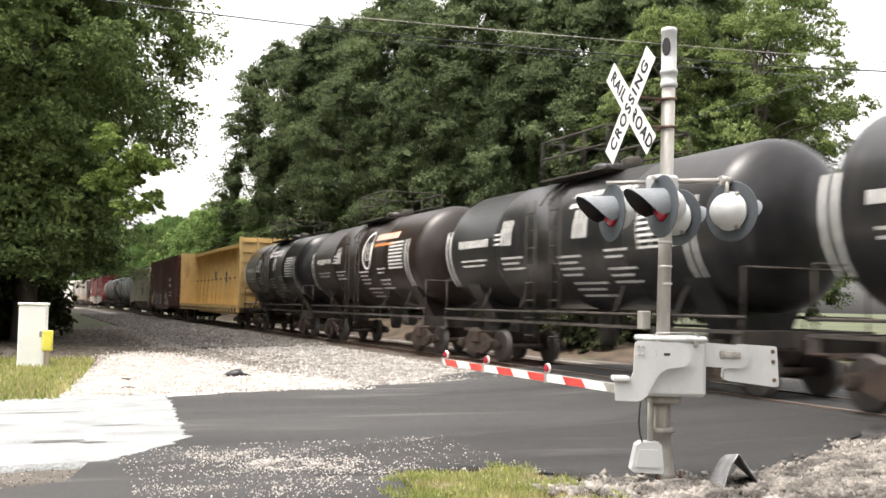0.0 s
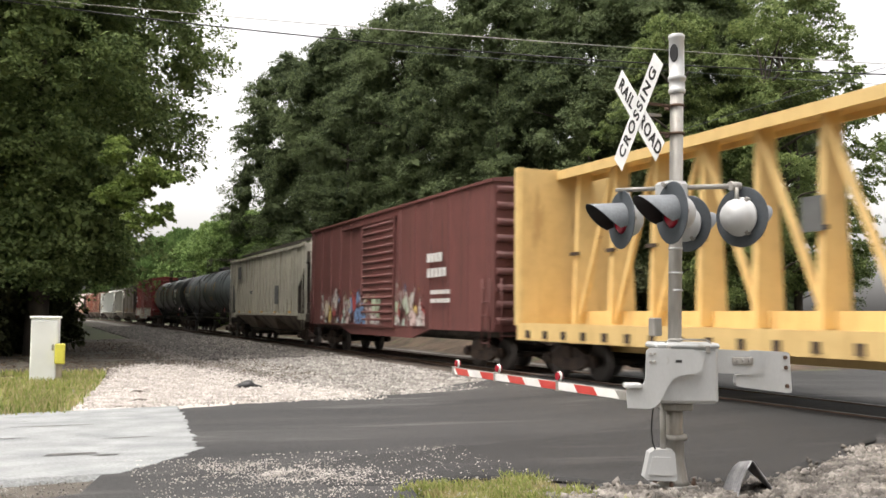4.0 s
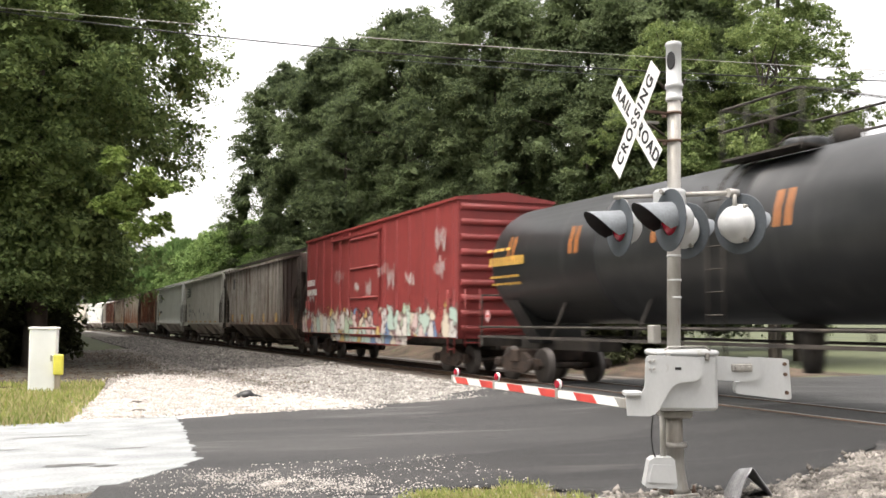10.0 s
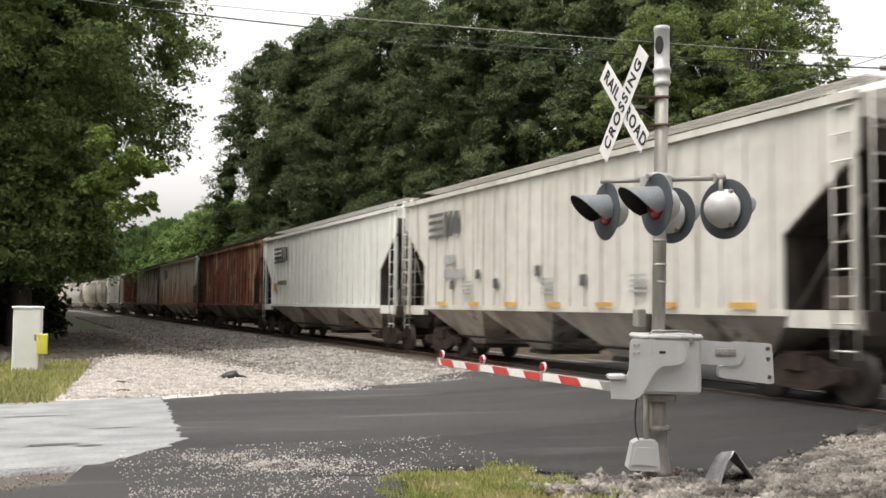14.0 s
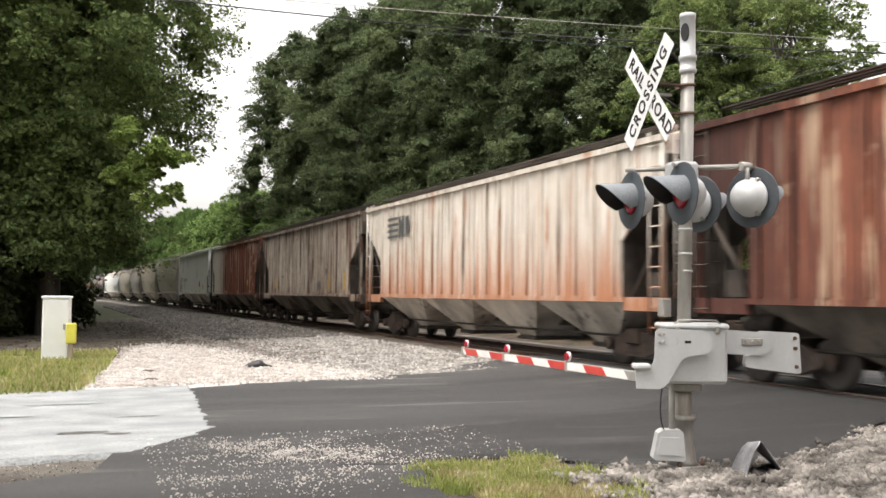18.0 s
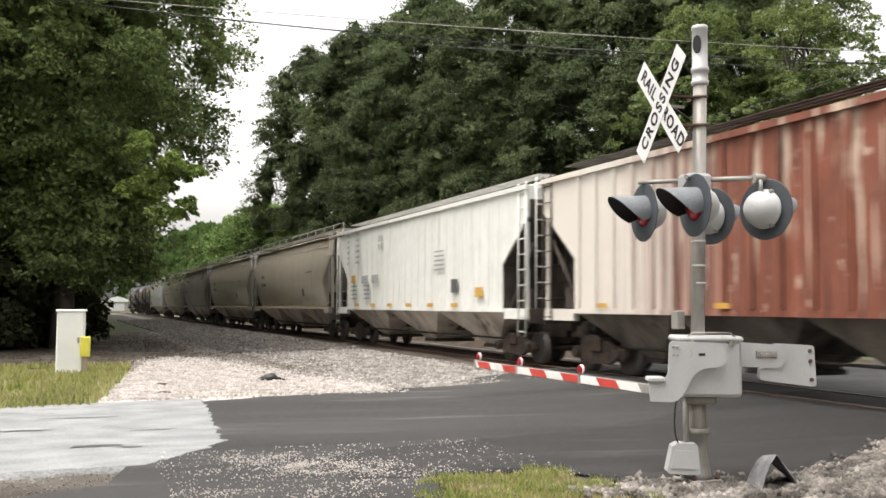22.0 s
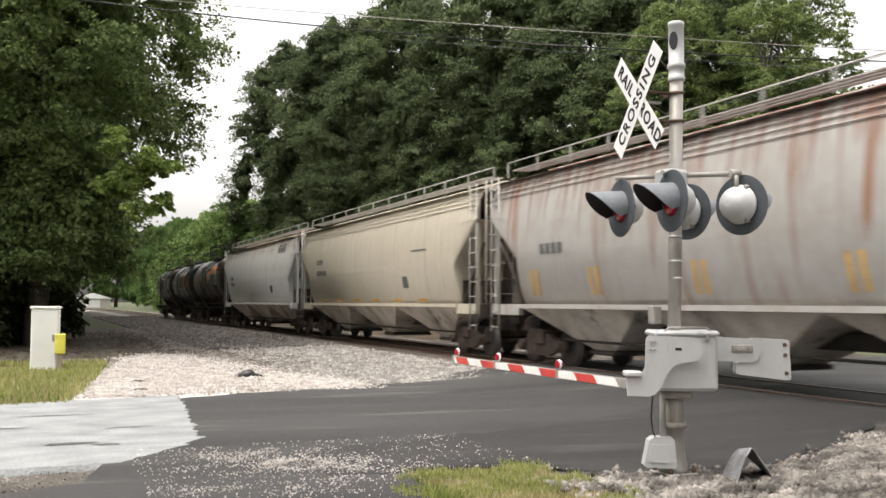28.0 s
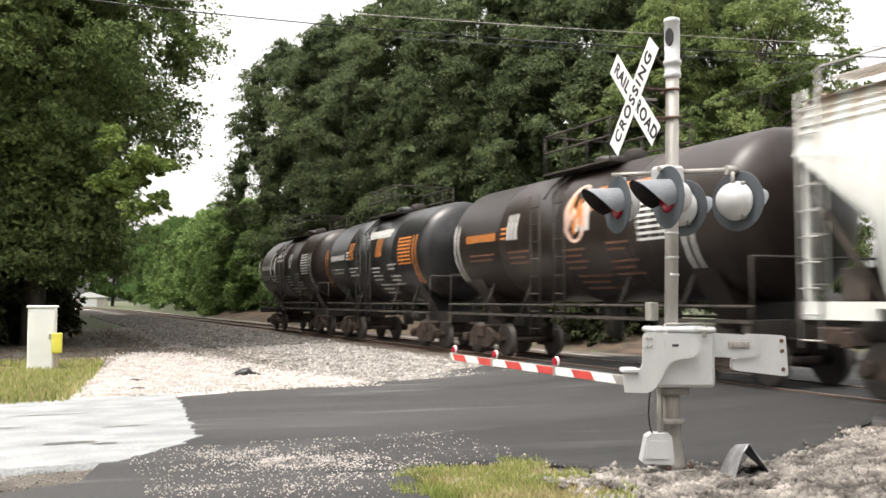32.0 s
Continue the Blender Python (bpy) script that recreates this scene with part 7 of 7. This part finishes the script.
    hopper(11, P["white"], "ribbed", "dull white ribbed covered hopper car with dark logo", marks=[(G, stripes_logo(-6.7, 3.35) + spots), (M["mark_faint"], words_as_bars(-5.6, 2.6, 3, 0.2, 0.24, 0.3) + words_as_bars(-5.6, 2.2, 7, 0.14, 0.24, 0.4) + [(x, 1.75 + 0.1 * i, 0.5, 0.05) for x in (-4.4, -0.2, 3.2) for i in range(4)]), (Y, [(x, 1.46, 0.6, 0.10) for x in (-6, -4, -2, 0, 2, 4, 6)])])
    hopper(12, P["brightwhite"], "ribbed", "clean white ribbed covered hopper car with dark logo", marks=[(G, stripes_logo(-6.6, 3.3, 1.3) + words_as_bars(-5.9, 2.3, 8, 0.12, 0.2, 0.7)), (Y, [(-6.6, 2.05, 0.5, 0.35)])])
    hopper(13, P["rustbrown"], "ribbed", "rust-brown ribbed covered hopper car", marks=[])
    hopper(14, P["rustorange"], "ribbed", "orange-rusted white covered hopper car with dark logo", marks=[(G, stripes_logo(-6.7, 3.35))])
    hopper(15, P["rustwhite"], "ribbed", "dirty white covered hopper car with rust patches", marks=[(Y, [(4.7, 1.6, 0.22, 0.6), (6.9, 1.6, 0.2, 0.7), (-5.4, 1.7, 0.25, 0.4)]), (G, [(3.0, 1.62, 0.34, 0.34)])])
    hopper(16, P["rustred"], "ribbed", "red-rusted covered hopper car with pale patches", marks=[(Y, [(5.2, 1.9, 0.4, 0.32)] + [(x, 1.48, 0.4, 0.10) for x in (-6, -2, 2, 6)])])
    faint = [(x, 3.15 + 0.22 * i, 0.16, 0.10) for x in (-7.2, -6.0, -5.75) for i in range(6)] + [(x, 3.55 + 0.3 * i, 0.12, 0.22) for x in (-3.1, -2.8) for i in range(2)] + words_as_bars(-5.2, 2.35, 3, 0.22, 0.30, 0.3) + words_as_bars(-3.9, 2.35, 3, 0.22, 0.30, 0.3) + [(x, 1.75 + 0.16 * i, 0.7, 0.07) for x in (-6.6, -4.9) for i in range(4)] + [(2.6, 2.6 + 0.14 * i, 0.8, 0.05) for i in range(5)]
    hopper(17, P["brightwhite"], "ribbed", "white ribbed covered hopper car", marks=[(M["mark_faint"], faint), (G, [(4.0, 1.9, 0.5, 0.4)]), (Y, [(-6.6, 2.4, 0.5, 0.30), (5.8, 1.75, 0.5, 0.28)] + [(x, 1.47, 0.5, 0.12) for x in (-6, -4, -2, 0, 2, 4)])])
    dark_txt = [(G, words_as_bars(-6.4, 3.0, 4, 0.17, 0.20) + words_as_bars(-6.4, 2.55, 7, 0.15, 0.20) + [(3.6, 1.95, 0.45, 0.35), (4.5, 3.05, 1.3, 0.05)])]
    gold = [(Y, [(x, 1.5, 0.7, 0.10) for x in (-6.4, -4.2, -2.0, 0.2, 2.4, 4.6)])]
    hopper(18, P["tan"], "smooth", "smooth tan covered hopper car", marks=dark_txt + gold)
    hopper(19, P["tan"], "smooth", "smooth tan covered hopper car", marks=dark_txt + gold)
    hopper(20, P["greyrust"], "smooth", "smooth grey covered hopper car with rust runs", marks=[(Y, [(x, 1.65, 0.10, 0.6) for a in (-6.6, -4.0, -0.5, 3.0, 6.4) for x in (a, a + 0.26)]), (G, words_as_bars(-6.0, 2.6, 4, 0.2, 0.24) + [(4.5, 3.6, 1.2, 0.6)])])
    hopper(21, P["tan"], "smooth", "smooth tan covered hopper car with rusty ends", marks=dark_txt + gold)
    hopper(22, P["tankwhite"], "smooth", "smooth white covered hopper car with rust stains", marks=[(G, words_as_bars(5.4, 3.85, 4, 0.30, 0.45, 0.3) + words_as_bars(-6.6, 2.75, 4, 0.17, 0.2) + words_as_bars(-6.6, 2.4, 5, 0.17, 0.2) + [(3.8, 1.95, 0.5, 0.35)])])
    logo = [(O, words_as_bars(1.5, 3.36, 9, 0.20, 0.5, 0.18)), (M["mark_pale"], words_as_bars(1.52, 3.60, 9, 0.16, 0.26, 0.47))]
    tank(23, P["brownblack"], "brown-black tank car with orange and white logo", marks=tank_marks(13.3, W, O) + logo)
    emblem(CARS[23], 0.85, 3.35, 0.50, 0.64, M["mark_pale"], label="pale orange round emblem")
    for j, (dx, dz) in enumerate(((-0.2, 0.2), (0.1, 0.1), (0.0, -0.25), (0.22, -0.1))):
        emblem(CARS[23], 0.85 + dx, 3.35 + dz, 0.07, 0.22, O, lift=0.016)
    tank(24, P["black"], "black tank car with white lettering and dull top", marks=tank_marks(12.7, O, W) + [(W, words_as_bars(-0.2, 3.58, 12, 0.12, 0.28, 0.6))])
    tank(25, P["brownblack"], "brown-black tank car with round white logo", marks=tank_marks(13.0) + [(W, words_as_bars(-1.6, 3.3, 6, 0.18, 0.36))])
    emblem(CARS[25], -2.3, 3.1, 0.55, 0.7, W, label="white round emblem")
    for dx in (-0.22, 0.02, 0.26):
        emblem(CARS[25], -2.3 + dx, 3.1, 0.07, 0.42, P["brownblack"], lift=0.016)


build_train()


def car_pose(k, t):
    a = (GAPS[k - 1] if k else GAPS[0] - 13.7) - run(t)
    b = GAPS[k] - run(t)
    f, _ = along(a + 2.1)
    r, _ = along(b - 2.1)
    d = f - r
    m = (f + r) / 2
    return pose(m.x, m.y, RAIL_Z, 0, 0, math.degrees(math.atan2(d.y, d.x)))


def motions():
    for k, car in CARS.items():
        walk(car, [(float(t), car_pose(k, float(t))) for t in range(0, 33)])
    # the wheels roll along the open stretch of track; far off they rest
    spin = [(i / FPS, math.degrees(run(i / FPS) / 0.42) % 360) for i in range(0, 32 * FPS + 1)]
    for axle, x, k in AXLES:
        mid = (GAPS[k] + (GAPS[k - 1] if k else GAPS[0] - 13.7)) / 2 - x
        rows = [(t, a) for t, a in spin if -4 < mid - run(t) < 72]
        if not rows:
            continue
        rows = ([] if rows[0][0] == 0 else [(0.0, rows[0][1])]) + rows + ([] if rows[-1][0] == 32 else [(32.0, rows[-1][1])])
        walk(axle, [(t, pose(x, 0, 0.42, 0, a, 0)) for t, a in rows])


motions()
